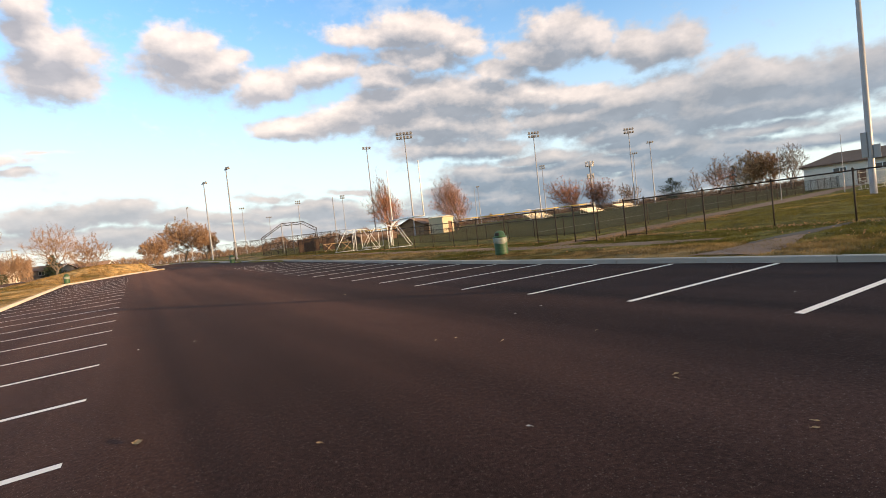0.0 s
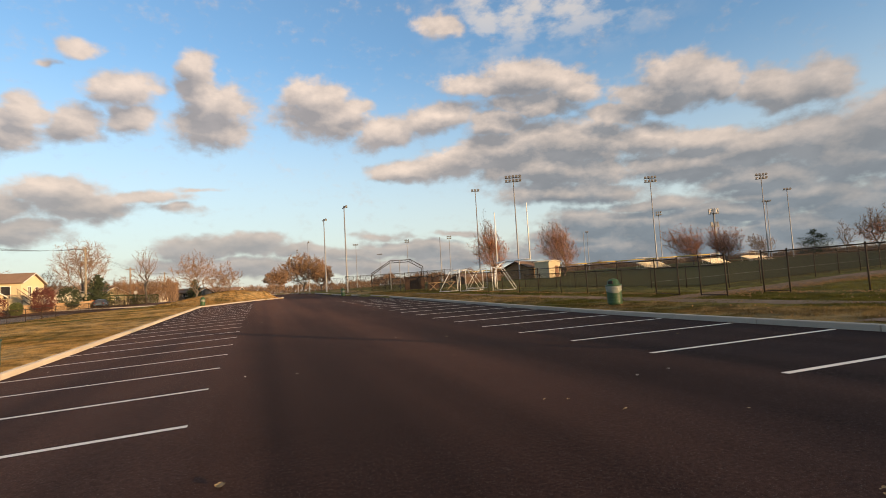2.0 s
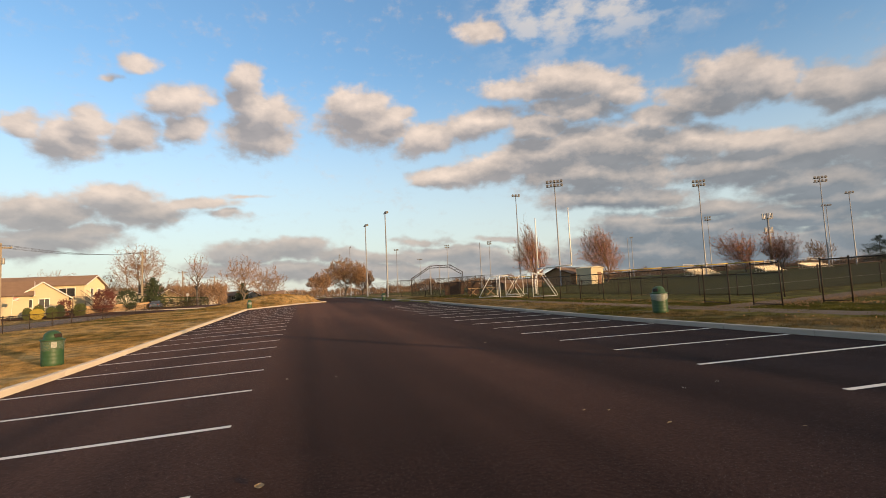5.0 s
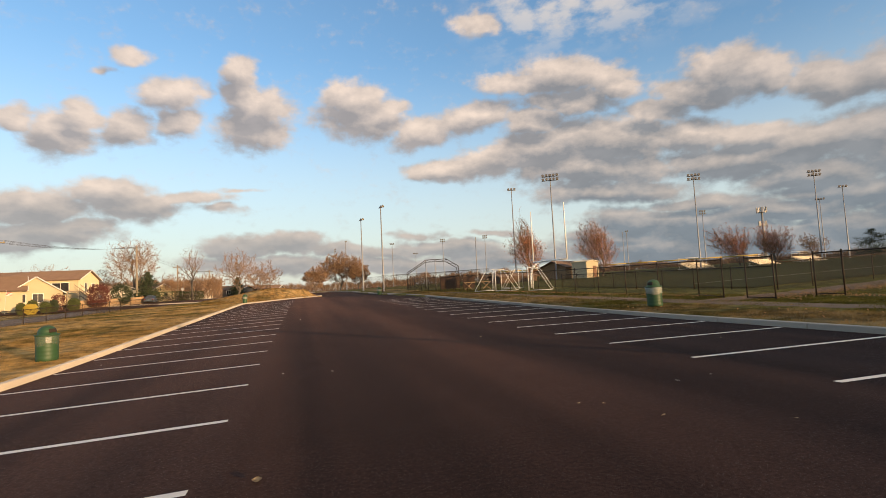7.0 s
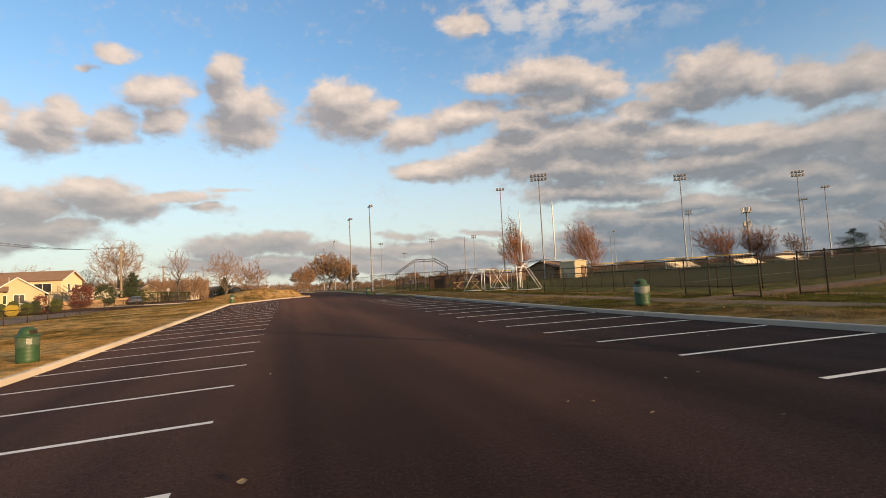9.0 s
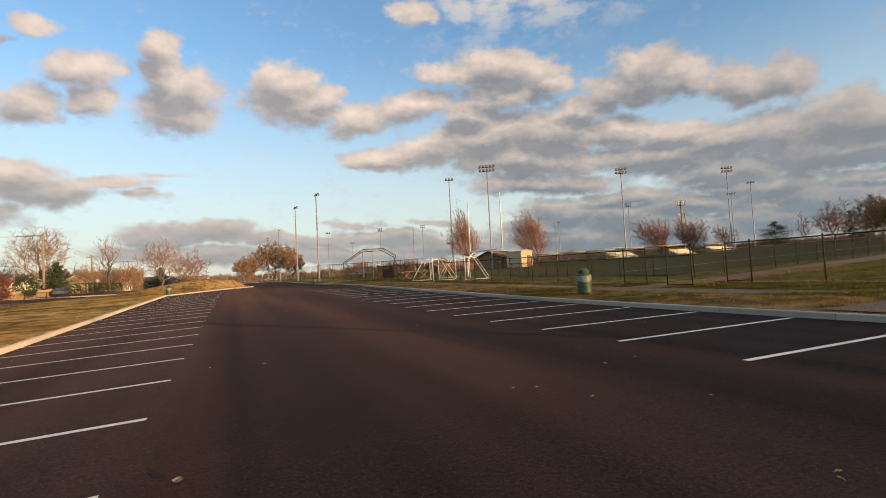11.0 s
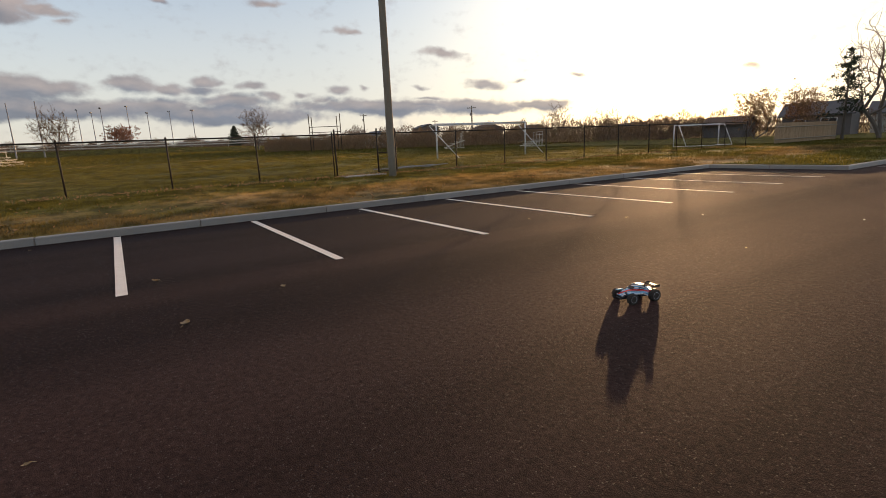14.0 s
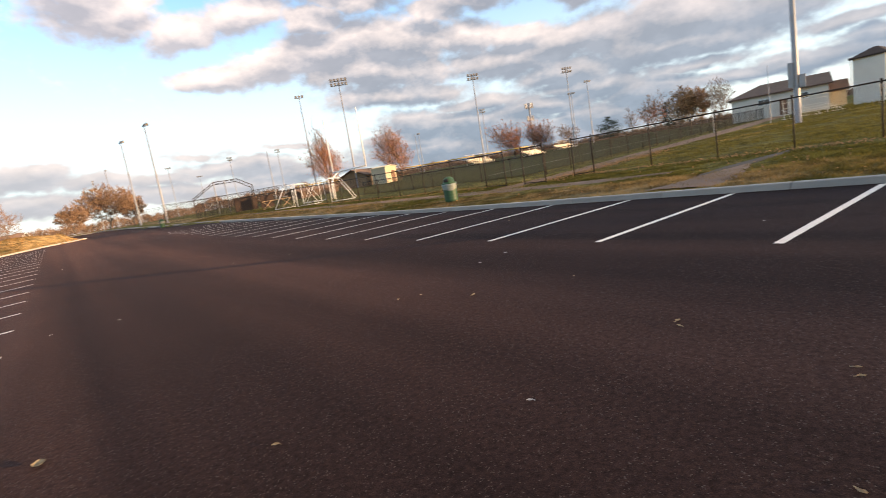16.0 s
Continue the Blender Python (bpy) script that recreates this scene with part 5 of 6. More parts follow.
shrub(-24.5, 128.0, 1.6, 2.0, M["green_leaf"], 71, "long clipped green hedge along the street", "hedge", 2400, True, 78, 10.0, 0.12)
shrub(-29.0, 107.5, 2.0, 1.4, M["rust"], 72, "low rusty shrub in front of the tan house", n=600)


def board_fence(x0, y0, x1, y1, high, board, label, gap=0.012, material="tan_wood", lift=0.04):
    """A close-boarded fence; every board is a piece of its own."""
    f = thing("board_fence", Matrix(), label, "fence")
    n = int(math.hypot(x1 - x0, y1 - y0) / board)
    turn = math.atan2(y1 - y0, x1 - x0)
    bm = boxed(-board / 2 + gap / 2, board / 2 - gap / 2, -0.012, 0.012, 0.0, high, 0)
    me = bpy.data.meshes.new("board")
    bm.to_mesh(me)
    bm.free()
    me.materials.append(M[material])
    for i in range(n):
        u = (i + 0.5) / n
        x, y = x0 + (x1 - x0) * u, y0 + (y1 - y0) * u
        share("board", me, Matrix.Translation((x, y, land_z(x, y) + lift + 0.02 * noise.noise((x * 3, y * 3, 0)))) @ Matrix.Rotation(turn + 0.03 * noise.noise((i * 1.3, 0, 0)), 4, "Z"), f)
    for z in (0.35, high - 0.3):
        a, b = Vector((x0, y0, land_z(x0, y0) + z)), Vector((x1, y1, land_z(x1, y1) + z))
        part("fence_rail", tubed(a + Vector((0.05 * math.sin(turn), -0.05 * math.cos(turn), 0)), b + Vector((0.05 * math.sin(turn), -0.05 * math.cos(turn), 0)), 0.045, sides=4), M["wood"], f)
    return f


board_fence(20.6, -46.0, 20.6, -58.0, 1.65, 0.15, "close-boarded weathered timber fence at the back of the yard", 0.03)
board_fence(-34.0, 88.8, -28.4, 106.0, 1.3, 0.2, "low tan board fence round the front yards")
ribbon("street", [(-25.8, -40, 1), (-25.8, 60, 1), (-26.2, 85, 1), (-26.0, 110, 1), (-22, 150, 1), (-9, 205, 1)], 4.1, land_z, 0.05, M["street"], "grey asphalt street below the houses", "road")
fence_run([(-21.5, 22.0), (-21.2, 62.0), (-21.6, 78.0), (-22.4, 100.0), (-21.8, 118.0)], 1.18, "low black chain-link fence along the street", coarse=True, steps_of=3.6)


def utility_pole(x, y, high, label, arm=True, turn=0.0):
    z = land_z(x, y)
    u = thing("utility_pole", pose(x, y, z, 0, 0, turn), label, "utility pole", "utility poles")
    bm = bmesh.new()
    turned(bm, [(0.21, -0.2), (0.20, 1.0), (0.14, high)], 10)
    part("pole", bm, M["wood"], u)
    if arm:
        part("crossarm", boxed(-1.1, 1.1, -0.06, 0.06, high - 0.6, high - 0.46, 0.01), M["wood"], u)
        for k in (-1.0, -0.45, 0.45, 1.0):
            bm = bmesh.new()
            turned(bm, [(0.05, high - 0.46), (0.07, high - 0.40), (0.04, high - 0.30)], 8, Matrix.Translation((k, 0, 0)))
            part("insulator", bm, M["galv"], u)
        bm = bmesh.new()
        turned(bm, [(0.15, high - 2.3), (0.17, high - 2.25), (0.17, high - 1.7), (0.13, high - 1.6)], 12, Matrix.Translation((0.3, 0, 0)))
        part("transformer", bm, M["galv"], u)
    return Vector((x, y, z + high))


def utility_line():
    tops = [utility_pole(-31.8, 64.6, 8.8, "weathered timber utility pole beside the street", turn=0), utility_pole(-32.6, 116.5, 12.0, "weathered timber utility pole beside the street", turn=5),
            utility_pole(-30.0, 140.0, 9.0, "weathered timber utility pole down the street", turn=10), utility_pole(-27.0, 167.0, 8.8, "weathered timber utility pole far down the street", turn=12)]
    back = [Vector((-32.4, 20.0, 9.2))] + tops
    for k, side in enumerate((-1.0, -0.45, 0.45, 1.0)):
        bm = bmesh.new()
        for a, b in zip(back, back[1:]):
            p = None
            for i in range(9):
                u = i / 8
                q = a.lerp(b, u) + Vector((side, 0, -0.3 - 1.4 * 4 * u * (1 - u) * 0.5 - (0.0 if k < 2 else 0.0)))
                if p is not None:
                    tube(bm, p, q, 0.016, sides=3, caps=False)
                p = q
        tagged(part("overhead_wire", bm, M["black"]), "thin black overhead wire along the street poles", "wire", "overhead wires")


utility_line()
for az, d, high, label in ((126.5, 125, 9.0, "timber utility pole behind the reeds"), (114.6, 170, 9.5, "timber utility pole far behind the field"), (122.4, 200, 8.0, "timber utility pole far behind the field")):
    x, y = polar(az, d)
    utility_pole(x, y, high, label, turn=40)


# the ball field side
gable_house(47.3, 74.5, 22, 3.3, 3.0, 2.75, 2.95, "small cream block hut with a flat lid and brown door", "cream", "cream", 0.12, (), (0.55, -0.02, 0), name="hut")
x, y = polar(28.2, 92)
gable_house(x, y, -60, 5.0, 7.5, 2.2, 3.2, "low brown dugout shed with a shallow roof", "tan_wood", "shingle", 0.5, (), name="dugout")
x, y = polar(21.6, 86)
gable_house(x, y, -72, 3.0, 8.5, 1.2, 1.6, "long low brown dugout with a flat roof", "shingle", "shingle", 0.4, ((-1.51, 4.2, 0.7, 6.4, 0.7, -90),), name="dugout")


def long_building():
    """A long block building seen on its eaves side; its roof is hipped at one end and gabled at the other."""
    x, y = polar(75.2, 94)
    h = thing("field_house", pose(x, y, 1.85, 0, 0, 18), "long pale block building with a brown hipped and gabled roof", "building", "buildings")
    w, l, wall, peak, over, hip = 9.0, 11.6, 3.25, 4.8, 0.5, 3.6
    bm = bmesh.new()
    for x0, x1, y0, y1 in ((-w / 2, w / 2, 0, 0.2), (-w / 2, w / 2, l - 0.2, l), (-w / 2, -w / 2 + 0.2, 0.2, l - 0.2), (w / 2 - 0.2, w / 2, 0.2, l - 0.2)):
        box(bm, x0, x1, y0, y1, -0.2, wall)
    part("wall", bm, M["block"], h)
    bm = bmesh.new()
    tri = [[bm.verts.new((px, py, pz)) for px, pz in ((-w / 2, wall), (w / 2, wall), (0, peak))] for py in (0.0, 0.16)]
    bm.faces.new(tri[0])
    bm.faces.new(tri[1][::-1])
    for i in range(3):
        bm.faces.new((tri[0][i], tri[1][i], tri[1][(i + 1) % 3], tri[0][(i + 1) % 3]))
    part("gable", bm, M["tan_wood"], h, "brown boarded gable")
    ex, ez = w / 2 + over, wall - 0.12
    ridge_a, ridge_b = (0, -over, peak), (0, l - hip, peak)
    for corners in (((-ex, -over, ez), (-ex, l + over, ez), ridge_b, ridge_a), ((ex, l + over, ez), (ex, -over, ez), ridge_a, ridge_b), ((-ex, l + over, ez), (ex, l + over, ez), ridge_b)):
        bm = bmesh.new()
        low = [bm.verts.new(c) for c in corners]
        top = [bm.verts.new((c[0], c[1], c[2] + 0.18)) for c in corners]
        bm.faces.new(low)
        bm.faces.new(top[::-1])
        for i in range(len(low)):
            bm.faces.new((low[i], top[i], top[(i + 1) % len(low)], low[(i + 1) % len(low)]))
        bmesh.ops.recalc_face_normals(bm, faces=bm.faces)
        part("roof", bm, M["shingle"], h)
    window(h, -w / 2 - 0.01, 3.0, 2.2, 1.4, 0.7, -90)
    window(h, -w / 2 - 0.01, 7.5, 2.2, 1.4, 0.7, -90)
    part("door", boxed(-0.48, 0.48, -0.05, 0.03, 0.0, 2.1, 0.01, pose(-w / 2 - 0.02, 5.2, 0, 0, 0, -90)), M["door_brown"], h)
    x3, y3 = polar(76.5, 97)
    gable_house(x3, y3, 18, 3.0, 4.0, 2.3, 3.5, "small cream gabled wing with a brown roof", "cream", "shingle", 0.3, ((0, -0.01, 1.5, 0.9, 0.8, 0),), name="field_house", z=1.95)


long_building()


def press_tower():
    x, y = polar(78.5, 80)
    z = land_z(x, y)
    t = thing("press_tower", pose(x, y, z - 0.1, 0, 0, -11), "two-storey pale press tower with a brown hipped roof", "building")
    w, e = 1.58, 5.4
    bm = bmesh.new()
    for x0, x1, y0, y1 in ((-w, w, -w, -w + 0.2), (-w, w, w - 0.2, w), (-w, -w + 0.2, -w + 0.2, w - 0.2), (w - 0.2, w, -w + 0.2, w - 0.2)):
        box(bm, x0, x1, y0, y1, 0, e)
    part("wall", bm, M["block"], t)
    bm = bmesh.new()
    o = w + 0.3
    base = [bm.verts.new(p) for p in ((-o, -o, e - 0.05), (o, -o, e - 0.05), (o, o, e - 0.05), (-o, o, e - 0.05))]
    top = [bm.verts.new(p) for p in ((-o, -o, e + 0.08), (o, -o, e + 0.08), (o, o, e + 0.08), (-o, o, e + 0.08))]
    ridge = [bm.verts.new((0, -0.25, e + 1.0)), bm.verts.new((0, 0.25, e + 1.0))]
    bm.faces.new(base[::-1])
    for i in range(4):
        bm.faces.new((base[i], base[(i + 1) % 4], top[(i + 1) % 4], top[i]))
    bm.faces.new((top[0], top[1], ridge[0]))
    bm.faces.new((top[1], top[2], ridge[1], ridge[0]))
    bm.faces.new((top[2], top[3], ridge[1]))
    bm.faces.new((top[3], top[0], ridge[0], ridge[1]))
    part("roof", bm, M["roof_dark"], t)
    window(t, 0.3, -w - 0.01, 3.6, 0.7, 1.0, 0)
    part("door", boxed(-0.45, 0.45, -0.04, 0.04, 0.1, 2.1, 0.01, pose(-0.7, -w - 0.02, 0, 0, 0, 0)), M["door_brown"], t)


press_tower()


def bleachers(x, y, turn, rows, length, label, z=None):
    """Open aluminium bleachers: plank seats and footboards on braced frames, with a back rail."""
    z = land_z(x, y) if z is None else z
    b = thing("bleachers", pose(x, y, z, 0, 0, turn), label, "bleachers", "bleachers")
    for r in range(rows):
        part("seat_plank", boxed(-length / 2, length / 2, r * 0.62, r * 0.62 + 0.26, 0.42 + r * 0.24, 0.46 + r * 0.24, 0.008), M["alu"], b)
        part("footboard", boxed(-length / 2, length / 2, r * 0.62 - 0.32, r * 0.62 - 0.06, 0.12 + r * 0.24, 0.15 + r * 0.24, 0.008), M["alu"], b)
        if rows > 3 and length > 4.9:
            part("riser", boxed(-length / 2, length / 2, r * 0.62 + 0.255, r * 0.62 + 0.28, 0.24 + r * 0.24, 0.42 + r * 0.24, 0.004), M["alu"], b)
    n = max(2, int(length / 1.8))
    for i in range(n + 1):
        px = -length / 2 + 0.15 + (length - 0.3) * i / n
        bm = bmesh.new()
        tube(bm, (px, -0.3, 0.03), (px, rows * 0.62, 0.03), 0.03, sides=4)
        tube(bm, (px, -0.3, 0.1), (px, rows * 0.62, 0.1 + rows * 0.24), 0.03, sides=4)
        for r in range(rows):
            tube(bm, (px, r * 0.62 + 0.13, 0.03), (px, r * 0.62 + 0.13, 0.42 + r * 0.24), 0.022, sides=4)
        part("frame", bm, M["alu"], b)
        part("rail_post", tubed((px, rows * 0.62 - 0.3, 0.2), (px, rows * 0.62 - 0.3, 0.42 + rows * 0.24 + 0.75), 0.025, sides=6), M["alu"], b)
    for dz in (0.35, 0.72):
        part("back_rail", tubed((-length / 2, rows * 0.62 - 0.3, 0.42 + rows * 0.24 + dz), (length / 2, rows * 0.62 - 0.3, 0.42 + rows * 0.24 + dz), 0.025, sides=6), M["alu"], b)
    return b


for az, d, turn, rows, length, label in ((43.1, 112, 0, 5, 6.2, "sunlit aluminium bleachers at the far side of the football field"), (48.9, 112, 0, 4, 5.0, "sunlit aluminium bleachers beside the tall mast"),
                                         (52.4, 124, 0, 4, 6.5, "aluminium bleachers at the far side of the football field"), (80.8, 70, -30, 3, 4.5, "small aluminium bleachers beside the press tower"),
                                         (82.8, 70, -30, 3, 4.0, "small aluminium bleachers at the light pole"), (74.6, 66, -40, 4, 4.8, "small aluminium bleachers before the long building"),
                                         (123.6, 74, 150, 4, 4.5, "aluminium bleachers across the playing field"), (132.4, 70, 150, 3, 5.5, "aluminium bleachers across the playing field")):
    x, y = polar(az, d)
    bleachers(x, y, turn, rows, length, label)


def soccer_goal(x, y, turn, w, h, d, label, braces=True):
    g = thing("soccer_goal", pose(x, y, land_z(x, y), 0, 0, turn), label, "goal", "goals")
    r = 0.045
    for s in (-w / 2, w / 2):
        part("goalpost", tubed((s, 0, 0), (s, 0, h + r), r, sides=10), M["white"], g)
        part("stay", tubed((s, 0, h), (s, d * 0.38, h - 0.05), r * 0.7, sides=8), M["white"], g)
        part("stay", tubed((s, d * 0.38, h - 0.05), (s, d, 0.03), r * 0.7, sides=8), M["white"], g)
        part("ground_bar", tubed((s, 0, 0.04), (s, d, 0.04), r * 0.7, sides=8), M["white"], g)
    part("crossbar", tubed((-w / 2, 0, h), (w / 2, 0, h), r, sides=10), M["white"], g)
    part("back_bar", tubed((-w / 2, d, 0.04), (w / 2, d, 0.04), r * 0.7, sides=8), M["white"], g)
    if braces:
        part("top_bar", tubed((-w / 2, d * 0.38, h - 0.05), (w / 2, d * 0.38, h - 0.05), r * 0.6, sides=8), M["white"], g)


for az, d, turn in ((25.6, 51.5, 240), (22.0, 55.0, 242), (21.4, 57.0, 70), (24.5, 60.3, 70)):
    x, y = polar(az, d)
    soccer_goal(x, y, turn, 6.2, 2.25, 2.1, "white steel soccer goal behind the fence")
soccer_goal(25.5, -43.0, 70, 4.5, 1.8, 1.6, "white soccer goal near the board fence")


def large_goal():
    a, b = Vector((31.07, -19.8)), Vector((29.95, -27.2))
    z = land_z(30.5, -23.5)
    along, back = (b - a).normalized(), Vector((0.8, 0.1))
    g = thing("soccer_goal", Matrix(), "large white soccer goal with slanting stays on the playing field", "goal", "goals")
    def at(p, h):
        return (p.x, p.y, z + h)
    for p in (a, b):
        foot = p + along * 1.95 + back * 0.4
        part("goalpost", tubed(at(p, -0.05), at(p, 2.5), 0.06, sides=10), M["white"], g)
        part("stay", tubed(at(p + back, 2.38), at(foot, 0.02), 0.035, sides=8), M["white"], g)
        part("top_arm", tubed(at(p, 2.44), at(p + back, 2.38), 0.04, sides=8), M["white"], g)
    part("crossbar", tubed(at(a, 2.44), at(b, 2.44), 0.06, sides=10), M["white"], g)
    part("back_bar", tubed(at(a + back, 2.38), at(b + back, 2.38), 0.04, sides=8), M["white"], g)


large_goal()


def football_goal():
    (xl, yl), (xr, yr) = polar(26.05, 61), polar(29.72, 55)
    z = land_z(xl, yl)
    g = thing("football_goal", Matrix(), "white gooseneck football goalpost with tall uprights", "goal", "goals")
    zl, zt = height_at(2.1, 58), height_at(8.1, 58)
    part("crossbar", tubed((xl, yl, zl), (xr, yr, zl), 0.09, sides=10), M["white"], g)
    part("upright", tubed((xl, yl, zl), (xl, yl, zt), 0.075, 0.06, 10), M["white"], g)
    part("upright", tubed((xr, yr, zl), (xr, yr, zt), 0.075, 0.06, 10), M["white"], g)
    bm = bmesh.new()
    bx, by = polar(25.65, 58.5)
    path = [Vector((bx, by, z - 0.1)), Vector((bx, by, z + 1.3))]
    end = Vector(((xl * 2 + xr) / 3, (yl * 2 + yr) / 3, zl))
    for i in range(1, 9):
        a = math.pi / 2 * i / 8
        path.append(Vector((bx + (end.x - bx) * (1 - math.cos(a)), by + (end.y - by) * (1 - math.cos(a)), z + 1.3 + (zl - z - 1.3) * math.sin(a))))
    for p, q in zip(path, path[1:]):
        tube(bm, p, q, 0.10, sides=12)
    part("gooseneck", bm, M["white"], g)


football_goal()


def backstop():
    x, y = polar(14.6, 88)
    z = land_z(x, y)
    b = thing("backstop", pose(x, y, z, 0, 0, -12), "dark trapezoid steel backstop frame of the ball field", "backstop")
    for k in (-1.2, 0.4):
        part("frame_post", tubed((k, -1.6, -0.1), (k, -1.6, 4.9), 0.075, sides=8), M["galv"], b)
    outline = ((-4.5, 0.0), (-4.5, 2.8), (-1.2, 4.85), (2.3, 4.9), (4.4, 3.6), (4.4, 0.0))
    rings = [[Vector((px, yy, pz - drop if pz else -0.1)) for px, pz in outline] for yy, drop in ((-1.6, 0.0), (1.4, 0.25))]
    for ring in rings:
        bm = bmesh.new()
        for p, q in zip(ring, ring[1:]):
            tube(bm, p, q, 0.055, sides=6)
        part("arch", bm, M["black"], b)
    for p, q in zip(rings[0][1:-1], rings[1][1:-1]):
        part("purlin", tubed(p, q, 0.04, sides=6), M["black"], b)
    for i in range(1, 4):
        for k in range(3):
            p = rings[k % 2][i].lerp(rings[k % 2][i + 1], k / 3)
            q = rings[1 - k % 2][i].lerp(rings[1 - k % 2][i + 1], (k + 1) / 3)
            part("brace", tubed(p, q, 0.03, sides=6), M["black"], b)
    share("netting", link_mesh(8.9, 2.7, 0.15, 0.005), pose(-4.5, 1.4, 0.1), b)
    fence_run([polar(8.8, 78), polar(12.0, 84), polar(17.2, 80), polar(20.0, 72)], 2.6, "tall black chain-link fence round the ball field", coarse=True)
    fence_run([polar(7.0, 150), polar(21.0, 140)], 3.4, "far tall chain-link outfield fence", coarse=True, steps_of=6.0)


backstop()


def yellow_fence():
    pts = [polar(22.0, 118), polar(33.0, 112), polar(48.0, 110)]
    fence_run(pts, 2.0, "outfield chain-link fence with a yellow cap", coarse=True, rail=M["yellow"], steps_of=6.0)


yellow_fence()


def mast():
    x, y = polar(48.7, 175)
    z = land_z(x, y)
    top = height_at(5.9, 175) - z
    m = thing("antenna_mast", pose(x, y, z), "tall grey telephone mast with antenna panels", "mast")
    bm = bmesh.new()
    turned(bm, [(0.45, -0.1), (0.25, top)], 10)
    part("mast_pole", bm, M["galv"], m)
    for z0, r in ((top - 1.5, 1.3), (top - 5.6, 1.0)):
        part("platform", boxed(-r * 0.7, r * 0.7, -r * 0.7, r * 0.7, z0 - 0.1, z0, 0.02), M["galv"], m)
        for k in range(9):
            a = k * math.tau / 9
            part("antenna_panel", boxed(-0.13, 0.13, -0.08, 0.08, z0 - 0.2, z0 + 1.5, 0.03, pose(r * math.cos(a), r * math.sin(a), 0, 0, 0, math.degrees(a))), M["galv"], m)


mast()
# beyond the playing field; dim walls carry their backlit shade in the colour
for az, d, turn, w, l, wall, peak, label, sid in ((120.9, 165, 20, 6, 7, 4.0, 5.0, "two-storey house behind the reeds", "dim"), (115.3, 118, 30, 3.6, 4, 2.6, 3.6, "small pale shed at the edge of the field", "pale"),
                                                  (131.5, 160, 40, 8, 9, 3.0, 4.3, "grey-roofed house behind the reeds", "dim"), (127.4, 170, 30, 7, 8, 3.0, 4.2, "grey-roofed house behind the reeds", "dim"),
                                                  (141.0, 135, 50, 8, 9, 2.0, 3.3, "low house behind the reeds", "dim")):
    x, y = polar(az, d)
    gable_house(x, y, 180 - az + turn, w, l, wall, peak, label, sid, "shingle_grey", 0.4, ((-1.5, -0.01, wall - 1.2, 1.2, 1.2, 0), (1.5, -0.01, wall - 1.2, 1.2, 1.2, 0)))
x, y = polar(156.9, 88)
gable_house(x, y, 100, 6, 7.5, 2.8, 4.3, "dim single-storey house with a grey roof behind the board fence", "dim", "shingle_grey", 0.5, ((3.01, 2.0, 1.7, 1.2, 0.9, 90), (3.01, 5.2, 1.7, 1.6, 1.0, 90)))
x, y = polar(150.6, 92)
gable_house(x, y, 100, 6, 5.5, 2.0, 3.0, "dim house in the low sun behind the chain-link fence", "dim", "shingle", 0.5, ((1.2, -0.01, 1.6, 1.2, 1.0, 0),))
x, y = polar(163.0, 95)
gable_house(x, y, 100, 6, 9, 2.8, 4.2, "pale house with a grey roof past the corner tree", "pale", "shingle_grey", 0.5, ((3.01, 5.0, 1.7, 1.8, 1.0, 90),))


def goal_frame_far():
    x, y = polar(110.4, 80)
    z = land_z(x, y)
    f = thing("steel_frame", pose(x, y, z, 0, 0, 66), "open grey steel backstop frame far across the field", "frame")
    for k in (-2.3, -1.8, 1.9, 2.3):
        part("frame_post", tubed((k, 0, -0.1), (k, 0, 5.2 + 0.4 * (abs(k) > 2.1)), 0.06, sides=6), M["black"], f)
    for zz in (2.9, 3.7):
        part("frame_beam", tubed((-2.3, 0, zz), (2.3, 0, zz), 0.05, sides=6), M["black"], f)


goal_frame_far()


def rail_fence_far():
    g = thing("rail_fence", Matrix(), "long pale three-rail fence on the bank beyond the playing field", "fence")
    spots = []
    for k in range(13):
        x, y = polar(80.5 + 2.5 * k, 129)
        spots.append(Vector((x, y, land_z(x, y))))
    for p in spots:
        part("post", tubed(p - Vector((0, 0, 0.2)), (p.x, p.y, 5.15), 0.07, sides=6), M["alu"], g)
    for z in (5.1, 4.5, 3.95):
        for p, q in zip(spots, spots[1:]):
            part("rail", tubed((p.x, p.y, z), (q.x, q.y, z), 0.12, sides=6), M["alu"], g)


rail_fence_far()


def street_sign(x, y, turn, label):
    """An octagonal sign plate on a steel post, seen from its back."""
    z = land_z(x, y)
    g = thing("street_sign", pose(x, y, z, 0, 0, turn), label, "sign")
    part("sign_post", tubed((0, 0, -0.2), (0, 0, 2.7), 0.035, sides=6), M["galv"], g)
    bm = bmesh.new()
    turned(bm, [(0.32, -0.012), (0.32, 0.012)], 8, pose(0, -0.05, 2.4, 90, 0, 0) @ Matrix.Rotation(math.pi / 8, 4, "Z"))
    part("sign_plate", bm, M["galv"], g)


street_sign(*polar(-11.68, 112), 8, "pale octagonal sign on a steel post at the street")


def house_flag():
    x, y = polar(-25.4, 88)
    z = land_z(x, y)
    g = thing("flag", pose(x, y, z, 0, 0, 24), "small striped flag on a slanted pole at the yellow house", "flag")
    part("flag_pole", tubed((0, 0, 0.0), (0.2, -0.2, 3.3), 0.02, sides=6), M["trim"], g)
    for k in range(6):
        part("stripe", boxed(-0.5, 0.1, -0.21, -0.19, 2.6 + k * 0.08, 2.68 + k * 0.08, 0, pose(0, 0, 0, 0, 14, 0)), M["shell_cloth"] if k % 2 else M["trim"], g)


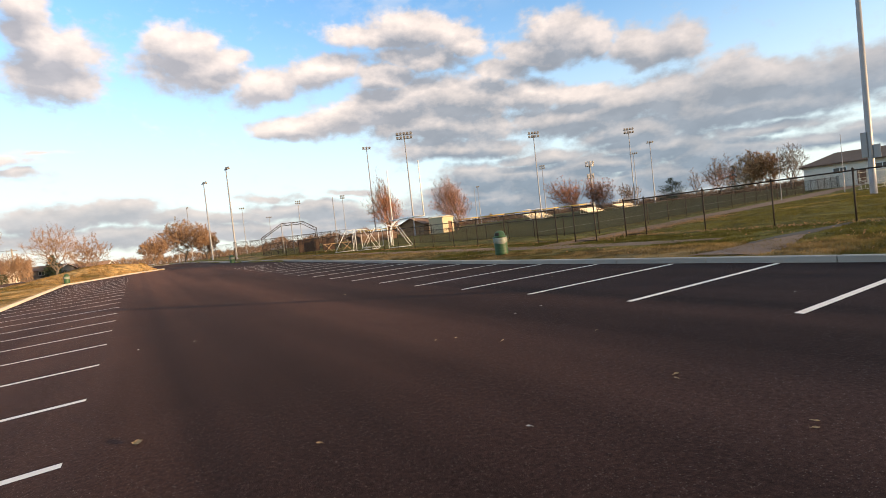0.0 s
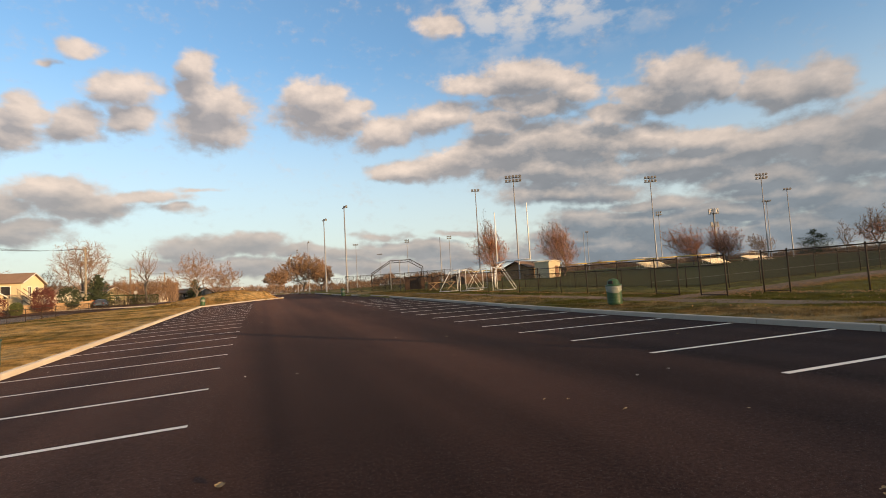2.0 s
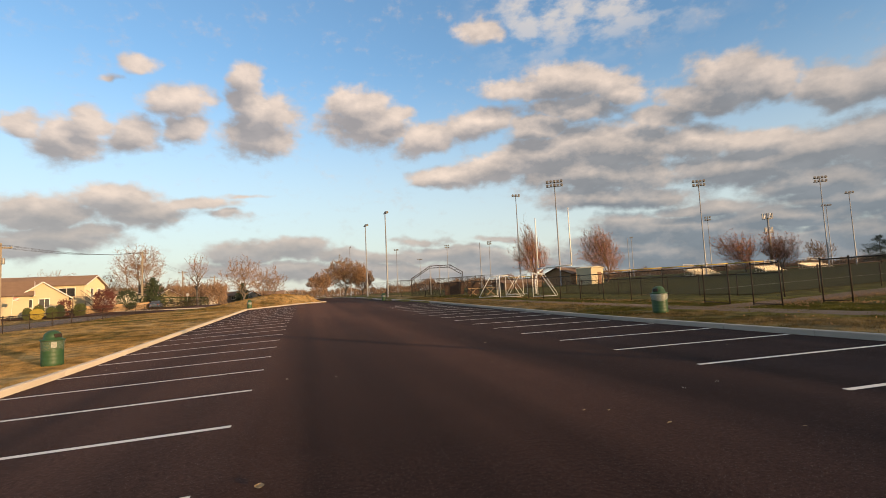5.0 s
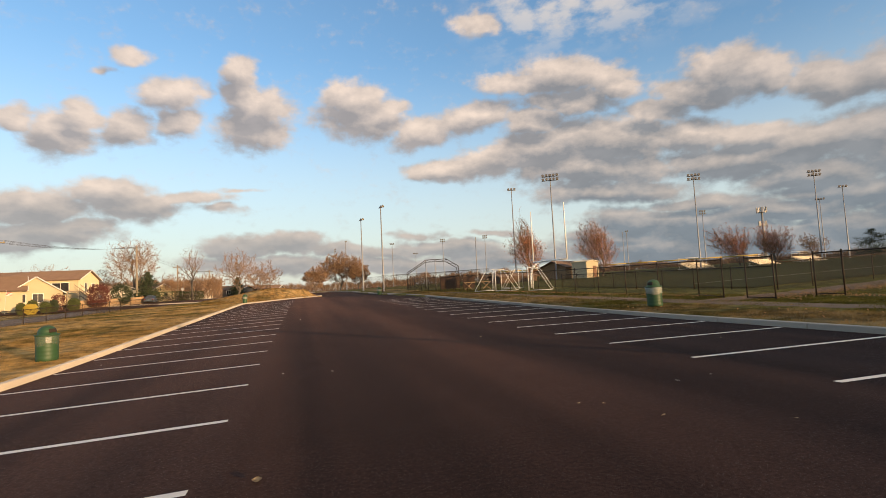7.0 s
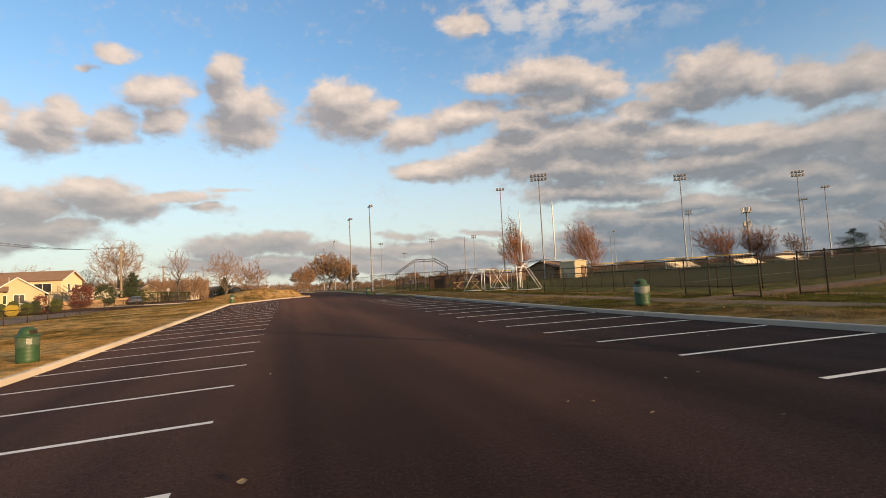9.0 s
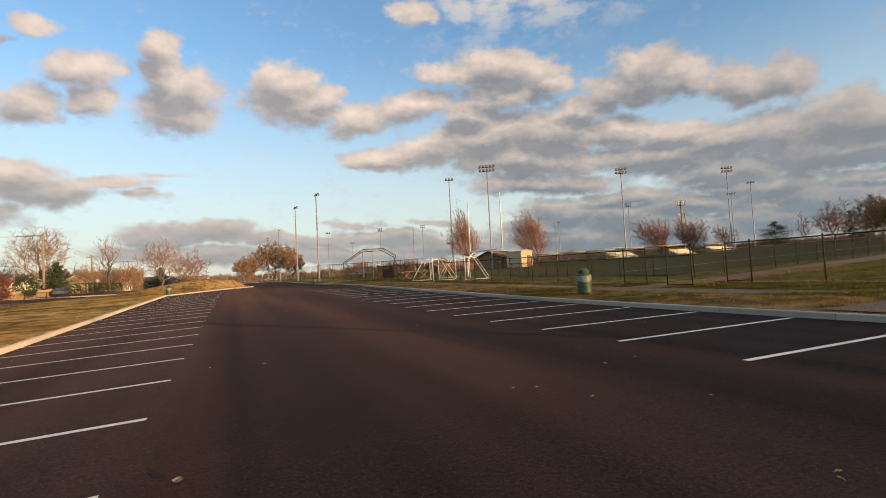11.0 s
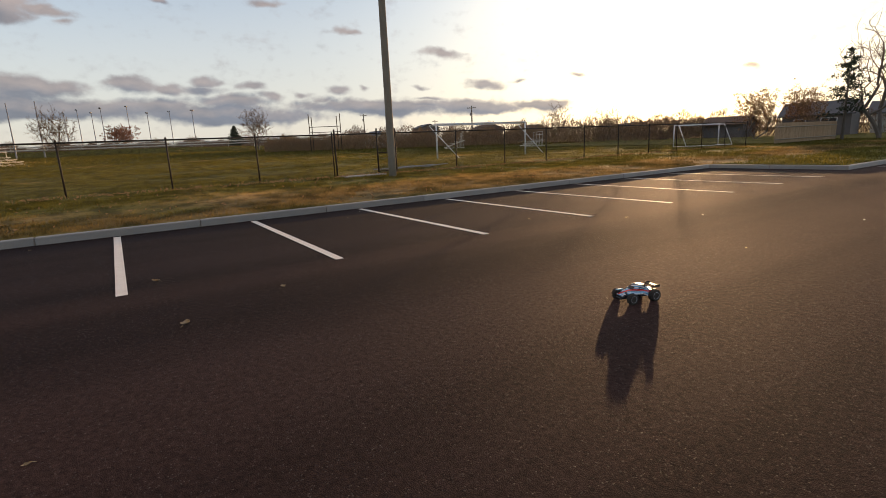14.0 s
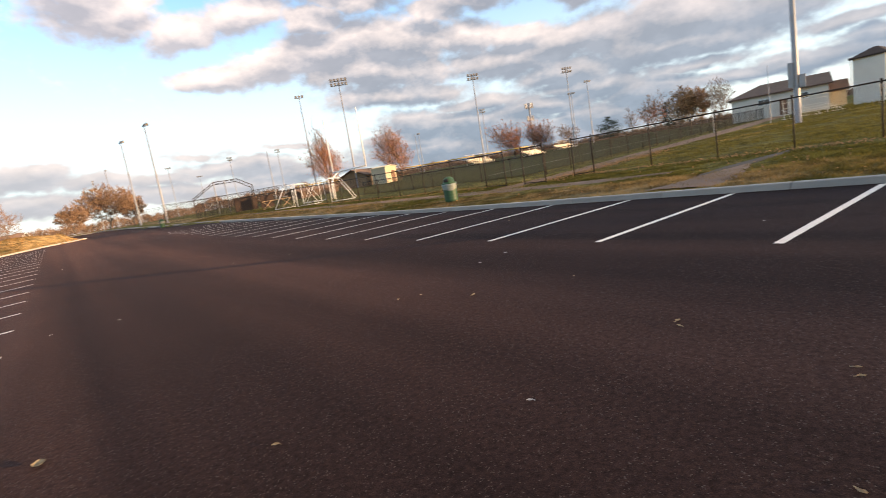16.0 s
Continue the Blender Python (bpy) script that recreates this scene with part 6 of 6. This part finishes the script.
M["shell_cloth"] = mat("red_cloth", (0.30, 0.03, 0.03), (0.42, 0.05, 0.05), 4, 0.8)
house_flag()


def wind_screen(az0, az1, d, high, label):
    """A brown mesh screen tied to the fence."""
    (x0, y0), (x1, y1) = polar(az0, d), polar(az1, d)
    a = math.atan2(y1 - y0, x1 - x0)
    long = math.hypot(x1 - x0, y1 - y0)
    z = land_z((x0 + x1) / 2, (y0 + y1) / 2)
    g = thing("wind_screen", pose(x0, y0, z, 0, 0, math.degrees(a)), label, "screen", "wind screens")
    part("screen_cloth", boxed(0, long, -0.01, 0.01, 0.25, high, 0.002), M["screen"], g)
    for k in range(4):
        part("screen_post", tubed((long * k / 3, 0.06, -0.1), (long * k / 3, 0.06, high + 0.1), 0.035, sides=6), M["black"], g)


M["screen"] = mat("brown_screen", (0.05, 0.028, 0.018), (0.10, 0.06, 0.04), 1.5, 0.9)
wind_screen(15.4, 17.6, 66, 1.9, "dark brown screen on the ball field fence")
wind_screen(18.0, 19.3, 64, 1.7, "dark brown screen beside the ball field gate")


def trestle(az, d):
    x, y = polar(az, d)
    g = thing("trestle", pose(x, y, land_z(x, y), 0, 0, -az), "weathered timber trestle beside the goals", "trestle")
    for s in (-1.1, 1.1):
        part("leg", tubed((s - 0.5, 0, 0), (s + 0.5, 0, 0.95), 0.05, sides=4), M["tan_wood"], g)
        part("leg", tubed((s + 0.5, 0.08, 0), (s - 0.5, 0.08, 0.95), 0.05, sides=4), M["tan_wood"], g)
    part("top_beam", tubed((-1.7, 0.04, 0.95), (1.7, 0.04, 0.95), 0.05, sides=4), M["tan_wood"], g)


trestle(19.6, 63)

# ---- the model car ----
def livery_mat():
    """Printed polycarbonate shell: white, blue, red and black slashes."""
    m = bpy.data.materials.new("printed_shell")
    m.use_nodes = True
    t = m.node_tree
    bsdf = t.nodes["Principled BSDF"]
    co = node(t, "ShaderNodeTexCoord")
    mp = node(t, "ShaderNodeMapping")
    mp.inputs["Rotation"].default_value = (0.5, 0.9, 0.6)
    mp.inputs["Scale"].default_value = (5.0, 5.0, 5.0)
    t.links.new(co.outputs["Object"], mp.inputs[0])
    w = node(t, "ShaderNodeTexWave", wave_type="BANDS")
    for k, v in (("Scale", 0.42), ("Distortion", 3.0), ("Detail", 1.0), ("Detail Scale", 1.2)):
        w.inputs[k].default_value = v
    t.links.new(mp.outputs[0], w.inputs["Vector"])
    ramp = node(t, "ShaderNodeValToRGB")
    ramp.color_ramp.interpolation = "CONSTANT"
    e = ramp.color_ramp.elements
    e[0].color, e[1].color, e[1].position = (0.02, 0.02, 0.025, 1), (0.7, 0.7, 0.7, 1), 0.14
    for pos, col in ((0.36, (0.08, 0.35, 0.58, 1)), (0.62, (0.75, 0.75, 0.75, 1)), (0.76, (0.02, 0.02, 0.02, 1)), (0.82, (0.10, 0.38, 0.60, 1)), (0.93, (0.55, 0.03, 0.02, 1))):
        n = e.new(pos)
        n.color = col
    t.links.new(w.outputs["Fac"], ramp.inputs[0])
    t.links.new(ramp.outputs[0], bsdf.inputs["Base Color"])
    bsdf.inputs["Roughness"].default_value = 0.25
    bsdf.inputs["Coat Weight"].default_value = 0.4
    return m


M["livery"] = livery_mat()
M["shell_red"] = mat("red_shell", (0.42, 0.025, 0.015), (0.55, 0.04, 0.02), 20, 0.28)
M["shell_blue"] = mat("blue_shell", (0.08, 0.32, 0.52), (0.12, 0.42, 0.62), 20, 0.28)
M["tyre"] = mat("rubber_tyre", (0.025, 0.020, 0.016), (0.055, 0.045, 0.036), 20, 0.85, 0, 0.4, 90)
M["rim"] = mat("pale_rim", (0.36, 0.37, 0.40), (0.48, 0.49, 0.52), 20, 0.4)
M["dark_plastic"] = mat("black_plastic", (0.015, 0.015, 0.016), (0.03, 0.03, 0.032), 20, 0.45)


def loft(sections, material, name, parent, label=""):
    """A shell through cross-sections (y, half width low, half width high, z low, z high), rounded on top."""
    bm = bmesh.new()
    rings = []
    for y, w0, w1, z0, z1 in sections:
        pts = [(-w0, z0), (-w0 * 1.02, z0 + (z1 - z0) * 0.45), (-w1, z1 - (z1 - z0) * 0.12), (-w1 * 0.8, z1), (w1 * 0.8, z1), (w1, z1 - (z1 - z0) * 0.12), (w0 * 1.02, z0 + (z1 - z0) * 0.45), (w0, z0)]
        rings.append([bm.verts.new((x, y, z)) for x, z in pts])
    for a, b in zip(rings, rings[1:]):
        for k in range(8):
            bm.faces.new((a[k], a[(k + 1) % 8], b[(k + 1) % 8], b[k]))
    bm.faces.new(rings[0][::-1])
    bm.faces.new(rings[-1])
    bmesh.ops.recalc_face_normals(bm, faces=bm.faces)
    bmesh.ops.bevel(bm, geom=list(bm.edges), offset=0.003, segments=1, affect="EDGES")
    return part(name, bm, material, parent, label)


def model_car(x, y, az):
    """A tenth-scale stadium truck, nose towards local +Y."""
    c = thing("model_car", pose(x, y, lot_z(x, y) + 0.001, 0, 0, -az) @ Matrix.Scale(0.82, 4), "white, blue and red remote-control truck on the asphalt", "toy car")
    part("chassis", boxed(-0.055, 0.055, -0.22, 0.23, 0.045, 0.065, 0.006), M["dark_plastic"], c)
    body = loft([(-0.20, 0.075, 0.06, 0.085, 0.125), (-0.10, 0.095, 0.085, 0.07, 0.135), (0.0, 0.095, 0.085, 0.065, 0.135), (0.10, 0.09, 0.08, 0.07, 0.13), (0.18, 0.075, 0.065, 0.075, 0.11), (0.235, 0.06, 0.05, 0.075, 0.092)], M["livery"], "body", c, "printed white and blue shell")
    loft([(-0.12, 0.075, 0.06, 0.13, 0.145), (-0.085, 0.076, 0.058, 0.13, 0.182), (0.0, 0.076, 0.058, 0.13, 0.187), (0.045, 0.074, 0.055, 0.13, 0.178), (0.10, 0.068, 0.055, 0.125, 0.134)], M["livery"], "cabin", body, "printed white cabin")
    for s in (-1, 1):
        part("side_window", boxed(-0.055, 0.045, -0.003, 0.003, -0.014, 0.014, 0.004, pose(s * 0.0715, -0.02, 0.158, 0, s * -18, 0) @ Matrix.Rotation(math.pi / 2, 4, "Z")), M["pane"], body, "dark side window")
    part("windscreen", boxed(-0.045, 0.045, -0.003, 0.003, -0.022, 0.022, 0.004, pose(0, 0.076, 0.160, 50, 0, 0)), M["pane"], body, "dark windscreen")
    loft([(-0.088, 0.057, 0.05, 0.181, 0.190), (0.0, 0.057, 0.05, 0.184, 0.194), (0.042, 0.054, 0.046, 0.177, 0.186)], M["livery"], "roof", body, "printed white roof panel")
    loft([(0.10, 0.055, 0.05, 0.128, 0.138), (0.17, 0.05, 0.04, 0.108, 0.12), (0.225, 0.042, 0.03, 0.088, 0.098)], M["livery"], "bonnet", body, "printed bonnet panel")
    for s in (-1, 1):
        part("side_pod", boxed(s * 0.096 - 0.012, s * 0.096 + 0.012, -0.15, 0.02, 0.06, 0.112, 0.008), M["livery"], body)
        for wy, r, w in ((0.165, 0.062, 0.058), (-0.155, 0.066, 0.068)):
            wheel = new("wheel")
            wheel.parent = c
            wheel.matrix_basis = pose(s * 0.135, wy, r, 0, 90, 0)
            bm = bmesh.new()
            turned(bm, [(r * 0.62, -w / 2), (r * 0.93, -w / 2), (r, -w / 2 + 0.01), (r, w / 2 - 0.01), (r * 0.93, w / 2), (r * 0.62, w / 2)], 28)
            tyre = part("tyre", bm, M["tyre"], wheel)
            bm = bmesh.new()
            for k in range(22):
                a = k * math.tau / 22
                for q in (-0.3, 0.3):
                    box(bm, -0.005, 0.005, -0.004, 0.004, -w * 0.14, w * 0.14, 0, Matrix.Rotation(a + q * 0.25, 4, "Z") @ Matrix.Translation((r, 0, q * w)))
            part("tread", bm, M["tyre"], wheel)
            bm = bmesh.new()
            turned(bm, [(r * 0.2, s * -w * 0.2), (r * 0.55, s * w * 0.1), (r * 0.62, s * w * 0.5), (r * 0.66, s * w * 0.53), (r * 0.66, s * w * 0.4)], 24)
            for k in range(6):
                box(bm, 0.0, r * 0.55, -0.004, 0.004, -0.004, 0.004, 0, Matrix.Rotation(k * math.tau / 6, 4, "Z") @ Matrix.Translation((0, 0, s * w * 0.25)))
            part("rim", bm, M["dark_plastic"], wheel)
            bm = bmesh.new()
            for k in range(24):
                a0, a1 = k * math.tau / 24, (k + 1) * math.tau / 24
                tube(bm, (r * 0.62 * math.cos(a0), r * 0.62 * math.sin(a0), s * w * 0.5), (r * 0.62 * math.cos(a1), r * 0.62 * math.sin(a1), s * w * 0.5), 0.0022, sides=5)
            part("rim_edge", bm, M["rim"], wheel, "pale rim edge")
        for wy in (0.165, -0.155):
            part("suspension_arm", tubed((s * 0.04, wy, 0.055), (s * 0.12, wy, 0.062), 0.006), M["dark_plastic"], c)
            part("shock", tubed((s * 0.045, wy + 0.025, 0.13), (s * 0.10, wy + 0.02, 0.06), 0.011), M["dark_plastic"], c)
            fen = part("fender", boxed(s * 0.098 - 0.018, s * 0.098 + 0.018, wy - 0.045, wy + 0.045, 0.116, 0.130, 0.006, Matrix()), M["shell_red"] if wy < 0 else M["shell_blue"], body)
        part("wing_strut", tubed((s * 0.04, -0.17, 0.11), (s * 0.045, -0.235, 0.152), 0.005), M["dark_plastic"], c)
        part("headlight", boxed(s * 0.045 - 0.012, s * 0.045 + 0.012, 0.225, 0.24, 0.082, 0.092, 0.002), M["glass"], body)
    wing = part("wing", boxed(-0.085, 0.085, -0.275, -0.215, 0.150, 0.158, 0.003, Matrix.Translation((0, 0, 0)) ), M["dark_plastic"], c)
    for s in (-1, 1):
        part("wing_end", boxed(s * 0.085 - 0.003, s * 0.085 + 0.003, -0.28, -0.205, 0.14, 0.172, 0.002), M["dark_plastic"], wing)
    part("front_bumper", boxed(-0.05, 0.05, 0.235, 0.262, 0.045, 0.062, 0.006), M["dark_plastic"], c)
    part("rear_bumper", tubed((-0.07, -0.262, 0.07), (0.07, -0.262, 0.07), 0.01), M["rim"], c)
    for s in (-1, 1):
        part("bumper_bracket", tubed((s * 0.03, -0.21, 0.06), (s * 0.03, -0.262, 0.07), 0.007), M["dark_plastic"], c)
    return c


model_car(3.22, -4.3, 13.0)


def street_car(x, y, turn):
    """A sedan at the far side of the street."""
    z = land_z(x, y) + 0.05
    c = thing("sedan", pose(x, y, z, 0, 0, turn), "blue-grey sedan on the street below the houses", "car")
    M["car_paint"] = mat("blue_grey_paint", (0.13, 0.20, 0.27), (0.18, 0.26, 0.34), 1, 0.25, 0.3)
    loft([(-2.25, 0.78, 0.7, 0.45, 0.85), (-1.9, 0.88, 0.8, 0.3, 1.0), (-0.6, 0.9, 0.82, 0.25, 1.02), (0.8, 0.9, 0.82, 0.25, 0.98), (1.8, 0.86, 0.78, 0.3, 0.85), (2.25, 0.75, 0.66, 0.4, 0.7)], M["car_paint"], "body", c)
    loft([(-1.7, 0.78, 0.6, 0.98, 1.05), (-0.9, 0.78, 0.6, 0.98, 1.42), (0.1, 0.78, 0.6, 0.98, 1.46), (1.0, 0.76, 0.6, 0.95, 1.02)], M["pane"], "glasshouse", c, "dark glass cabin")
    loft([(-0.85, 0.6, 0.5, 1.40, 1.45), (0.05, 0.6, 0.5, 1.43, 1.49), (0.15, 0.58, 0.5, 1.42, 1.46)], M["car_paint"], "roof", c)
    for s in (-1, 1):
        for wy in (-1.35, 1.4):
            w = new("wheel")
            w.parent = c
            w.matrix_basis = pose(s * 0.84, wy, 0.32, 0, 90, 0)
            bm = bmesh.new()
            turned(bm, [(0.2, -0.1), (0.31, -0.1), (0.32, 0.0), (0.31, 0.1), (0.2, 0.1)], 20)
            part("tyre", bm, M["tyre"], w)
            bm = bmesh.new()
            turned(bm, [(0.0, s * 0.08), (0.2, s * 0.09), (0.21, s * 0.1)], 16)
            part("rim", bm, M["galv"], w)
        part("headlight", boxed(s * 0.62 - 0.12, s * 0.62 + 0.12, 2.14, 2.24, 0.58, 0.7, 0.02), M["glass"], c)
        part("tail_light", boxed(s * 0.66 - 0.12, s * 0.66 + 0.12, -2.27, -2.17, 0.68, 0.82, 0.02), M["shell_red"], c)


street_car(-27.3, 106.0, 4)

# ---- fallen leaves, scraps and grass ----
M["leaf_pale"] = mat("dry_leaf", (0.34, 0.24, 0.12), (0.60, 0.48, 0.30), 30, 0.8)
M["fallen"] = mat("fallen_leaves", (0.20, 0.10, 0.04), (0.48, 0.27, 0.10), 9, 0.8)
M["scrap"] = mat("pale_scrap", (0.5, 0.48, 0.44), (0.7, 0.68, 0.64), 30, 0.8)


def dry_leaf(x, y, size, turn, material="leaf_pale", label="single dry curled leaf lying on the asphalt"):
    """A curled leaf with a stalk."""
    rng = random.Random(int(x * 977 + y * 131))
    bm = bmesh.new()
    rows = []
    for i in range(6):
        u = i / 5
        w = size * 0.30 * math.sin(math.pi * (0.08 + 0.86 * u)) * (1 + 0.25 * math.sin(9 * u + rng.random() * 6))
        lift = size * (0.16 * (2 * u - 1) ** 2 + 0.03)
        rows.append([bm.verts.new((s * w, (u - 0.5) * size, lift + abs(s) * w * 0.55)) for s in (-1, -0.4, 0.4, 1)])
    for a, b in zip(rows, rows[1:]):
        for k in range(3):
            bm.faces.new((a[k], a[k + 1], b[k + 1], b[k]))
    bmesh.ops.solidify(bm, geom=list(bm.faces), thickness=0.002)
    tube(bm, (0, size * 0.48, size * 0.15), (0.01, size * 0.75, size * 0.06), 0.002, sides=4)
    ob = part("dry_leaf", bm, M[material])
    ob.matrix_basis = pose(x, y, lot_z(x, y) + 0.004, 0, 0, turn)
    tagged(ob, label, "leaf", "leaves on the asphalt")


LEAVES = [(-0.54, 4.88, 0.13), (5.47, -0.52, 0.14), (7.62, -0.41, 0.12), (3.52, 0.47, 0.05), (6.16, -1.65, 0.10), (2.3, 0.82, 0.05), (3.46, 1.07, 0.05), (3.92, 5.1, 0.06),
          (3.85, 2.37, 0.05), (0.75, 3.56, 0.05), (3.36, 6.04, 0.05), (3.58, 1.12, 0.05), (3.96, 2.44, 0.06), (7.56, 1.6, 0.09), (5.08, 14.5, 0.08), (3.64, 5.9, 0.04)]
for k, (x, y, s) in enumerate(LEAVES):
    dry_leaf(x, y, s, 67 * k)
for k in range(60):
    rng = random.Random(900 + k)
    x, y = rng.uniform(-6.2, 12.4), rng.uniform(-16, 34)
    if math.hypot(x, y) > 1.5:
        dry_leaf(x, y, rng.uniform(0.025, 0.06), rng.uniform(0, 360), rng.choice(("leaf_pale", "scrap")), "small pale scrap of leaf on the asphalt")


def scatter_leaves():
    """Leaves blown against the fences."""
    rng = random.Random(77)
    verts, faces = [], []
    for _ in range(5200):
        u = rng.random()
        if u < 0.45:
            x, y = 21.15 + rng.gauss(0.0, 0.28), rng.uniform(-42, 16)
        elif u < 0.7:
            x, y = rng.uniform(19.2, 34), 17.0 + rng.gauss(0, 0.5)
            y += (x - 20) * 0.1
        elif u < 0.85:
            x, y = 19.8 + rng.gauss(0, 0.25), rng.uniform(21, 46)
        else:
            x, y = rng.uniform(13.2, 21), rng.uniform(-20, 40)
        leaf_quads(verts, faces, Vector((x, y, land_z(x, y) + 0.05)), 1, 0.02, 0.05, rng)
    ob = mesh_from("fallen_leaves", verts, faces, M["fallen"])
    tagged(ob, "dry fallen leaves blown along the fences", "leaves", kind="stuff")


scatter_leaves()


def blade_mat():
    m = grass_mat()
    m.name = "grass_blades"
    t = m.node_tree
    bsdf = t.nodes["Principled BSDF"]
    old = bsdf.inputs["Base Color"].links[0].from_socket
    geo = node(t, "ShaderNodeNewGeometry")
    t.links.new(blend(t, 1.0, old, blend(t, geo.outputs["Random Per Island"], (0.84, 0.84, 0.80), (1.25, 1.18, 1.1)), "MULTIPLY"), bsdf.inputs["Base Color"])
    for l in list(bsdf.inputs["Normal"].links):
        t.links.remove(l)
    # light shines through the blades
    thin = node(t, "ShaderNodeBsdfTranslucent")
    t.links.new(bsdf.inputs["Base Color"].links[0].from_socket, thin.inputs["Color"])
    both = node(t, "ShaderNodeMixShader")
    both.inputs[0].default_value = 0.68
    t.links.new(bsdf.outputs[0], both.inputs[1])
    t.links.new(thin.outputs[0], both.inputs[2])
    t.links.new(both.outputs[0], t.nodes["Material Output"].inputs["Surface"])
    return m


M["blade"] = blade_mat()


def grass(name, x0, x1, y0, y1, n, tall, label, seed):
    """Upright blades that catch the low sun; thicker on the ground in some patches than in others."""
    rng = np.random.default_rng(seed)
    x, y = rng.uniform(x0, x1, n), rng.uniform(y0, y1, n)
    keep = np.array([noise.noise((a * 0.35, b * 0.35, 4)) + 0.6 * noise.noise((a * 1.3, b * 1.3, 9)) > rng_k - 0.55 for a, b, rng_k in zip(x, y, rng.uniform(0, 0.8, n))])
    keep &= np.array([not in_lot(a, b) and not in_lot(a + 0.26, b) for a, b in zip(x, y)]) if x0 < 0 else True
    x, y = x[keep], y[keep]
    k = len(x)
    z = np.array([land_z(a, b) for a, b in zip(x, y)]) + 0.0
    turn = rng.uniform(0, math.tau, k)
    w = tall * rng.uniform(0.14, 0.30, k)
    h = tall * rng.uniform(0.5, 1.2, k)
    dx, dy = np.cos(turn) * w, np.sin(turn) * w
    lx, ly = rng.normal(0, 0.45, k) * h, rng.normal(0, 0.45, k) * h
    co = np.empty((k, 3, 3))
    co[:, 0] = np.stack([x - dx, y - dy, z - 0.02], -1)
    co[:, 1] = np.stack([x + dx, y + dy, z - 0.02], -1)
    co[:, 2] = np.stack([x + lx, y + ly, z + h], -1)
    me = bpy.data.meshes.new(name)
    me.vertices.add(3 * k)
    me.vertices.foreach_set("co", co.ravel())
    me.loops.add(3 * k)
    me.loops.foreach_set("vertex_index", np.arange(3 * k, dtype=np.int32))
    me.polygons.add(k)
    me.polygons.foreach_set("loop_start", np.arange(0, 3 * k, 3, dtype=np.int32))
    me.update(calc_edges=True)
    me.materials.append(M["blade"])
    tagged(new(name, me), label, "grass", kind="stuff")


grass("verge_grass", -13.0, -6.4, 6.0, 34.0, 190000, 0.036, "dry straw-coloured grass on the verge by the kerb", 1)
grass("verge_grass", -25.0, -7.3, 12.0, 78.0, 150000, 0.06, "dry straw-coloured grass on the verge below the street", 2)
grass("verge_grass", 12.98, 21.2, -24.0, 24.0, 210000, 0.06, "patchy green and straw grass behind the kerb", 3)
grass("verge_grass", 12.98, 21.2, 24.0, 70.0, 60000, 0.08, "patchy green and straw grass along the fence", 4)
grass("field_grass", 21.2, 60.0, -48.0, 20.0, 380000, 0.07, "short green grass of the playing field", 5)
grass("field_grass", 60.0, 128.0, -70.0, 20.0, 50000, 0.26, "short green grass far across the playing field", 6)
grass("verge_grass", 7.9, 21.2, -60.0, -22.8, 45000, 0.11, "patchy green and straw grass beyond the lot", 7)
grass("mound_grass", -14.0, 2.0, 68.0, 90.0, 20000, 0.16, "dry grass on the low mound", 8)
